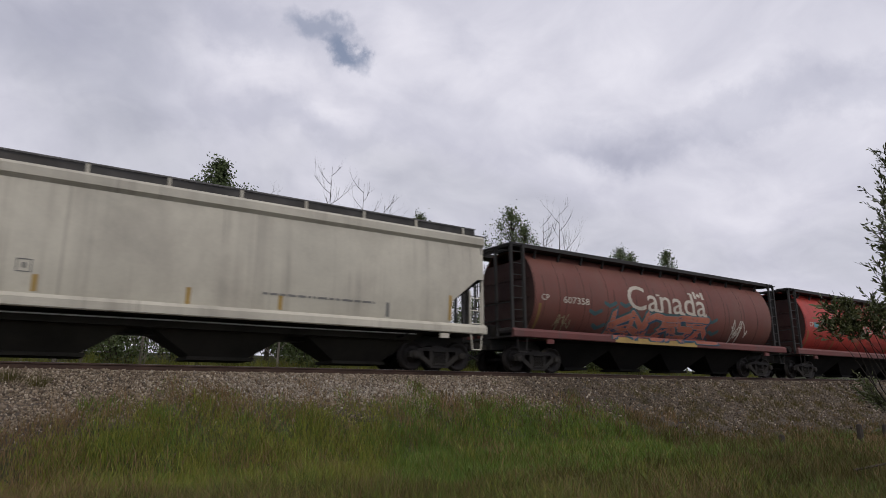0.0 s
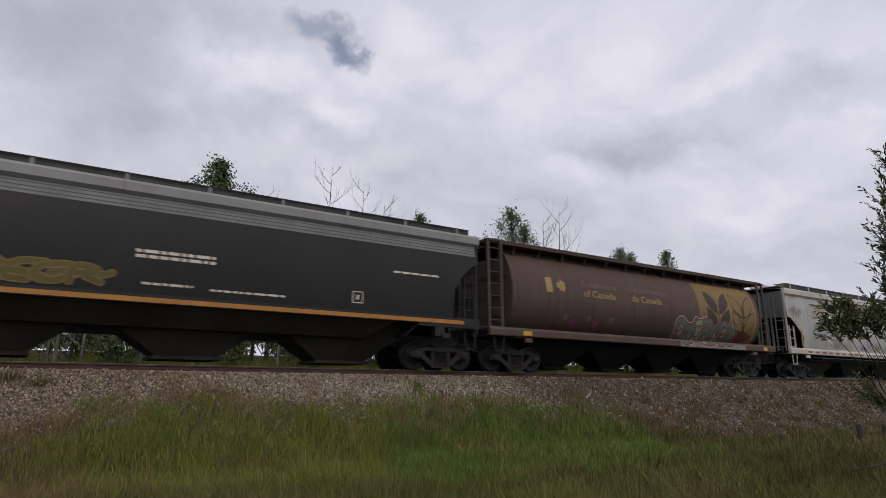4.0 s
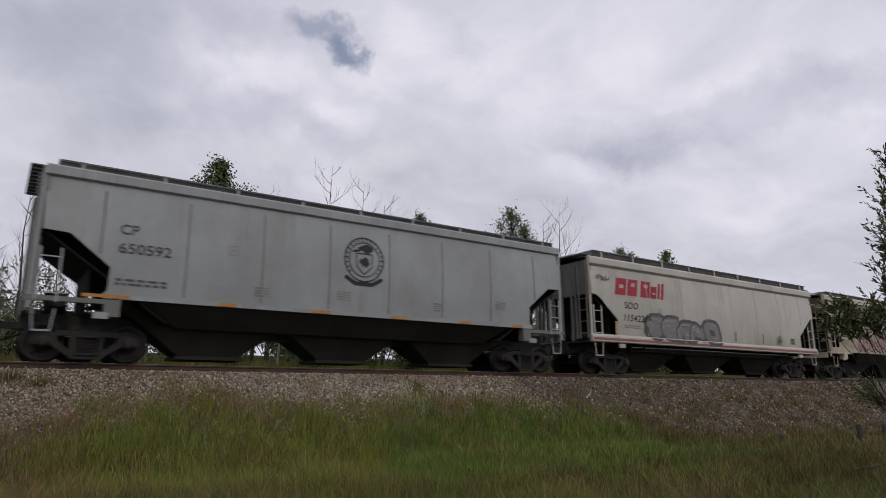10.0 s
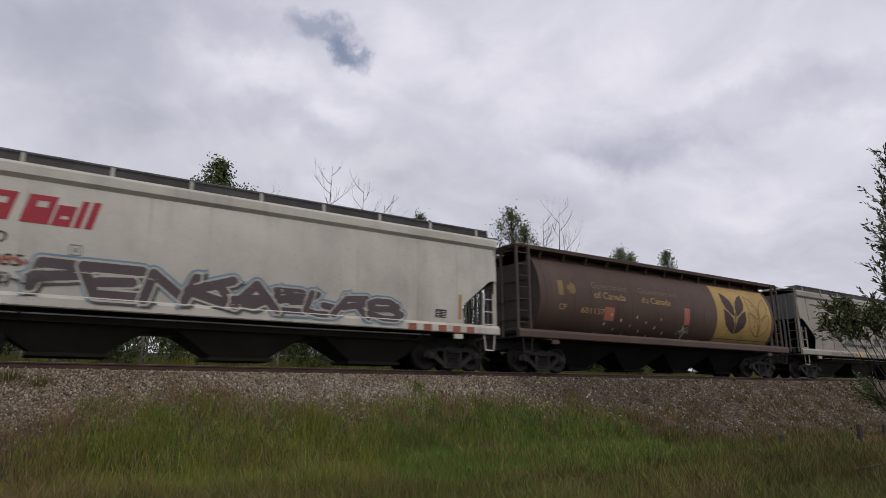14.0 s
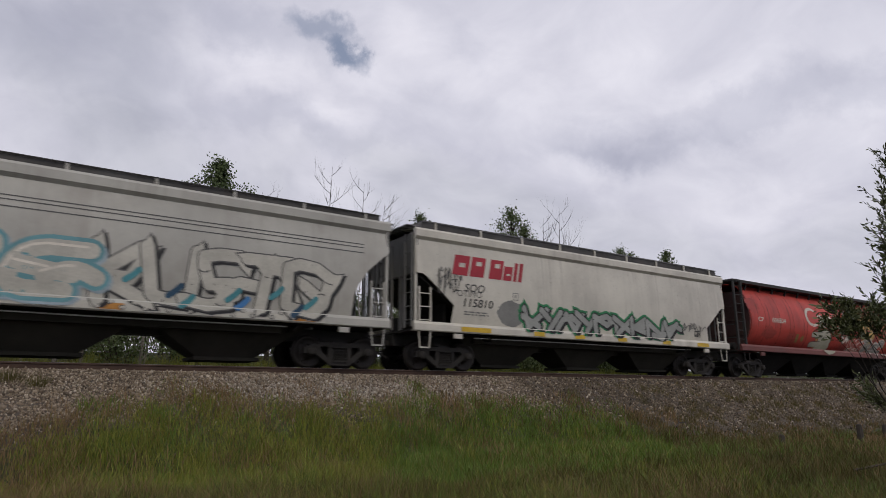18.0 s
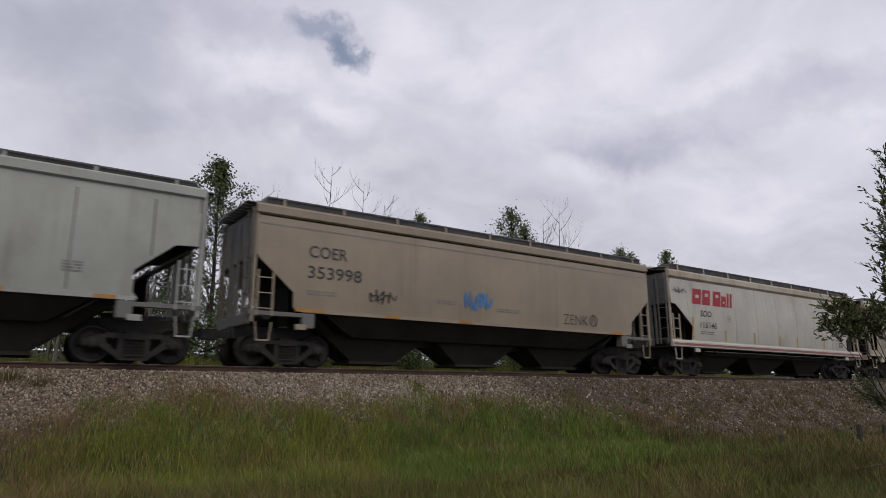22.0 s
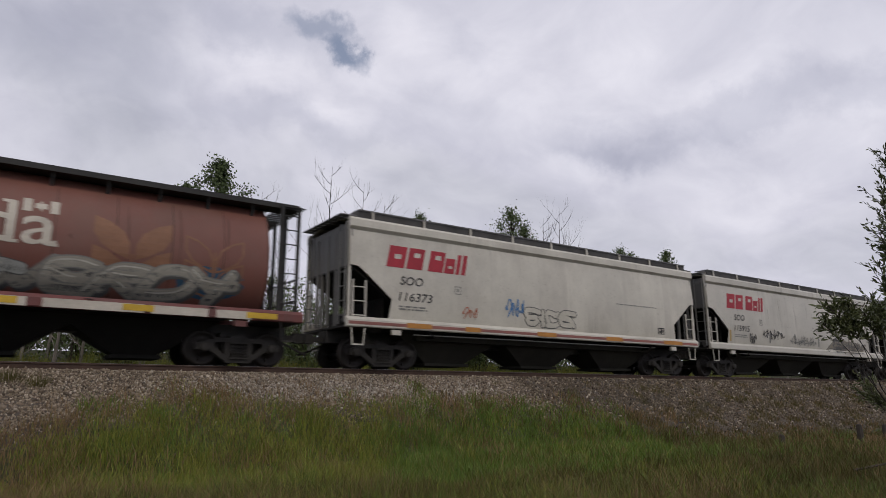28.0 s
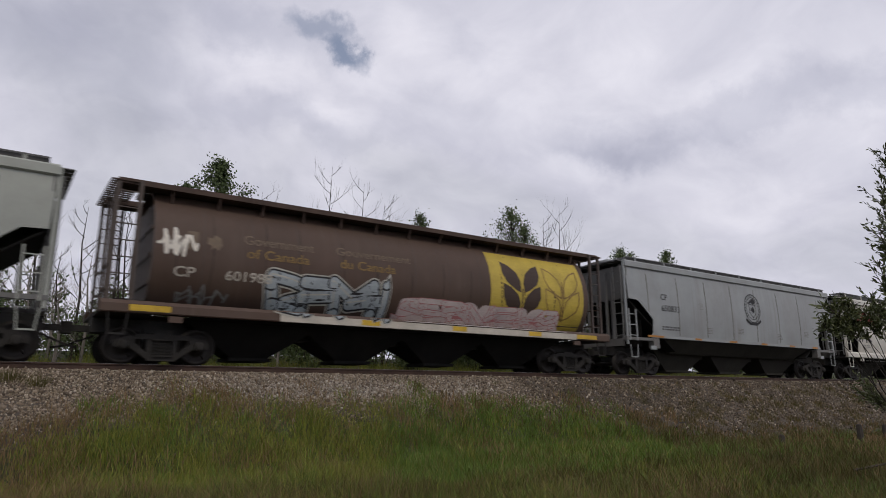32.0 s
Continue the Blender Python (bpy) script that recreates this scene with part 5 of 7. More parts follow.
def kiosk(i, x):
    """The painted hut with a domed head, round eyes and petals round its foot."""
    for q in range(13):
        a = -1.02 + q * 0.17
        line(i, [(x + a, 1.26), (x + a * 1.15 + 0.02, 1.5), (x + a * 1.22, 1.62 + 0.05 * (q % 2))], 0.13, ("teal", "sky", "darkteal")[q % 3], 0.007 + 0.0004 * q, "painted_petal")
    patch(i, x - 0.56, x + 0.56, 1.4, 2.12, "navy", "painted_wall", 0.012)
    disc(i, x, 2.12, 0.68, 0.68, "navy", 0.0125, "painted_dome", 18, 0.0, math.pi)
    patch(i, x - 0.86, x + 0.9, 2.04, 2.16, "sky", "painted_eave", 0.0135)
    patch(i, x - 0.82, x + 0.86, 2.065, 2.135, "darkteal", "painted_eave", 0.0142)
    patch(i, x - 0.208, x + 0.26, 2.74, 2.84, "teal", "painted_cap", 0.0135)
    for a, z, r in ((-0.22, 2.5, 0.10), (0.22, 2.5, 0.10), (0.0, 2.34, 0.17)):
        disc(i, x + 1.3 * a, z, r, r, "sky", 0.0138)
        disc(i, x + 1.3 * a, z, r * 0.66, r * 0.66, "navy", 0.0145)
    disc(i, x - 0.286, 1.82, 0.2, 0.16, "sky", 0.0138)
    disc(i, x - 0.286, 1.82, 0.1, 0.1, "navy", 0.0145)
    for z in (2.2, 2.26, 2.32, 2.38):
        line(i, [(x + 0.42, z), (x + 0.66, z)], 0.02, "sky", 0.0138)
    line(i, [(x - 0.56, 1.42), (x - 0.56, 2.04)], 0.04, "sky", 0.0138)
    line(i, [(x + 0.56, 1.42), (x + 0.56, 2.04)], 0.04, "sky", 0.0138)


def wheat(i, x0, x1, z0, z1, leaves, back=None, outline=False):
    """The wheat emblem: three leaf pairs on a stalk; solid leaves, or strokes."""
    k = kind_of(i)
    W, H = x1 - x0, z1 - z0
    cx = (x0 + x1) / 2
    if back:
        patch(i, x0 - 0.05, x1 + 0.05, z0 - 0.05, z1 + 0.05, back, "emblem_panel", 0.006)
    forms = []
    for s in (-1, 1):
        for blade in (((0.04, 0.42), (0.2, 0.48), (0.4, 0.6), (0.5, 0.76), (0.5, 1.0), (0.3, 0.93), (0.12, 0.8), (0.04, 0.64)),
                      ((0.04, 0.0), (0.22, 0.06), (0.42, 0.18), (0.5, 0.34), (0.5, 0.58), (0.3, 0.51), (0.12, 0.38), (0.04, 0.22))):
            forms.append([(cx + s * a * W, z0 + b * H) for a, b in blade])
    v, f = [], []
    if outline:
        d = 0.0
        for p in forms:
            d = ribbon(v, f, p + [p[0]], 0.05, d, 0.00005)
        ribbon(v, f, [(cx, z0), (cx, z0 + H * 0.75)], 0.05, d, 0.00005)
    else:
        for q, p in enumerate(forms):
            n = len(v)
            v += [(a, q * 0.0005, b) for a, b in p]
            f.append(tuple(range(n, n + len(p))))
        rect(v, f, cx - 0.025, cx + 0.025, z0, z0 + H * 0.5, 0.003)
    lay(CARS[i], k, v, f, "wheat_emblem", leaves, 0.011)


def flag_mark(i, x0, x1, z, h, colour):
    """A bar and a ragged leaf between bars, as on the national flag."""
    v, f = [], []
    w = x1 - x0
    rect(v, f, x0, x0 + w * 0.27, z - h / 2, z + h / 2)
    n = len(v)
    cx, r = x0 + w * 0.68, h * 0.46
    star = [(cx + r * (1.0 if q % 2 == 0 else 0.5) * math.sin(q * math.tau / 14) * 0.9, z + r * (1.0 if q % 2 == 0 else 0.55) * math.cos(q * math.tau / 14)) for q in range(14)]
    v += [(a, 0.0, b) for a, b in star]
    f.append(tuple(range(n, n + 14)))
    lay(CARS[i], kind_of(i), v, f, "flag_mark", colour, 0.010)


def emblem(i, x, z, w, h, dark="black", inner=None):
    """A round railway emblem: a ring with ticks, an animal shape over a shield with a leaf, and a ribbon below."""
    if inner:
        disc(i, x, z, w * 0.47, h * 0.47, inner, 0.006, "emblem_ground", 24)
    v, f = [], []
    turn = lambda r, a0, a1, n: [(x + w * r * math.cos(a), z + h * r * math.sin(a)) for a in np.linspace(a0, a1, n)]
    d = ribbon(v, f, turn(0.49, 0, math.tau, 31), 0.045, 0.0, 0.00002)
    d = ribbon(v, f, turn(0.385, 0, math.tau, 27), 0.03, d, 0.00002)
    for q in range(20):
        a = math.radians(-40 + q * 13.6)
        d = ribbon(v, f, [(x + w * 0.415 * math.cos(a), z + h * 0.415 * math.sin(a)), (x + w * 0.465 * math.cos(a), z + h * 0.465 * math.sin(a))], 0.03, d, 0.00002)
    lay(CARS[i], kind_of(i), v, f, "emblem_ring", dark, 0.010)
    v, f = [], []
    n = 16
    body = [(x + w * (0.03 + 0.2 * math.cos(a)), 0.0, z + h * (0.245 + 0.085 * math.sin(a) * (1.2 if math.cos(a) > -0.3 else 0.6))) for a in np.linspace(0, math.tau, n, endpoint=False)]
    v += body
    f.append(tuple(range(n)))
    ribbon(v, f, [(x - w * 0.12, z + h * 0.2), (x - w * 0.27, z + h * 0.17)], 0.07, 0.0005, 0.00002)
    lay(CARS[i], kind_of(i), v, f, "emblem_animal", dark, 0.0108)
    v, f = [], []
    d = ribbon(v, f, [(x - w * 0.2, z + h * 0.13), (x + w * 0.2, z + h * 0.13), (x + w * 0.19, z - h * 0.16), (x, z - h * 0.33), (x - w * 0.19, z - h * 0.16), (x - w * 0.2, z + h * 0.13)], 0.035, 0.0, 0.00002)
    m = len(v)
    v += [(x + w * 0.13 * (1.0 if q % 2 == 0 else 0.5) * math.sin(q * math.tau / 14), d, z - h * 0.06 + h * 0.13 * (1.0 if q % 2 == 0 else 0.5) * math.cos(q * math.tau / 14)) for q in range(14)]
    f.append(tuple(range(m, m + 14)))
    lay(CARS[i], kind_of(i), v, f, "emblem_shield", dark, 0.0112)
    line(i, [(x - w * 0.44, z - h * 0.42), (x - w * 0.22, z - h * 0.54), (x + w * 0.22, z - h * 0.54), (x + w * 0.44, z - h * 0.42)], 0.12, dark, 0.0125, "emblem_ribbon")


def country(i, x0, x1, z, h, colour, flag):
    """The country's name in fat letters with slab feet, and the small flag over its last letter."""
    text(i, "Canada", x0, x1, z, h, colour, "lettering", 0.006)
    w = x1 - x0
    v, f = [], []
    for a, top in ((0.355, 0), (0.385, 0), (0.505, 0), (0.375, 0.68), (0.685, 0), (0.835, 0), (0.808, 0.93), (0.985, 0)):
        rect(v, f, x0 + (a - 0.022) * w, x0 + (a + 0.022) * w, z - h / 2 + top * h, z - h / 2 + (top + 0.07) * h)
    lay(CARS[i], kind_of(i), v, f, "letter_feet", colour, 0.0135)
    v, f = [], []
    fx, fz = x1 - w * 0.14, z + h * 0.43
    rect(v, f, fx, fx + w * 0.034, fz - 0.16, fz + 0.16)
    rect(v, f, fx + w * 0.104, fx + w * 0.138, fz - 0.16, fz + 0.16)
    m = len(v)
    v += [(fx + w * 0.069 + 0.14 * (1.0 if q % 2 == 0 else 0.5) * math.sin(q * math.tau / 12), 0.0, fz + 0.14 * (1.0 if q % 2 == 0 else 0.5) * math.cos(q * math.tau / 12)) for q in range(12)]
    f.append(tuple(range(m, m + 12)))
    lay(CARS[i], kind_of(i), v, f, "flag_mark", flag, 0.012)


def bilingual(i, x, colour, dim=None):
    dim = dim or colour
    text(i, "Government", x, x + 2.0, 3.30, 0.27, dim)
    text(i, "of Canada", x + 0.08, x + 1.85, 2.93, 0.27, colour)
    text(i, "Gouvernement", x + 2.68, x + 5.2, 3.32, 0.25, dim)
    text(i, "du Canada", x + 2.8, x + 4.65, 2.95, 0.27, colour)


def wheat_panel(i, colour, leaf, line):
    """The big coloured panel at the trailing end, with two wheat emblems."""
    patch(i, 3.2, 7.6, 1.5, 4.05, colour, "wheat_panel", 0.005, "yellow wheat panel")
    wheat(i, 3.75, 5.45, 1.9, 3.75, leaf)
    wheat(i, 5.7, 7.35, 1.85, 3.7, line, None, True)


def lot(i, marks, number, x=-6.05, w=1.2, colour="lettering"):
    """Reporting letters and road number on the box-sided cars, with the plate code beside them."""
    text(i, marks, x, x + 0.27 * len(marks), 2.65, 0.27, colour, lean=0.2)
    text(i, number, x - 0.04, x - 0.04 + w, 2.16, 0.27, colour, lean=0.2)
    code_box(i, x + 2.05, 2.52)
    small_print(i, x, x + 1.0, 1.82, 0.16, 2, "grey")


def ribbed_marks(i, a, b, x, red=False):
    text(i, a, x, x + 0.21 * len(a), 2.84 if len(a) == 4 else 3.16, 0.25)
    text(i, b, x, x + 0.2 * len(b), 2.36 if len(a) == 4 else 2.70, 0.26)
    small_print(i, x, x + 1.15, 1.88, 0.2, 2)
    code_box(i, x + 2.6, 2.66 if len(a) == 4 else 2.95)
    for q, (px, pz) in enumerate(((-2.7, 1.92), (-0.3, 2.02), (3.0, 1.92), (5.5, 2.15))):
        small_print(i, px, px + 0.42, pz, 0.28, 4, "grey", q)
    reflectors(i, ((-6.7, -5.7), (-3.6, -3.15), (-1.05, -0.5), (1.5, 2.0), (4.0, 4.45), (6.2, 6.68)), "orange")


def marks():
    # off-white hopper that leaves first
    code_box(0, -4.57, 2.07, 0.3)
    side_bars(0, ((-4.18, 1.7, 0.38), (-0.89, 1.68, 0.42), (1.51, 1.7, 0.41), (7.12, 1.94, 0.8)))
    side_bars(0, ((4.84, 1.73, 0.42),), "grey")
    small_print(0, 1.0, 4.4, 1.9, 0.1, 1, "grey")
    # maroon cylinder
    text(1, "CP", -7.15, -6.78, 2.63, 0.22, "offwhite")
    text(1, "607358", -6.07, -4.73, 2.61, 0.25, "offwhite")
    country(1, -2.54, 2.59, 3.0, 1.0, "offwhite", "offwhite")
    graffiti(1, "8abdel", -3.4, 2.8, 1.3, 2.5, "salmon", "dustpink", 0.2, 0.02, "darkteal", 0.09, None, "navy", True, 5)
    for x, z in ((-4.4, 2.2), (-4.1, 1.7), (3.0, 2.3), (3.2, 1.8), (-3.6, 2.55), (-2.7, 2.6)):
        line(1, [(x - 0.25, z + 0.1), (x, z), (x + 0.35, z + 0.14)], 0.14, "darkteal", 0.0065, "graffiti_leaf")
    tag(1, -6.4, -5.6, 1.45, 2.15, "olive", 3, 0.03, 2)
    tag(1, 4.4, 5.8, 1.45, 2.6, "white", 3, 0.045, 6)
    side_bars(1, ((-7.2, 1.95, 0.9),), "dimochre")
    sill_paint(1, ((-3.6, 1.5),), "ochre")
    # red cylinder
    text(2, "CP", -7.0, -6.6, 2.72, 0.22, "offwhite")
    patch(2, -6.56, -6.03, 2.58, 2.84, "teal")
    text(2, "606757", -5.82, -4.6, 2.74, 0.23, "offwhite")
    country(2, -2.4, 2.85, 3.02, 1.0, "wornwhite", "fadedred")
    flakes(2, -2.4, 2.85, 2.5, 3.45, 110, "barered", 0.055, 2)
    flakes(2, -1.9, -1.1, 3.3, 3.6, 9, "barered", 0.12, 5)
    blot(2, -2.4, -1.5, 1.95, 2.3, "fadedred", "faded_patch", 0.005, 0.4, 3)
    blot(2, -0.9, 1.9, 1.85, 2.12, "duskred", "faded_patch", 0.005, 0.4, 6)
    blot(2, -3.9, -3.2, 3.3, 3.7, "fadedred", "faded_patch", 0.005, 0.5, 7)
    streaks(2, (-7.3, -6.2, -5.1, -3.9, -2.7, -1.35, -0.2, 0.95, 2.1, 3.2, 5.3, 6.4), "sootred", 1)
    wheat(2, 3.4, 5.15, 1.8, 3.6, "ochre")
    wheat(2, 5.45, 7.15, 1.85, 3.5, "salmon", None, True)
    side_bars(2, ((-7.15, 1.94, 0.9), (-4.36, 1.74, 0.44), (-1.61, 1.79, 0.48), (2.0, 1.78, 0.47), (4.99, 1.81, 0.46)), "dimochre")
    streaks(1, (-7.0, -5.9, -4.6, -3.3, -2.0, -0.8, 0.5, 1.7, 3.1, 4.3, 5.5, 6.6), "sootmaroon", 2)
    # black hopper
    patch(3, -8.05, 9.45, 3.72, 4.05, "bandgrey", "silver_band", 0.004)
    for z in (3.8, 3.9, 4.0):
        patch(3, -8.05, 9.45, z - 0.012, z + 0.012, "dkgrey", "seam", 0.008)
    text(3, "COER", -5.68, -4.79, 3.03, 0.31, "white")
    text(3, "355055", -5.7, -4.59, 2.6, 0.31, "white")
    code_box(3, -4.07, 2.87, 0.3, "white")
    small_print(3, -5.84, -4.93, 1.95, 0.22, 2, "white")
    small_print(3, -0.9, 1.0, 2.62, 0.26, 2, "white", 8)
    small_print(3, -0.7, 0.5, 1.9, 0.1, 1, "white", 9)
    small_print(3, 0.92, 2.92, 1.86, 0.09, 1, "white", 4)
    small_print(3, 6.3, 8.0, 2.9, 0.1, 1, "white", 5)
    code_box(3, 4.95, 2.02, 0.34, "white")
    graffiti(3, "e4bd", -4.1, -1.6, 1.66, 2.3, "olivedark", "dimochre", 0.24, 0.03, None, seed=3)
    o = part("stripe", Build().box(-7.4, 8.2, -1.575, -1.555, 1.44, 1.56), spray("orange", COL["orange"]), CARS[3], "orange stripe along the lower edge")
    # brown cylinder with the faded wheat panel
    flag_mark(4, -5.8, -4.7, 3.1, 0.55, "palewheat")
    bilingual(4, -4.0, "palewheat", "faint")
    for q in range(8):
        blot(4, -5.3 + 0.4 * q, -5.0 + 0.4 * q, 1.5 + 0.35 * ((q * 5) % 3) / 2, 1.8 + 0.35 * ((q * 5) % 3) / 2, ("maroon", "faint", "magenta")[q % 3], "overspray", 0.005 + 0.0003 * q, 0.4, q)
    wheat_panel(4, "dimochre", "brown", "brown")
    blot(4, 5.0, 7.4, 1.5, 2.1, "maroon", "overspray", 0.008, 0.3, 4)
    graffiti(4, "2al12bh", 1.7, 6.0, 1.22, 2.5, "sage", "maroon", 0.3, 0.05, "palepink", 0.05, seed=2, other={2: "sagegreen"})
    sill_paint(4, ((1.4, 6.2),), "grey")
    reflectors(4, ((-7.0, -6.6), (7.9, 8.2)))
    # grey hopper with the round emblem
    for q in range(16):
        x, z = -5.75 + 0.23 * ((q * 7) % 5), 3.14 + 0.034 * q
        blot(5, x, x + 0.7 + 0.9 * ((q * 5) % 4) / 3, z - 0.02, z + 0.03, "rustwash" if q % 3 else "rust", "rust_stain", 0.005 + 0.0003 * q, 0.5, q)
    for q in range(7):
        x = -0.6 + 0.35 * q
        blot(5, x, x + 0.8, 3.62 + 0.03 * (q % 3), 3.67 + 0.03 * (q % 3), "rustwash", "rust_stain", 0.005 + 0.0003 * q, 0.5, q)
    for q in range(9):
        x = -7.6 + 1.3 * q
        blot(5, x, x + 0.9 + 0.5 * (q % 2), 3.97, 4.04, "rustwash" if q % 2 else "rust", "rust_stain", 0.006 + 0.0002 * q, 0.5, q)
    text(5, "SOO", -5.39, -4.65, 2.63, 0.28)
    text(5, "119488", -5.42, -4.25, 2.14, 0.31)
    emblem(5, 3.37, 3.36, 1.15, 1.2, "dkgrey", "olive")
    for q, (a, b) in enumerate(((4.1, 5.95), (4.15, 5.55), (4.15, 5.75))):
        small_print(5, a, b, 3.62 - q * 0.27, 0.3, 1, "redorange", q + 2)
    code_box(5, -3.6, 2.4, 0.28)
    for q in range(9):
        x = -3.6 + 0.19 * q
        line(5, [(x, 1.75), (x + 0.03, 2.25 + 0.2 * ((q * 5) % 3) / 2), (x + 0.1, 2.0)], 0.03, "white", 0.012, "scratched_crown")
    line(5, [(-4.15, 2.0), (-3.4, 1.75), (-3.0, 1.5), (-1.9, 1.46)], 0.05, "white", 0.0135, "scratched_crown")
    tag(5, -3.9, -1.9, 1.5, 2.0, "grey", 7, 0.03, 8)
    for q in range(7):
        tag(5, -0.6 + 0.98 * q, 0.15 + 0.98 * q, 1.5, 1.85 + 0.3 * ((q * 3) % 4) / 3, "silvergrey" if q % 2 else "grey", 5, 0.018, 5 + q)
    tag(5, -7.7, -6.4, 2.95, 3.6, "grey", 5, 0.03, 4)
    side_bars(5, ((-6.67, 2.0, 0.8), (-4.3, 1.75, 0.5), (-1.71, 1.77, 0.5), (1.38, 1.79, 0.5), (4.39, 1.78, 0.5)))
    data_panel(5, 6.4, 1.86)
    for q in range(20):
        part("sill_mark", Build().box(-6.6 + 0.7 * q, -6.2 + 0.7 * q, -1.6275, -1.6205, 1.245, 1.335), spray("stripe", COL["stripe"]), CARS[5])
    # dusty hopper with the pale end
    patch(6, 4.85, 8.3, 2.98, 4.05, "palepanel", "clean_panel", 0.004)
    patch(6, 4.85, 6.9, 1.42, 2.98, "palepanel", "clean_panel", 0.0042)
    text(6, "SOO", -5.0, -4.2, 2.66, 0.29)
    text(6, "124344", -5.05, -3.8, 2.2, 0.32)
    code_box(6, -3.5, 2.47, 0.26)
    patch(6, -3.5, -3.05, 1.75, 2.1, "grey")
    bubbles(6, -3.0, 1.4, 1.42, 2.3, 7, "milky", "maroon", 0.034, 4)
    for x, h in ((-2.2, 0.5), (-1.1, 0.62), (-0.1, 0.55), (0.7, 0.3)):
        line(6, [(x, 1.5 + h * 0.4), (x + 0.03, 1.5 + h)], 0.03, "maroon", 0.02, "graffiti_stroke")
    bubbles(6, 1.3, 3.6, 1.44, 2.3, 5, None, "grey", 0.03, 9, 0.7)
    tag(6, 2.1, 2.8, 1.75, 1.95, "dkgrey", 4, 0.018, 6)
    tag(6, -5.95, -5.1, 1.6, 2.15, "dkgrey", 3, 0.03, 2)
    data_panel(6, 6.05, 1.9)
    reflectors(6, ((-7.1, -5.8), (-4.15, -3.65), (-1.65, -1.1), (1.75, 2.35), (4.6, 5.1), (7.15, 8.0)))
    # white hoppers with the red wordmark
    for i, num in ((7, "115963"), (9, "115422"), (11, "116285"), (15, "115810"), (19, "116146"), (23, "116373"), (24, "115915")):
        word_bars(i, -6.55, -3.55, 3.38, 0.68)
        lot(i, "SOO", num)
        data_panel(i, 6.15, 1.74)
    tag(7, -4.0, -3.2, 1.9, 2.35, "dkgrey", 4, 0.035, 2)
    kiosk(7, 1.0)
    side_bars(7, ((-3.17, 1.79, 0.45), (-0.85, 1.8, 0.46), (1.43, 1.78, 0.46), (6.91, 2.07, 0.9)))
    side_bars(7, ((3.88, 1.76, 0.46), (3.95, 2.9, 0.3)), "grey")
    # blue-grey ribbed hoppers
    ribbed_marks(8, "CP", "650592", -6.05)
    emblem(8, 0.53, 3.15, 1.3, 1.35)
    ribbed_marks(27, "CP", "650833", -5.75)
    emblem(27, 1.0, 3.15, 1.3, 1.35)
    disc(9, -4.55, 1.75, 0.36, 0.3, "dkgrey", 0.008, "graffiti_cloud")
    graffiti(9, "e4dab", -4.6, 0.15, 1.3, 2.4, "grey", "dkgrey", 0.36, 0.07, "dkgrey", 0.07, "silvergrey", seed=6)
    tag(9, -7.6, -6.8, 3.5, 3.75, "dkgrey", 4, 0.03, 2)
    tag(9, 4.9, 5.4, 1.5, 2.0, "dkgrey", 3, 0.03, 3)
    tag(9, -4.9, -4.4, 2.05, 2.3, "black", 3, 0.03, 3)
    side_bars(9, ((-6.52, 1.76, 0.45),), "ochre")
    side_bars(9, ((1.47, 1.76, 0.47), (3.72, 1.75, 0.46)), "grey")
    # tan hoppers
    for i, num in ((10, "52266"), (20, "52161")):
        text(i, "DME", -7.15, -6.45, 2.83, 0.25)
        text(i, num, -7.17, -6.25, 2.37, 0.26)
        small_print(i, -7.12, -6.45, 1.95, 0.28, 3, "grey")
        code_box(i, -5.2, 2.65)
        data_panel(i, 5.85, 1.88)
        reflectors(i, ((-5.9, -5.2), (-2.2, -1.7), (3.8, 4.3), (6.0, 6.6)), "orange")
    graffiti(10, "0134a8", -5.3, -1.5, 1.47, 2.85, "dustpink", "brown", 0.30, 0.04, "brown", 0.02, "palepink", seed=3)
    for x in (-1.35, -0.9):
        disc(10, x, 2.5, 0.2, 0.17, "brown", 0.009)
        disc(10, x, 2.5, 0.15, 0.12, "tan", 0.010)
        disc(10, x, 2.5, 0.06, 0.06, "brown", 0.011)
    tag(10, -1.6, -0.8, 2.0, 2.9, "dkgrey", 4, 0.04, 6)
    for x, h in ((-0.75, 0.35), (-0.55, 0.6), (-0.35, 0.75), (-0.2, 0.5), (3.0, 0.55), (3.15, 0.7), (3.35, 0.45)):
        line(10, [(x, 1.6), (x + 0.05, 1.6 + h)], 0.09, "redorange", 0.006, "sprayed_flame")
    graffiti(10, "492h", -0.1, 2.9, 1.47, 2.75, "black", "palepiece", 0.22, 0.06, "black", 0.035, seed=8, sharp=True)
    tag(10, 3.05, 3.5, 1.8, 2.3, "dkgrey", 3, 0.035, 3)
    tag(10, 6.3, 6.75, 1.7, 2.25, "dkgrey", 3, 0.03, 3)
    graffiti(11, "c4a80", -4.5, 0.9, 1.3, 2.35, "plum", "palepiece", 0.27, 0.05, "skyblue", 0.05, None, "dkgrey", True, 6)
    graffiti(11, "1gde", 1.0, 4.8, 1.3, 2.15, "plum", "palepiece", 0.27, 0.045, "skyblue", 0.05, None, None, True, 8)
    for q in range(3):
        tag(11, -6.95, -6.2, 2.5 + q * 0.2, 2.75 + q * 0.2, "salmon", 5, 0.03, q + 1)
    for q in range(3):
        tag(11, -6.1 + q * 0.62, -5.5 + q * 0.62, 1.55, 1.8 + 0.05 * q, "dkgrey", 4, 0.03, q + 3)
    tag(11, -5.45, -4.75, 2.05, 2.25, "salmon", 5, 0.035, 2)
    side_bars(11, ((-6.33, 1.95, 0.9),))
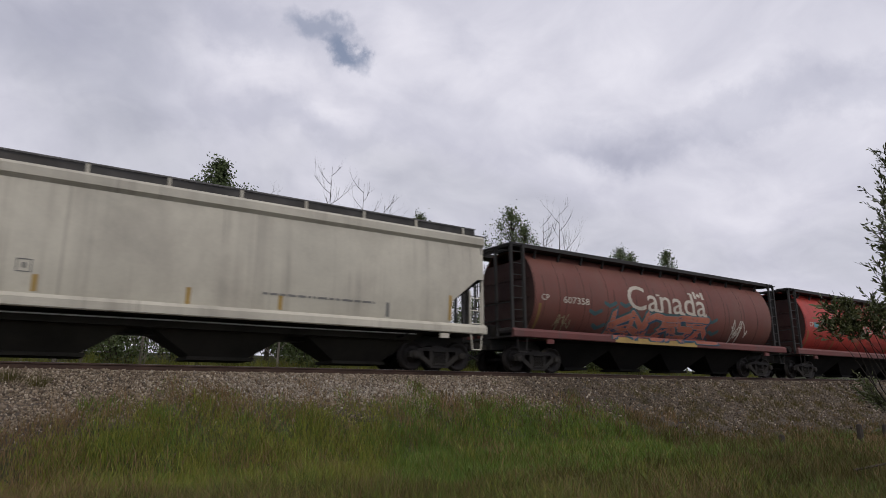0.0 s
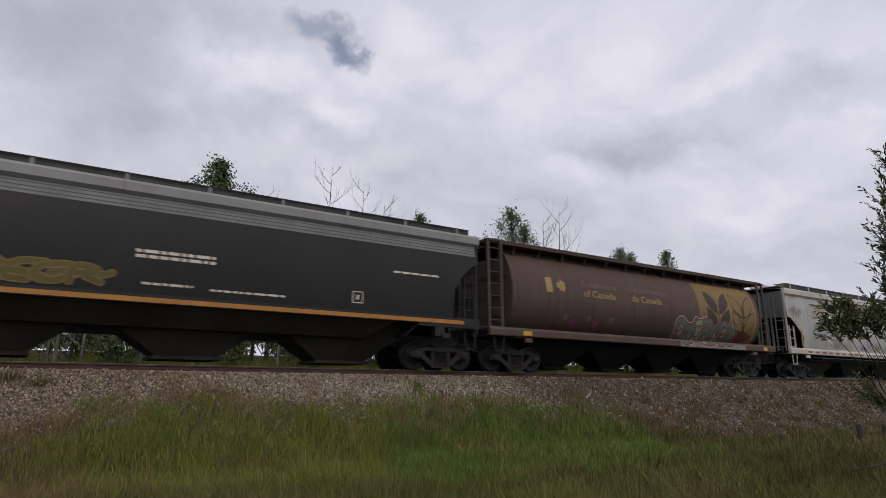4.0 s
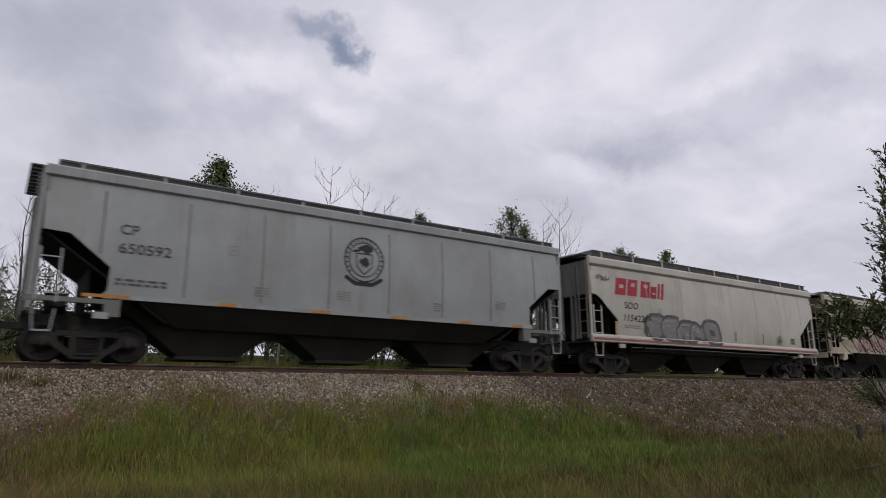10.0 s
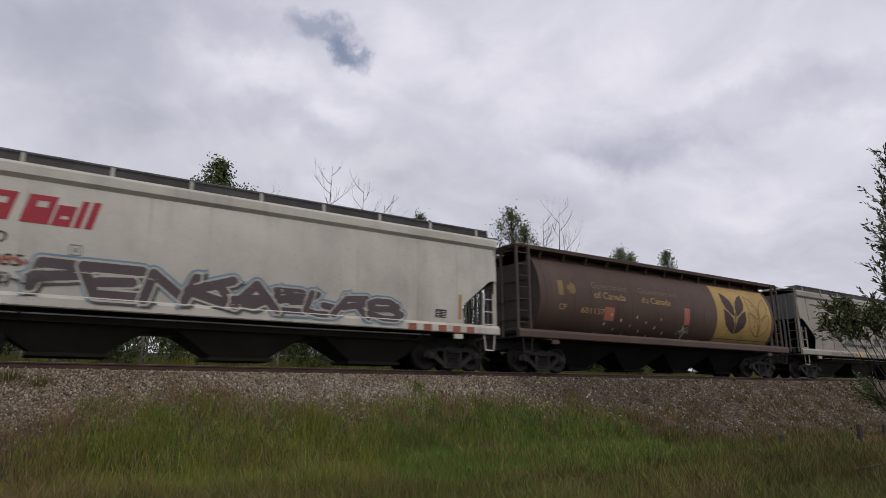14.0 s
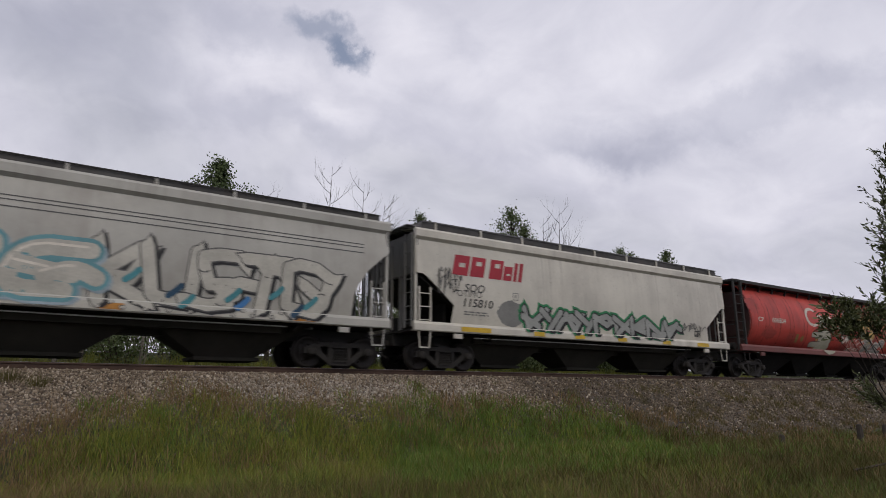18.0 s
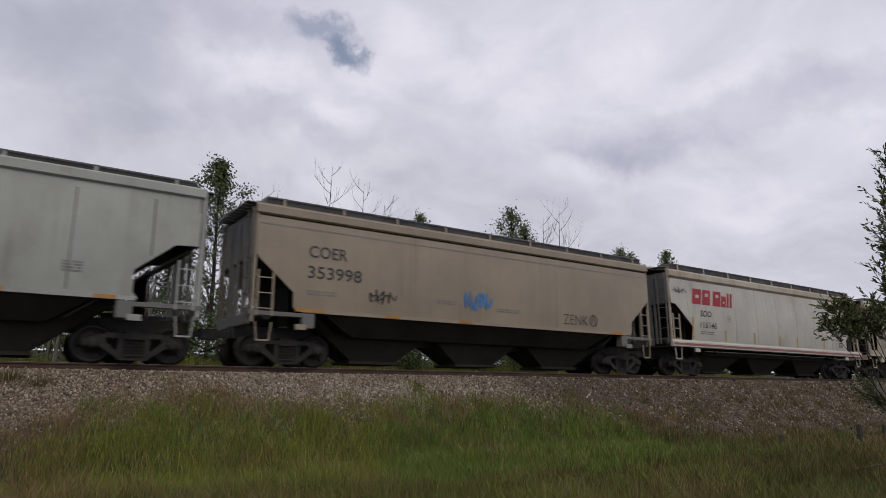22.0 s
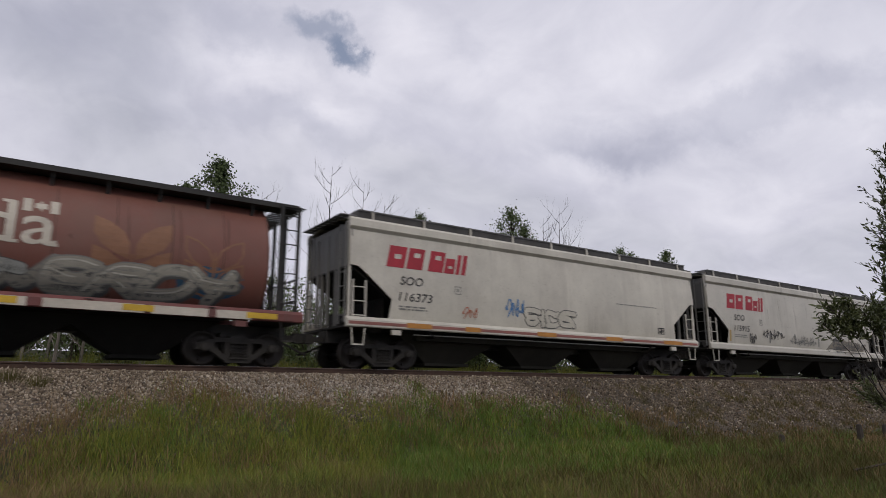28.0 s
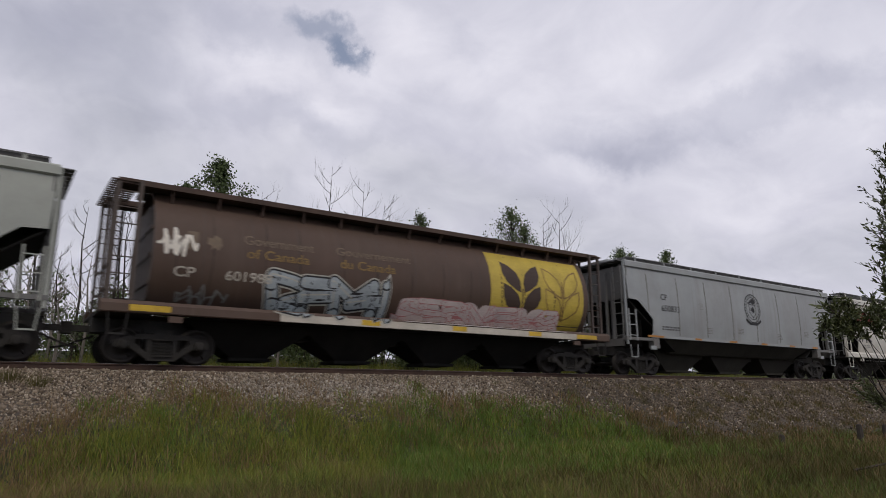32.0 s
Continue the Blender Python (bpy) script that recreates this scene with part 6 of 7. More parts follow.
    side_bars(11, ((0.4, 1.69, 0.49), (3.88, 1.75, 0.5), (7.1, 2.0, 0.8)))
    sill_paint(11, [(4.7 + q * 0.55, 5.0 + q * 0.55) for q in range(5)], "fadedred")
    # brown cylinder
    flag_mark(12, -6.5, -5.5, 3.05, 0.55, "dimochre")
    bilingual(12, -4.7, "palewheat", "faint")
    text(12, "CP", -6.48, -6.08, 2.35, 0.22, "palewheat")
    text(12, "601137", -5.34, -4.05, 2.3, 0.22, "palewheat")
    patch(12, -4.05, -3.5, 2.0, 2.5, "salmon")
    patch(12, 0.85, 1.22, 2.1, 2.8, "salmon")
    for q in range(14):
        x, z = -4.3 + q * 0.3, 1.45 + 0.7 * ((q * 7) % 5) / 4
        blot(12, x, x + 0.1, z, z + 0.16, "offwhite" if q % 3 else "palewheat", "paint_splash", 0.006, 0.4, q)
    tag(12, 0.6, 1.2, 1.5, 2.1, "offwhite", 2, 0.03, 3)
    wheat_panel(12, "ochre", "brown", "dimochre")
    # dusty hopper with scrawls
    text(13, "SOO", -4.81, -4.05, 2.68, 0.28)
    text(13, "124072", -4.96, -3.69, 2.21, 0.29)
    code_box(13, -3.35, 2.48)
    for q in range(5):
        tag(13, -3.4 + q * 1.12, -2.45 + q * 1.12, 2.02, 2.36, "black", 4, 0.04, q + 1)
    for words, x0, x1, z, h in (("Conspiracy", -3.09, -1.69, 1.79, 0.26), ("Music", -1.6, -0.75, 1.8, 0.24), ("Guru", -0.66, 0.07, 1.79, 0.24), ("Proofs", 2.4, 3.5, 2.33, 0.28),
                                ("Earth", 3.64, 4.8, 2.36, 0.27), ("is Not a", 4.86, 5.85, 2.25, 0.25), ("Ball", 5.95, 6.6, 2.27, 0.27)):
        text(13, words, x0, x1, z, h, "black", "graffiti_letters", 0.022)
    for words, x0, x1 in (("Proofs", -5.1, -4.3), ("The Earth is", -4.1, -2.25), ("NOT A SPINNING Ball", -1.2, 0.9)):
        text(13, words, x0, x1, 1.3, 0.14, "dkgrey", "graffiti_letters", 0.0, 0.045)
    tag(13, -3.7, -3.15, 1.62, 1.92, "black", 3, 0.035, 9)
    patch(13, 0.1, 0.96, 1.82, 2.08, "dkgrey", "data_plate", 0.006)
    tag(13, 1.1, 2.0, 1.7, 2.0, "black", 4, 0.035, 21)
    blot(13, -3.3, -2.2, 1.7, 2.1, "sage", "overspray", 0.005)
    blot(13, 2.2, 6.4, 1.42, 2.15, "grey", "overspray", 0.005, 0.3)
    text(13, "MILK", 2.8, 5.6, 1.755, 0.68, "pink", "graffiti_letters", 0.02, 0.0135)
    tag(13, 5.6, 7.4, 1.5, 2.4, "dkgrey", 7, 0.04, 3)
    blot(13, 6.2, 6.55, 1.45, 2.0, "teal", "overspray", 0.006)
    reflectors(13, ((6.44, 7.41), (-2.2, -1.33), (2.51, 3.19)))
    # grey hopper with bubble letters
    for z in (3.36, 3.52, 3.62):
        patch(14, -8.1, 8.1, z - 0.014, z + 0.014, "dkgrey", "seam", 0.005)
    for q, (x, z, c) in enumerate(((1.9, 2.05, "teal"), (2.9, 1.75, "navy"), (3.2, 1.5, "teal"), (4.35, 1.75, "teal"), (4.6, 1.55, "blue"), (5.5, 1.9, "teal"), (6.5, 1.7, "teal"), (6.1, 1.45, "navy"))):
        line(14, [(x - 0.16, z - 0.1), (x + 0.02, z + 0.04), (x + 0.12, z + 0.16)], 0.15, c, 0.0262 + 0.0005 * q, "graffiti_blob")
    for q in range(22):
        x, z = 1.2 + 0.26 * q, 1.27 + 0.12 * (q % 2)
        disc(14, x, z, 0.07, 0.06, "dkgrey", 0.0095 + 0.0001 * q, "sprayed_ring", 10)
        disc(14, x, z, 0.045, 0.038, "palepiece", 0.0125 + 0.0001 * q, "sprayed_ring", 10)
    patch(14, -6.9, 6.9, 1.2, 1.37, "palepiece", "sill_paint", 0.002)
    patch(14, -5.4, -4.5, 2.65, 3.05, "grey")
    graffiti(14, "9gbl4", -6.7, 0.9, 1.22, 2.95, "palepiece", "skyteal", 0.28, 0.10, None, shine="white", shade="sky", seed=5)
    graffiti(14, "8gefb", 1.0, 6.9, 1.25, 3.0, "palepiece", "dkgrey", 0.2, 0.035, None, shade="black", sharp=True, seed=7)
    text(14, "SNW", -5.3, -4.57, 2.87, 0.26, "black", off=0.03)
    text(14, "850695", -5.45, -3.97, 2.3, 0.29, "black", off=0.03)
    reflectors(14, ((-6.7, -6.2), (-3.3, -2.69), (1.2, 1.76), (6.0, 6.6)), "orange")
    # white hopper, green piece
    tag(15, -7.2, -6.2, 2.3, 3.3, "dkgrey", 5, 0.03, 4)
    blot(15, -4.7, -3.4, 1.44, 2.4, "grey", "overspray", 0.006, 0.15, 2)
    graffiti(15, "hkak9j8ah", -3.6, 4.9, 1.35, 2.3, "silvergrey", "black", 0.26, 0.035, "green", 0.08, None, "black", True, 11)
    for word, x, z in (("A", -7.05, 3.15), ("FUN", -6.75, 2.95), ("OTIMO", -6.35, 2.45)):
        text(15, word, x, x + 0.2 * len(word), z, 0.2, "dkgrey", "graffiti_letters", -0.01)
    tag(15, 5.2, 6.9, 1.8, 2.2, "dkgrey", 5, 0.035, 4)
    reflectors(15, ((-6.2, -5.0), (-3.1, -2.6), (-1.1, -0.6), (1.2, 1.7), (3.9, 4.4), (6.2, 7.0)))
    # red cylinder with the wheat emblem
    text(16, "CP", -6.7, -6.25, 2.7, 0.22, "offwhite")
    text(16, "606804", -5.5, -4.28, 2.72, 0.24, "offwhite")
    country(16, -2.28, 2.97, 3.1, 1.0, "offwhite", "offwhite")
    wheat(16, 3.55, 5.25, 1.9, 3.75, "ochre")
    wheat(16, 5.7, 7.35, 1.8, 3.6, "dimochre", None, True)
    flakes(16, -2.28, 2.97, 2.6, 3.5, 40, "barered", 0.035, 2)
    streaks(16, (-7.4, -6.7, -5.75, -4.75, -3.85, -3.5, -2.5, -1.3, -0.1, 0.9, 1.1, 2.15, 3.2, 4.4, 5.4, 6.6), "sootred", 3, w=0.07)
    blot(16, -7.6, -6.3, 2.9, 3.8, "duskred", "soot_patch", 0.0042, 0.5, 4)
    blot(16, -6.4, -5.0, 1.7, 2.5, "duskred", "soot_patch", 0.0042, 0.5, 8)
    blot(16, -4.1, -2.9, 1.6, 2.3, "duskred", "soot_patch", 0.0042, 0.5, 9)
    disc(16, -0.35, 2.0, 0.68, 0.56, "dkgrey", 0.006, "painted_fist")
    disc(16, -0.35, 2.0, 0.64, 0.52, "palefist", 0.0075, "painted_fist")
    for z in (2.2, 1.72):
        line(16, [(-1.62, z), (-0.7, z + 0.04)], 0.29, "dkgrey", 0.0085, "painted_finger")
        line(16, [(-1.62, z), (-0.6, z + 0.04)], 0.23, "palefist", 0.0105, "painted_finger")
    blot(16, -1.05, 0.4, 1.2, 2.0, "palefist", "painted_cuff", 0.012, 0.12, 2)
    side_bars(16, ((-1.15, 1.8, 0.5),), "ochre")
    tag(16, 1.4, 2.2, 1.85, 2.35, "white", 4, 0.05, 3)
    graffiti(16, "84d", 2.4, 3.95, 1.4, 2.2, "redtone", "white", 0.26, 0.035, None, seed=5)
    graffiti(16, "e702", 4.0, 6.4, 1.3, 2.3, "grey", "white", 0.33, 0.03, None, seed=7)
    flag_mark(16, -3.2, -2.3, 1.95, 0.4, "dimochre")
    # mint ribbed hoppers
    ribbed_marks(17, "UCRY", "5403", -5.95)
    ribbed_marks(25, "UCRY", "5421", -6.2)
    # sand hopper
    text(18, "COER", -6.36, -5.17, 3.2, 0.35)
    text(18, "353998", -6.38, -4.69, 2.61, 0.36)
    small_print(18, -6.39, -5.5, 2.03, 0.17, 2, "grey")
    tag(18, -4.5, -3.5, 1.85, 2.3, "black", 5, 0.03, 3)
    text(18, "ZENK", 3.5, 4.75, 1.9, 0.36, "lettering", "graffiti_letters", -0.012)
    line(18, [(5.05 + 0.2 * math.cos(a), 1.92 + 0.2 * math.sin(a)) for a in np.linspace(0, math.tau, 19)], 0.04, "lettering", 0.012, "sprayed_ring")
    line(18, [(4.92, 1.76), (5.05, 2.12), (5.18, 1.76)], 0.035, "lettering", 0.0135, "sprayed_mark")
    tag(18, -1.0, 0.2, 1.9, 2.55, "blue", 6, 0.06, 6)
    small_print(18, 0.4, 1.4, 2.0, 0.16, 2, "grey", 4)
    small_print(18, -2.0, -1.3, 2.1, 0.16, 2, "grey", 4)
    patch(18, -7.8, 8.4, 3.82, 3.86, "grey", "seam", 0.006)
    reflectors(18, ((-6.7, -5.82), (-3.87, -3.38), (-1.16, -0.62), (6.0, 6.65)), "orange")
    # white hopper with rust at the roof
    tag(19, -7.8, -6.9, 3.4, 3.7, "dkgrey", 4, 0.03, 5)
    blot(19, 5.9, 8.0, 3.7, 4.06, "rustrun", "rust_stain", 0.0042, 0.5, 2)
    side_bars(19, ((-6.58, 2.0, 0.95), (-4.2, 1.76, 0.47), (-1.9, 1.76, 0.5), (0.3, 1.74, 0.49), (1.9, 1.72, 0.46), (4.56, 1.76, 0.49)), "ochre")
    # tan hopper, black and white piece
    graffiti(20, "8j2h", -4.0, 0.25, 1.47, 2.85, "black", "olivegrey", 0.27, 0.035, "palepiece", 0.055, "dkgrey", seed=3)
    graffiti(20, "ek1g", 0.4, 3.7, 1.47, 2.75, "dkgrey", "black", 0.28, 0.035, "olivegrey", 0.04, "grey", seed=9)
    tag(20, -5.05, -4.1, 1.9, 2.6, "black", 4, 0.045, 2)
    tag(20, -6.05, -5.55, 1.7, 2.1, "dkgrey", 3, 0.03, 3)
    tag(20, 3.9, 4.8, 1.95, 2.3, "black", 4, 0.035, 5)
    tag(20, 5.15, 6.2, 1.7, 2.45, "black", 5, 0.04, 6)
    # chocolate cylinder
    flag_mark(21, -6.56, -5.47, 3.18, 0.62, "wheat")
    bilingual(21, -4.94, "offwhite", "offwhite")
    text(21, "CP", -6.47, -6.04, 2.35, 0.22, "offwhite")
    text(21, "60898", -5.3, -4.08, 2.36, 0.24, "offwhite")
    tag(21, -6.1, -2.2, 1.6, 2.2, "grey", 12, 0.03, 4)
    tag(21, 1.0, 2.6, 1.9, 2.4, "dkgrey", 4, 0.04, 4)
    wheat_panel(21, "wheat", "brown", "dimochre")
    blot(21, 3.4, 7.0, 1.48, 1.8, "brown", "overspray", 0.02, 0.5)
    reflectors(21, ((-7.2, -6.5), (-4.35, -3.5), (-1.96, -1.2), (1.84, 2.65), (6.8, 7.6)))
    # rust-red cylinder
    text(22, "CP", -7.0, -6.6, 2.6, 0.22, "offwhite")
    text(22, "607401", -5.65, -4.36, 2.62, 0.22, "offwhite")
    country(22, -2.15, 3.02, 3.05, 1.0, "offwhite", "offwhite")
    wheat(22, 3.75, 5.5, 1.7, 3.45, "dullwheat")
    wheat(22, 5.85, 7.3, 1.7, 3.2, "dullwheat", None, True)
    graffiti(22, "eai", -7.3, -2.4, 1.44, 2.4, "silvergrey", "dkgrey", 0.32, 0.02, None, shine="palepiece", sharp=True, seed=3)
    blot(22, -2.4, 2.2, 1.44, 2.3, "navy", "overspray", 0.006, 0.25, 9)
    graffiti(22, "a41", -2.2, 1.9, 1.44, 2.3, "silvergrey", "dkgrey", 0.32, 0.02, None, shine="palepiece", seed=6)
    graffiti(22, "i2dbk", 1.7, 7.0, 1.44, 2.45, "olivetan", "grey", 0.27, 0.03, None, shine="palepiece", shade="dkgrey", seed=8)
    blot(22, 5.6, 7.5, 1.6, 2.5, "navy", "overspray", 0.006, 0.25, 3)
    sill_paint(22, ((-7.6, -5.0), (-4.8, -2.4), (-2.1, 2.2), (2.5, 4.6), (4.75, 6.1), (6.3, 7.2)), "offwhite")
    reflectors(22, ((-4.23, -3.79), (-0.76, -0.26), (1.92, 2.43), (4.53, 5.22), (7.48, 8.3)))
    streaks(22, (-7.1, -5.6, -4.2, -3.0, -1.8, -0.5, 0.8, 2.0, 3.3, 4.5, 5.7, 6.9), "sootrust", 5, z0=2.3)
    for car in (7, 19, 24):
        streaks(car, [-5.6 + 1.21 * q + 0.12 * math.sin(2.0 * q + car) for q in range(10)], "sootgrey", car, z0=2.2, z1=3.9, w=0.035)
    streaks(19, [5.0 + 0.1 * q + 0.04 * math.sin(7.0 * q) for q in range(29)], "rustrun", 2, z0=3.2, z1=4.06, w=0.028, drop=0.06)
    streaks(19, [0.4 + 0.14 * q + 0.05 * math.sin(5.0 * q) for q in range(14)], "rustrun", 4, z0=3.45, z1=4.06, w=0.022, drop=0.06)
    for car in (4, 12, 21, 26):
        streaks(car, [-7.0 + 1.18 * q + 0.2 * math.sin(3.0 * q + car) for q in range(12)], "brown", car)
    # clean white hopper
    tag(23, -1.9, -1.0, 1.8, 2.5, "blue", 4, 0.04, 3)
    graffiti(23, "e734", -1.0, 1.3, 1.5, 2.25, "bodywhite", "dkgrey", 0.26, 0.03, None, seed=6)
    tag(23, -3.7, -3.0, 1.65, 2.05, "salmon", 3, 0.03, 3)
    small_print(23, 3.68, 6.1, 2.66, 0.06, 1, "grey")
    reflectors(23, ((-5.8, -4.9), (-3.6, -3.0), (-0.5, 0.4), (3.0, 3.9), (6.4, 7.6)), "orange")
    # white hopper with tags
    tag(24, -4.9, -4.3, 1.5, 2.0, "black", 4, 0.035, 3)
    tag(24, -3.9, -1.8, 1.75, 2.25, "black", 7, 0.035, 5)
    tag(24, -1.6, 1.4, 1.6, 1.9, "grey", 8, 0.025, 6)
    blot(24, 2.35, 6.5, 1.2, 2.12, "olivegrey", "overspray", 0.0055, 0.45, 5)
    blot(24, 2.6, 4.4, 1.3, 2.2, "dkgrey", "overspray", 0.0065, 0.6, 11)
    graffiti(24, "0194i", 2.5, 6.4, 1.35, 1.98, "olivegrey", "dkgrey", 0.2, 0.03, None, sharp=True, seed=4)
    tag(24, 2.6, 6.2, 1.42, 2.0, "dkgrey", 11, 0.03, 12)
    tag(24, -1.3, 1.2, 1.5, 2.1, "grey", 9, 0.022, 14)
    side_bars(24, ((-6.4, 1.81, 0.5),), "ochre")
    side_bars(24, ((-3.15, 1.81, 0.45), (-0.87, 1.88, 0.47), (1.44, 1.81, 0.46)), "grey")
    for i in (9, 19, 23):
        sill_stripe(i)
    # dark brown cylinder with two pieces
    tag(26, -7.3, -6.4, 2.6, 3.4, "white", 4, 0.075, 4)
    text(26, "CP", -6.87, -6.35, 2.28, 0.26, "offwhite")
    text(26, "601988", -5.59, -4.34, 2.29, 0.26, "offwhite")
    bilingual(26, -5.15, "dimochre", "faint")
    flag_mark(26, -6.6, -5.6, 3.1, 0.5, "faint")
    tag(26, -6.8, -5.4, 1.45, 2.0, "grey", 5, 0.04, 3)
    wheat_panel(26, "wheat", "brown", "dimochre")
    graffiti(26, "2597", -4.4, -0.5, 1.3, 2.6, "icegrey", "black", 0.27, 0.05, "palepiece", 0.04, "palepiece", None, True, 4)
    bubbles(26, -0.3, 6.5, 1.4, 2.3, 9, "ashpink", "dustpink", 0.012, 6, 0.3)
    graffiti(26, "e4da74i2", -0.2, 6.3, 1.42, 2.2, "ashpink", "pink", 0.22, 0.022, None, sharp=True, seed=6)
    sill_paint(26, ((-4.3, 6.9),), "offwhite")
    reflectors(26, ((-7.8, -6.86), (-1.63, -1.03), (1.58, 2.14), (4.8, 5.38), (7.12, 8.16)))
    # last hopper
    word_bars(28, -6.55, -3.55, 3.38, 0.68)
    lot(28, "SOO", "116")


marks()
# ---- plants, stones and small things ----
def quick_mesh(name, verts, tris, mat):
    """A mesh from arrays of vertices and triangles."""
    me = bpy.data.meshes.new(name)
    me.vertices.add(len(verts))
    me.vertices.foreach_set("co", np.asarray(verts, dtype=np.float32).ravel())
    tris = np.asarray(tris, dtype=np.int32)
    me.loops.add(tris.size)
    me.loops.foreach_set("vertex_index", tris.ravel())
    me.polygons.add(len(tris))
    me.polygons.foreach_set("loop_start", np.arange(0, tris.size, 3, dtype=np.int32))
    me.update(calc_edges=True)
    me.materials.append(mat)
    return me


def slope_z(x, y):
    return np.array([ground_z(a, b) for a, b in zip(x, y)])


def blades(name, label, x, y, height, width, mat, rng):
    """Grass as many thin bent blades."""
    n = len(x)
    z = slope_z(x, y)
    a = rng.uniform(0, math.tau, n)
    lean = rng.uniform(0.05, 0.85, n) * height
    la = rng.uniform(0, math.tau, n)
    wx, wy = np.cos(a) * width / 2, np.sin(a) * width / 2
    lx, ly = np.cos(la) * lean, np.sin(la) * lean
    P = np.empty((n, 5, 3))
    for q, (s, t, hh) in enumerate(((-1, 0, -0.03), (1, 0, -0.03), (-0.7, 0.35, 0.55), (0.7, 0.35, 0.55), (0, 1, 1))):
        P[:, q, 0] = x + s * wx + t * lx
        P[:, q, 1] = y + s * wy + t * ly
        P[:, q, 2] = z + hh * height * np.where(hh == 1, 0.95, 1)
    T = np.array([(0, 1, 3), (0, 3, 2), (2, 3, 4)])
    tris = (np.arange(n)[:, None, None] * 5 + T[None]).reshape(-1, 3)
    tagged(new(name, quick_mesh(name, P.reshape(-1, 3), tris, mat)), label, "grass", kind="stuff")


def top_edge(x):
    """Height up to which the bank is overgrown."""
    return np.array([bank_top(a) for a in np.atleast_1d(x)])


def meadow():
    """Tufts of bent blades all over the bank and the flat; each tuft is of one kind of grass."""
    rng = np.random.default_rng(4)
    n = 33000
    az = np.radians(rng.uniform(-3, 74, n))
    r = 6.6 * (52 / 6.6) ** rng.uniform(0, 1, n)
    x, y = EYE.x + r * np.sin(az), EYE.y + r * np.cos(az)
    ok = y < -2.4
    x, y, r = x[ok], y[ok], r[ok]
    z = slope_z(x, y)
    wob = np.array([noise.noise((a * 0.55, b * 0.9, 3.0)) + 1.0 * noise.noise((a * 1.9, b * 1.9, 6.0)) for a, b in zip(x, y)])
    depth = top_edge(x) - z + wob * 0.36
    keep = rng.uniform(0, 1, len(x)) < np.clip(depth / 0.22 + 0.4, 0, 1) * (depth > -0.26)
    x, y, r, depth = x[keep], y[keep], r[keep], depth[keep]
    n = len(x)
    lump = np.array([noise.noise((a * 0.9, b * 0.9, 9.0)) for a, b in zip(x, y)])
    hue = np.array([noise.noise((a * 0.35 + 5, b * 0.5, 1.0)) for a, b in zip(x, y)])
    tall = np.clip((0.15 + 0.07 * np.clip(depth, 0, 1) + 0.20 * lump) * rng.uniform(0.6, 1.5, n), 0.06, 0.5)
    u = rng.uniform(0, 1, n)
    dry = u < np.clip(0.06 + 0.85 * np.exp(-np.clip(depth, 0, 9) / 0.2) + 0.28 * np.clip(hue, 0, 1) + 0.6 * np.clip((2.2 - x) / 2.2, 0, 1) * (y > -9), 0, 0.94)
    v = rng.uniform(0, 1, n)
    lush = ~dry & (((np.abs(x - 12.2 - 0.6 * (y + 5)) < 4.4) & (y > -9.5) & (v < 0.8)) | (v < 0.2))
    olive = ~dry & ~lush & (((y < -8.6) & (rng.uniform(0, 1, n) < 0.7)) | (x > 14 + 0.8 * (y + 8)))
    kinds = ((~dry & ~lush & ~olive, "grass", "rank green grass on the embankment", "grass"), (dry, "dry_grass", "reddish dry grass at the edge of the ballast", "dry_grass"),
             (lush, "lush_grass", "lush bright green grass in the ditch", "lush_grass"), (olive, "meadow_grass", "olive meadow grass with seed heads", "olive_grass"))
    for m, name, label, mat in kinds:
        q = np.repeat(np.nonzero(m)[0], 27)
        k = len(q)
        spread = np.clip(0.05 * r[q] ** 0.5, 0.1, 0.5)
        dx, dy = rng.normal(0, 1, k) * spread, rng.normal(0, 1, k) * spread
        away = np.exp(-(dx ** 2 + dy ** 2) / (2 * (1.3 * spread) ** 2))
        h = tall[q] * (0.35 + 0.75 * away) * rng.uniform(0.55, 1.35, k)
        if mat == "dry_grass":
            h *= 1.15
        w = (0.005 + 0.008 * rng.uniform(0, 1, k)) * np.clip(r[q] / 11, 0.75, 3.2) * (0.95 if mat == "dry_grass" else 1.0)
        bx, by = x[q] + dx, y[q] + dy
        ok = by < -2.3
        blades(name, label, bx[ok], by[ok], h[ok], w[ok], M[mat], rng)


M["lush_grass"] = surface("lush_grass", (0.10, 0.17, 0.016), 0.65, 0.0, 0.4, 1.5, 12, 0.0, island=0.6, tone=[(0.035, 0.068, 0.007), (0.08, 0.135, 0.014), (0.14, 0.195, 0.028)])
M["olive_grass"] = surface("olive_grass", (0.11, 0.095, 0.02), 0.8, 0.0, 0.35, 1.5, 12, 0.0, island=0.6, tone=[(0.022, 0.024, 0.005), (0.052, 0.052, 0.011), (0.09, 0.07, 0.02), (0.04, 0.046, 0.008), (0.062, 0.043, 0.015)])
meadow()


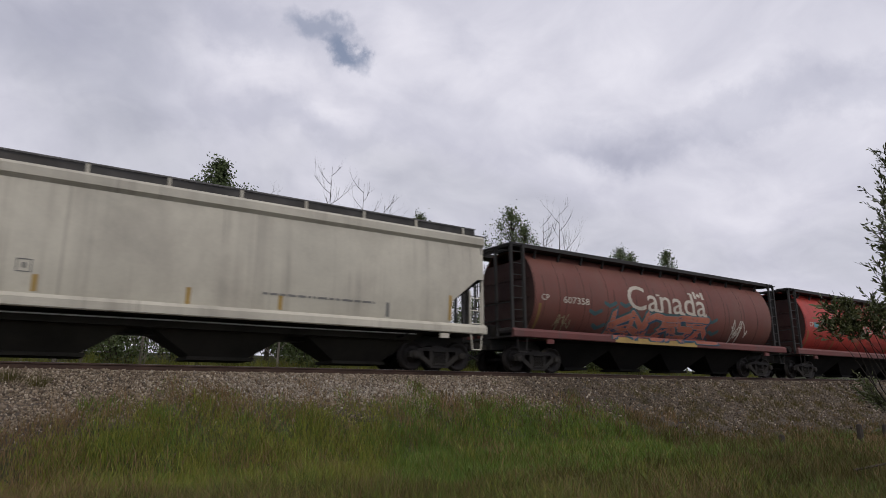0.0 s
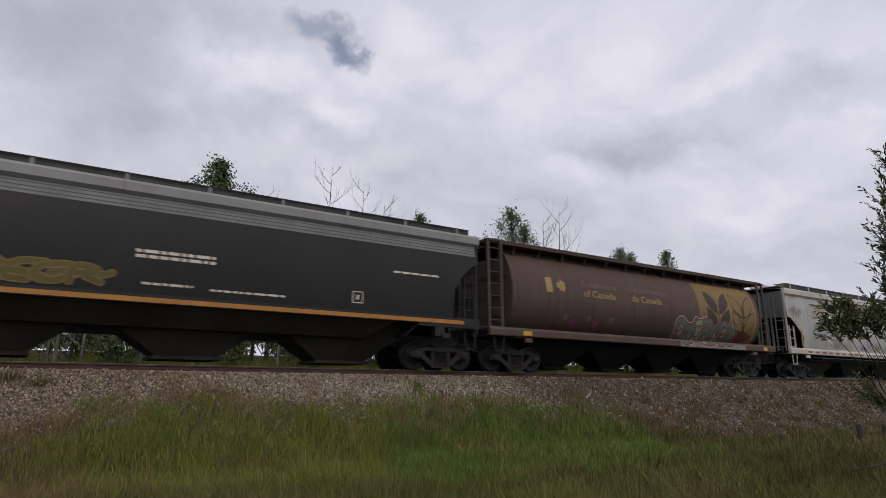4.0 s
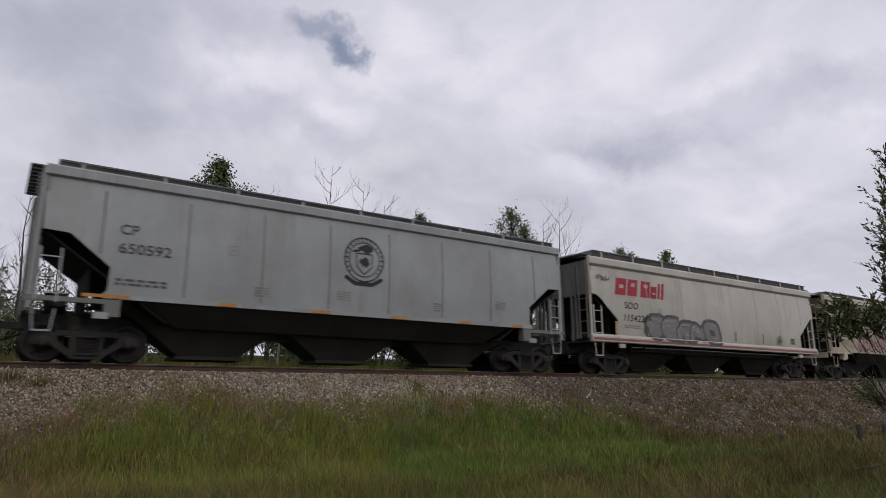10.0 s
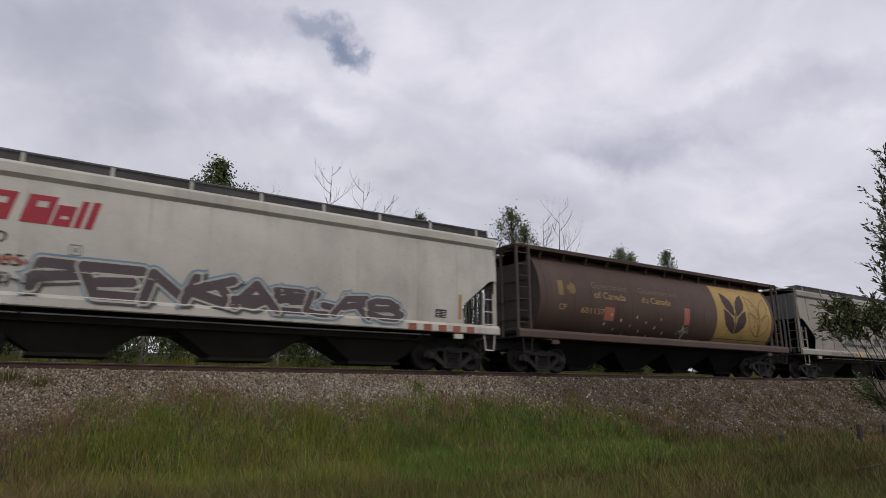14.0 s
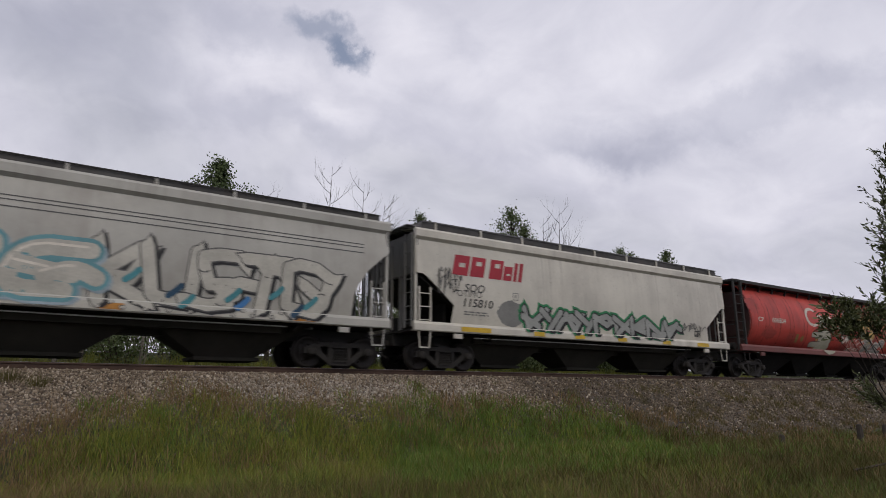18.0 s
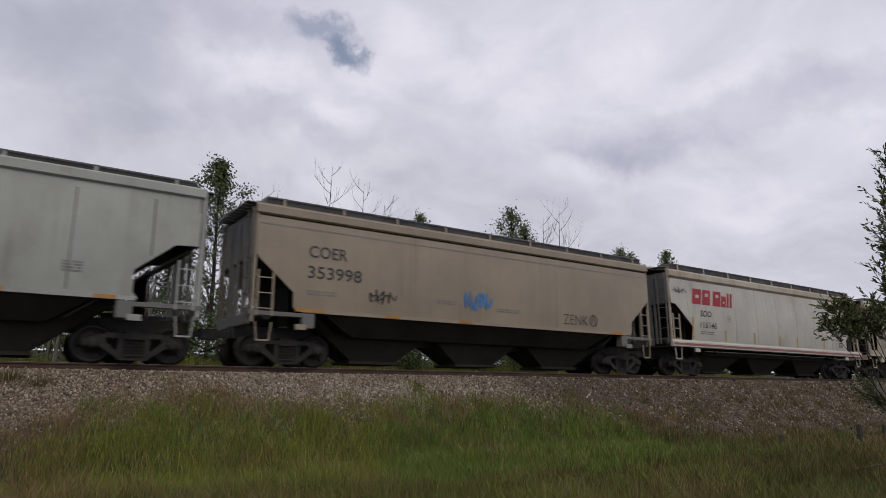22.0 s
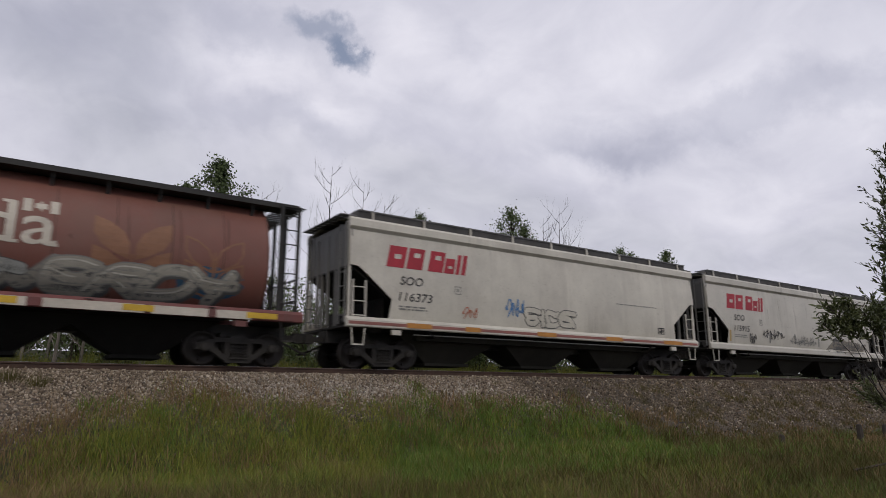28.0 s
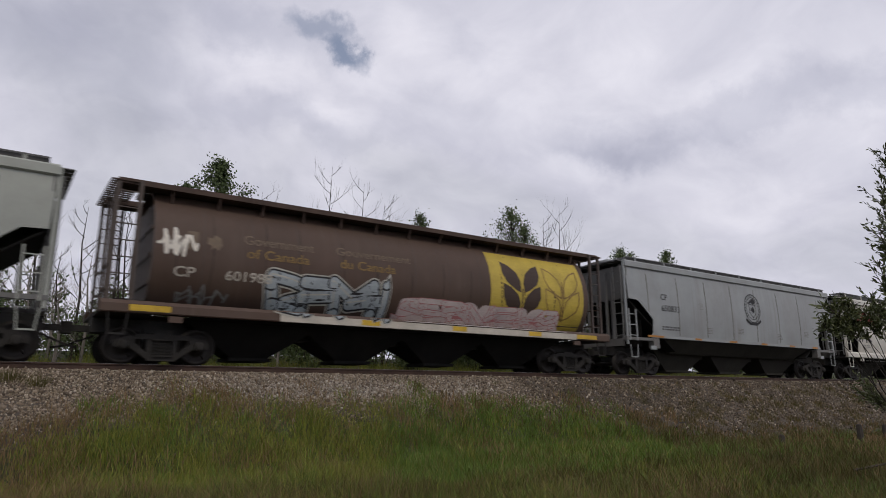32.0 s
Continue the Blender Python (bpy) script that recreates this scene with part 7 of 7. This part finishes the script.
def ballast():
    rng = np.random.default_rng(8)
    parts_ = []
    # a paler, freshly tipped band along the shoulder
    fresh = lambda x, y: np.exp(-((y + 2.95) / 0.45) ** 2) * np.clip((x - 2.5) / 2.0, 0, 1) * np.clip((15 - x) / 5, 0, 1)
    for n, x0, x1, s0, s1 in ((105000, -2.0, 14.0, 0.008, 0.025), (33000, 14.0, 34.0, 0.013, 0.034), (9000, 34.0, 80.0, 0.03, 0.06)):
        x = rng.uniform(x0, x1, n)
        y = -5.7 + 4.72 * rng.uniform(0, 1, n) ** 0.8
        parts_.append((x, y, rng.uniform(s0, s1, n) * (1 + 0.6 * (rng.uniform(0, 1, n) > 0.92) + 1.0 * (rng.uniform(0, 1, n) > 0.985) * (y < -2.2))))
    x, y, s = (np.concatenate([p[q] for p in parts_]) for q in range(3))
    z = slope_z(x, y)
    fray = np.array([noise.noise((a * 0.8, b * 0.8, 2.0)) for a, b in zip(x, y)])
    ok = (z > top_edge(x) - 0.1 + 0.22 * fray - rng.exponential(0.13, len(x))) & (z < -0.1)
    x, y, s, z = x[ok], y[ok], s[ok], z[ok]
    n = len(x)
    octa = np.array([(1, 0, 0), (-1, 0, 0), (0, 1, 0), (0, -1, 0), (0, 0, 1), (0, 0, -1)], float)
    V = (octa[None] * rng.uniform(0.85, 1.6, (n, 6, 1)) + rng.normal(0, 0.3, (n, 6, 3))) * s[:, None, None]
    a = rng.uniform(0, math.tau, n)
    b = rng.uniform(-0.9, 0.9, n)
    ca, sa, cb, sb = np.cos(a)[:, None], np.sin(a)[:, None], np.cos(b)[:, None], np.sin(b)[:, None]
    X, Y, Z = V[..., 0], V[..., 1], V[..., 2]
    Y, Z = Y * cb - Z * sb, Y * sb + Z * cb
    X, Y = X * ca - Y * sa, X * sa + Y * ca
    P = np.stack([X + x[:, None], Y + y[:, None], Z + (z + s * 0.35)[:, None]], -1)
    T = np.array([(0, 2, 4), (2, 1, 4), (1, 3, 4), (3, 0, 4), (2, 0, 5), (1, 2, 5), (3, 1, 5), (0, 3, 5)])
    pale = rng.uniform(0, 1, n) < 0.5 * fresh(x, y)
    old = ~pale & (rng.uniform(0, 1, n) < 0.75 * np.clip((x - 10.5) / 5 + 0.7 * fray[ok], 0, 1))
    for pick, name, label, mat in ((old, "old_ballast", "dark brown weathered ballast stones on the embankment", "old_stone"), (~pale & ~old, "ballast_stones", "grey-brown crushed ballast stones on the embankment", "stone"), (pale, "fresh_ballast", "pale fresh ballast stones along the shoulder", "pale_stone")):
        m = int(pick.sum())
        T2 = (np.arange(m)[:, None, None] * 6 + T[None]).reshape(-1, 3)
        tagged(new(name, quick_mesh(name, P[pick].reshape(-1, 3), T2, M[mat])), label, "gravel", kind="stuff")


ballast()


def slope_weeds():
    """Sparse low weeds and dead stems among the stones of the slope."""
    rng = np.random.default_rng(21)
    n = 2600
    x, y = rng.uniform(9, 36, n), rng.uniform(-5.6, -2.5, n)
    patch_ = np.array([noise.noise((a * 0.9, b * 1.2, 12.0)) + 0.8 * noise.noise((a * 2.6, b * 2.6, 4.0)) for a, b in zip(x, y)])
    ok = patch_ > 0.12 + 0.35 * np.clip((y + 4.6) / 2.0, 0, 1) - 0.15 * np.clip((x - 14) / 10, 0, 1)
    x, y = x[ok], y[ok]
    q = np.repeat(np.arange(len(x)), 14)
    k = len(q)
    bx, by = x[q] + rng.normal(0, 0.09, k), y[q] + rng.normal(0, 0.07, k)
    half = rng.uniform(0, 1, k) < 0.8
    h = rng.uniform(0.05, 0.22, k)
    w = 0.008 + 0.012 * rng.uniform(0, 1, k)
    blades("slope_weeds", "low olive weeds among the ballast of the slope", bx[half], by[half], h[half], w[half], M["olive_grass"], rng)
    blades("dead_stems", "dead brown stems among the ballast of the slope", bx[~half], by[~half], h[~half], w[~half], M["dry_grass"], rng)


slope_weeds()


def leaf_mesh(name, centres, size, rng, mat, long=1.0, droop=None):
    """Many small leaves, each two triangles folded on the midrib."""
    n = len(centres)
    d = rng.normal(size=(n, 3))
    if droop is not None:
        d = droop + 0.55 * d
    d /= np.linalg.norm(d, axis=1)[:, None]
    e = np.cross(d, rng.normal(size=(n, 3)))
    e /= np.linalg.norm(e, axis=1)[:, None] + 1e-9
    s = size * rng.uniform(0.6, 1.25, n)
    C = np.asarray(centres)
    l = d * (s * long)[:, None]
    w = e * (s * 0.5)[:, None]
    up = np.cross(d, e) * (s * 0.12)[:, None]
    P = np.stack([C - l / 2, C + w + up, C + l / 2, C - w + up], 1)
    tris = (np.arange(n)[:, None, None] * 4 + np.array([(0, 1, 2), (0, 2, 3)])[None]).reshape(-1, 3)
    return quick_mesh(name, P.reshape(-1, 3), tris, mat)


def limbs(b, p, d, length, rad, depth, rnd, tips, spread=0.6, up=0.12, nodes=3):
    """A limb that bends, tapers and forks."""
    pts, rs = [p], [rad]
    q, v = Vector(p), Vector(d).normalized()
    for k in range(nodes):
        v = (v + Vector((rnd.uniform(-1, 1), rnd.uniform(-1, 1), rnd.uniform(-0.5, 1))) * 0.16 + Vector((0, 0, up))).normalized()
        q = q + v * length / nodes
        pts.append(q.copy())
        rs.append(rad * (1 - 0.55 * (k + 1) / nodes))
    b.tube(pts, rs, 5 if rad > 0.02 else 3, False)
    tips += pts[1:] if depth <= 1 else []
    if depth <= 0:
        return
    for k in range(rnd.randint(2, 4)):
        t = rnd.randint(1, nodes)
        w = (v + Vector((rnd.uniform(-1, 1), rnd.uniform(-1, 1), rnd.uniform(-0.4, 0.8))) * spread).normalized()
        limbs(b, pts[t], w, length * rnd.uniform(0.45, 0.75), rs[t] * 0.62, depth - 1, rnd, tips, spread, up, nodes)


def leafy_tree(x, y, top, crown, low, seed, label, leaves=2600):
    """A young tree: trunk, limbs that end in clumps, and many small leaves round each clump."""
    rnd, rng = random.Random(seed), np.random.default_rng(seed)
    z0 = ground_z(x, y)
    t = thing("tree", label, "tree", pose(x, y, z0), "trees behind the track")
    h = top - z0
    b, clumps = Build(), []
    b.tube([(0, 0, -0.1), (0.1, 0.05, h * 0.35), (0.02, -0.08, h * 0.7), (0.03, 0, h * 0.96)], [0.11, 0.085, 0.05, 0.012], 7)
    for k in range(84):
        f = 0.14 + 0.86 * ((k + rnd.random()) / 84) ** 0.4
        a = rnd.uniform(0, math.tau)
        wide = crown * min(1.0, (1 - f) * 5.5 + 0.03) * rnd.uniform(0.2, 1.1)
        c = Vector((wide * math.cos(a), wide * math.sin(a), h * f))
        s = Vector((0.03, 0, h * max(0.08, f - 0.10)))
        mid = s.lerp(c, 0.5) + Vector((rnd.uniform(-0.08, 0.08), rnd.uniform(-0.08, 0.08), 0.06))
        b.tube([s, mid, c], [0.022, 0.014, 0.004], 4, False)
        clumps.append((tuple(c), crown * rnd.uniform(0.07, 0.19)))
    part("trunk", b, M["bark"], t)
    n = int(leaves * 2.0)
    pick = rng.integers(0, len(clumps), n)
    C, R = np.array([c for c, _ in clumps])[pick], np.array([q for _, q in clumps])[pick]
    P = C + rng.normal(size=(n, 3)) * R[:, None]
    part("crown", leaf_mesh("crown", P, 0.085, rng, M["leaf"], 1.3), M["leaf"], t, "green leaves in loose clumps")


def bare_tree(x, y, top, seed, label, spread=0.5, mat="bark", group="bare trees behind the track", z_low=0.45):
    rnd = random.Random(seed)
    z0 = ground_z(x, y)
    t = thing("bare_tree", label, "tree", pose(x, y, z0), group)
    h = top - z0
    b, tips = Build(), []
    b.tube([(0, 0, -0.1), (0.08, 0.02, h * 0.4), (-0.05, 0.05, h * 0.75), (0.02, 0, h)], [0.06, 0.042, 0.022, 0.005], 6)
    for k in range(11):
        f = z_low + (0.95 - z_low) * k / 10
        a = rnd.uniform(0, math.tau)
        limbs(b, Vector((0, 0.03, h * f)), Vector((math.cos(a), math.sin(a), 0.55)), h * 0.2 * (1.15 - 0.65 * k / 10), 0.018, 2, rnd, tips, spread + 0.15, 0.16)
    part("trunk", b, M[mat], t)


def bush(x, y, h, w, seed, leaves, label, mat="leaf", size=0.075, name="bush", group="bushes behind the track"):
    rnd, rng = random.Random(seed), np.random.default_rng(seed)
    z0 = ground_z(x, y)
    t = thing(name, label, "bush", pose(x, y, z0), group)
    b, tips = Build(), []
    for k in range(9):
        a = rnd.uniform(0, math.tau)
        limbs(b, Vector((0.2 * math.cos(a), 0.2 * math.sin(a), -0.05)), Vector((math.cos(a) * w / h, math.sin(a) * w / h, 1.3)), h * rnd.uniform(0.5, 0.8), 0.024, 2, rnd, tips, 0.65, 0.1)
    part("branchwork", b, M["bark"], t)
    if leaves:
        tips = np.array([tuple(p) for p in tips])
        base = tips[rng.integers(0, len(tips), leaves)]
        low = 14
        nest = np.stack([rng.normal(0, w * 0.45, low), rng.normal(0, w * 0.45, low), rng.uniform(0.15, h * 0.55, low)], -1)
        skirt = nest[rng.integers(0, low, leaves)] + rng.normal(size=(leaves, 3)) * 0.24
        skirt[:, 2] = np.abs(skirt[:, 2])
        part("foliage", leaf_mesh("foliage", np.concatenate([base + rng.normal(size=(leaves, 3)) * 0.13, skirt]), size, rng, M[mat], 1.4), M[mat], t)


def far_side():
    leafy_tree(7.45, 10, 9.45, 1.35, 0.55, 11, "slim leafy aspen tree behind the railway track", 3600)
    leafy_tree(6.3, 11, 8.45, 0.9, 0.5, 31, "small leafy aspen tree behind the railway track", 1500)
    bare_tree(12.9, 10, 10.4, 12, "bare dead tree with fine upright twigs")
    bare_tree(14.9, 10.4, 9.95, 13, "bare dead tree with fine upright twigs")
    bare_tree(15.9, 10, 8.9, 14, "bare dead tree with a drooping branch", 0.8)
    bare_tree(9.6, 10.5, 8.6, 44, "thin bare sapling behind the railway track", 0.6)
    leafy_tree(18.1, 10, 8.65, 0.95, 0.6, 15, "small leafy treetop behind the railway track", 1400)
    leafy_tree(24.5, 10, 9.9, 1.5, 0.6, 16, "leafy aspen tree behind the railway track", 2000)
    leafy_tree(26.0, 10.6, 9.3, 1.0, 0.55, 17, "leafy aspen tree behind the railway track", 1600)
    bare_tree(27.1, 10, 9.9, 18, "bare dead tree beside a leafy aspen")
    bare_tree(28.5, 10, 10.8, 19, "bare dead tree with a bent top", 0.6)
    leafy_tree(34.0, 10, 8.7, 1.3, 0.6, 20, "leafy treetop behind the railway track", 1600)
    leafy_tree(35.6, 10.5, 8.7, 1.0, 0.6, 21, "leafy treetop behind the railway track", 1200)
    leafy_tree(39.0, 10, 9.2, 1.1, 0.65, 22, "leafy treetop behind the railway track", 1600)
    for x, y, top, seed in ((-0.6, 9.0, 6.0, 71), (0.9, 9.6, 7.0, 72), (2.4, 9.2, 6.4, 73), (4.0, 10.0, 6.8, 74)):
        bare_tree(x, y, top, seed, "leafless sapling in the thicket behind the track", 0.8, "bark", "bare saplings behind the track", 0.15)
    for q in range(9):
        bare_tree(-2.6 + 0.85 * q, 6.8 + 0.9 * math.sin(2.1 * q), 2.9 + 1.3 * math.sin(1.3 * q) ** 2, 600 + q, "leafless grey shrub behind the railway track", 0.9, "pale_bark", "bare shrubs behind the track", 0.1)
    rnd = random.Random(77)
    x = -4.0
    k = 0
    while x < 62:
        h = rnd.uniform(1.7, 3.4)
        y = rnd.uniform(6.2, 10.5)
        if k % 3 == 1:
            bare_tree(x, y, rnd.uniform(3.4, 5.4), 200 + k, "leafless grey shrub behind the railway track", 0.9, "pale_bark", "bare shrubs behind the track", 0.12)
        else:
            bush(x, y, h, rnd.uniform(0.9, 1.6), 100 + k, 1500 if x < 4.5 else 2300 if x < 30 else 1300, "green leafy bush behind the railway track")
        x += rnd.uniform(0.8, 1.6) if x < 34 else rnd.uniform(2.0, 3.4)
        k += 1
    for q in range(26):
        x, y = -3 + q * 1.75 + rnd.uniform(-0.5, 0.5), rnd.uniform(8.0, 13.0)
        bare_tree(x, y, rnd.uniform(4.8, 7.2), 400 + q, "leafless sapling in the thicket behind the track", 0.8, "bark", "bare saplings behind the track", 0.2)
        if q % 2 and x > 4:
            leafy_tree(x + 0.8, y + 0.5, rnd.uniform(4.2, 6.6), 0.75, 0.3, 500 + q, "young leafy aspen in the thicket behind the track", 260)
    for q in range(26):
        bush(-4 + q * 2.6, rnd.uniform(11, 16), rnd.uniform(2.2, 3.6), 1.6, 300 + q, 1500, "dense green bush behind the railway track", size=0.11)


far_side()


def willow(name, label, root, ends, seed, leaf=0.075, thick=0.05, low=0.66):
    """A willow by the camera: stems from one root to the given ends, with twigs and narrow leaves."""
    rng, rnd = np.random.default_rng(seed), random.Random(seed)
    t = thing(name, label, "tree" if thick > 0.03 else "bush", pose(*root))
    R = Vector(root)
    b = Build()
    cs, dr = [], []
    for e in ends:
        e = Vector(e) - R
        mid = e * 0.55 + Vector((rnd.uniform(-0.15, 0.15), rnd.uniform(-0.15, 0.15), 0.25))
        pts = [Vector((0, 0, 0)), mid * 0.5 + Vector((0, 0, 0.1)), mid, (mid + e) / 2 + Vector((0, 0, 0.06)), e]
        b.tube(pts, [thick, thick * 0.7, thick * 0.4, thick * 0.22, 0.003], 5)
        for k in range(30):
            f = rnd.uniform(low, 1.0)
            s = f * 4
            i = min(3, int(s))
            p = pts[i].lerp(pts[i + 1], s - i)
            d = ((pts[i + 1] - pts[i]).normalized() + Vector((rnd.uniform(-1, 1), rnd.uniform(-1, 1), rnd.uniform(-0.6, 0.8))) * 0.8).normalized()
            l = rnd.uniform(0.08, 0.26)
            tw = [p, p + d * l * 0.5 + Vector((0, 0, 0.01)), p + d * l]
            b.tube(tw, [0.004, 0.003, 0.0015], 3, False)
            for m in range(8):
                g = 0.2 + 0.8 * m / 7
                c = p + d * l * g
                v = (d + Vector((rnd.uniform(-1, 1), rnd.uniform(-1, 1), rnd.uniform(-1, 0.7))) * 0.7).normalized()
                cs.append(tuple(c + v * leaf * 0.5))
                dr.append(tuple(v))
    part("branchwork", b, M["bark"], t)
    part("foliage", leaf_mesh("foliage", cs, leaf / 2.9, rng, M["willow_leaf"], 3.1, np.array(dr) * 2.5), M["willow_leaf"], t, "narrow grey-green leaves")


def far_grass():
    """Tall grass and weeds behind the rails."""
    rng = np.random.default_rng(12)
    n = 40000
    x = rng.uniform(-4, 45, n)
    y = rng.uniform(3.2, 8.5, n)
    t = np.array([noise.noise((a * 0.8, b * 0.8, 5.0)) for a, b in zip(x, y)])
    h = np.clip(0.45 + 0.6 * t, 0.15, 1.1) * rng.uniform(0.5, 1.3, n)
    blades("tall_grass", "tall green grass and weeds behind the track", x, y, h, 0.008 + 0.008 * rng.uniform(0, 1, n), M["grass"], rng)


far_grass()


def near_side():
    willow("willow", "young willow tree with narrow dark leaves", (8.0, -15.95, ground_z(8.0, -15.95) - 0.05),
           [(7.22, -15.9, 1.62), (7.12, -15.9, 1.3), (6.94, -15.9, 1.0), (6.78, -15.9, 0.71), (6.66, -15.9, 0.42), (6.68, -15.9, 0.2), (6.9, -15.9, 0.55), (6.98, -15.9, 0.75)], 5, 0.06, 0.05)
    willow("willow_shrub", "low willow shrub with thin leafy shoots", (11.3, -14.6, ground_z(11.3, -14.6) - 0.05),
           [(8.24, -14.6, 0.06), (8.5, -14.6, 0.23), (8.94, -14.6, 0.32), (8.68, -14.6, 0.1), (9.37, -14.6, 0.24), (9.1, -14.6, 0.06), (9.65, -14.6, 0.12), (9.9, -14.6, 0.3),
            (9.6, -14.6, 0.45), (8.9, -14.6, 0.16)], 6, 0.075, 0.02, 0.84)
    willow("willow_shrub", "low willow shrub at the foot of the embankment", (10.75, -14.75, ground_z(10.75, -14.75) - 0.05),
           [(10.5, -13.95, -0.8), (10.55, -14.0, -0.66), (10.6, -14.1, -0.85)], 9, 0.06, 0.015)
    for q, (x, y, h) in enumerate(((20.3, -7.25, 0.42), (24.4, -7.7, 0.62), (27.5, -7.2, 0.5))):
        z = ground_z(x, y)
        b = Build().tube([(0, 0, -0.2), (0.01, 0, h * 0.5), (0.02, 0.01, h - 0.03), (0.025, 0.01, h)], [0.1, 0.095, 0.085, 0.05], 8)
        p = b.mesh("fence_post", M["post_wood"])
        o = new("fence_post", p)
        o.matrix_basis = pose(x, y, z, 2 * q, 3 - 2 * q, 40 * q)
        tagged(o, "short weathered wooden fence post in the grass", "post", "old fence posts")
    for x, y, l, a in ((17.6, -5.5, 1.1, 20), (12.9, -12.6, 1.6, -40)):
        b = Build().tube([(0, 0, 0), (l * 0.4, 0.05, 0.12), (l * 0.75, -0.04, 0.1), (l, 0.05, 0.22)], [0.025, 0.02, 0.014, 0.005], 5)
        b.tube([(l * 0.4, 0.05, 0.12), (l * 0.6, 0.2, 0.3)], [0.012, 0.004], 4)
        o = new("fallen_branch", b.mesh("fallen_branch", M["bark"]))
        o.matrix_basis = pose(x, y, ground_z(x, y) + (0.34 if l < 1.5 else 0.2), 0, 0, a)
        tagged(o, "thin bare branch lying in the grass", "branch")
    rng = np.random.default_rng(3)
    for q, (x, y, h) in enumerate(((0.35, -2.62, 0.28), (0.85, -2.8, 0.26), (15.5, -3.2, 0.3), (18.4, -3.7, 0.35), (21, -4.1, 0.5), (24, -3.8, 0.45), (19.2, -4.6, 0.4))):
        n = 120
        xx, yy = rng.normal(0, 0.10, n), rng.normal(0, 0.08, n)
        b = Build()
        for a, c in zip(xx, yy):
            e = Vector((a * 1.9, c * 1.9, h * rng.uniform(0.5, 1.1)))
            s = Vector((0.006, 0.004, 0))
            b.add([(a, c, -0.05), (a + 0.012, c + 0.006, -0.05), tuple(e)], [(0, 1, 2)])
        o = new("weed", b.mesh("weed", M["olive_grass"]))
        o.matrix_basis = pose(x, y, ground_z(x, y))
        tagged(o, "small weed tuft growing in the ballast", "weed", "weeds in the ballast")


near_side()
def motions():
    """The train rolls towards -x; its wheels turn while they pass the camera."""
    ts = [t for t, _ in ROLLED]
    ss = [s for _, s in ROLLED]
    for i, car in enumerate(CARS):
        c = centre(i)
        walk(car, [(t, pose(c - s, 0, 0)) for t, s in ROLLED])
    for ob, x, i in WHEELS:
        c = centre(i)
        t0 = float(np.interp(c - 42, ss, ts))
        t1 = float(np.interp(c + 12, ss, ts))
        rows = []
        n0, n1 = int(t0 * FPS), int(t1 * FPS)
        for q in range(n0, n1 + 1):
            s = float(np.interp(q / FPS, ts, ss))
            rows.append((q / FPS, pose(x, 0, 0.457) @ Matrix.Rotation(-(s % (math.tau * 0.457)) / 0.457, 4, "Y")))
        if rows[0][0] > 0:
            rows.insert(0, (0, rows[0][1]))
        if rows[-1][0] < 32:
            rows.append((32, rows[-1][1]))
        walk(ob, rows)


motions()
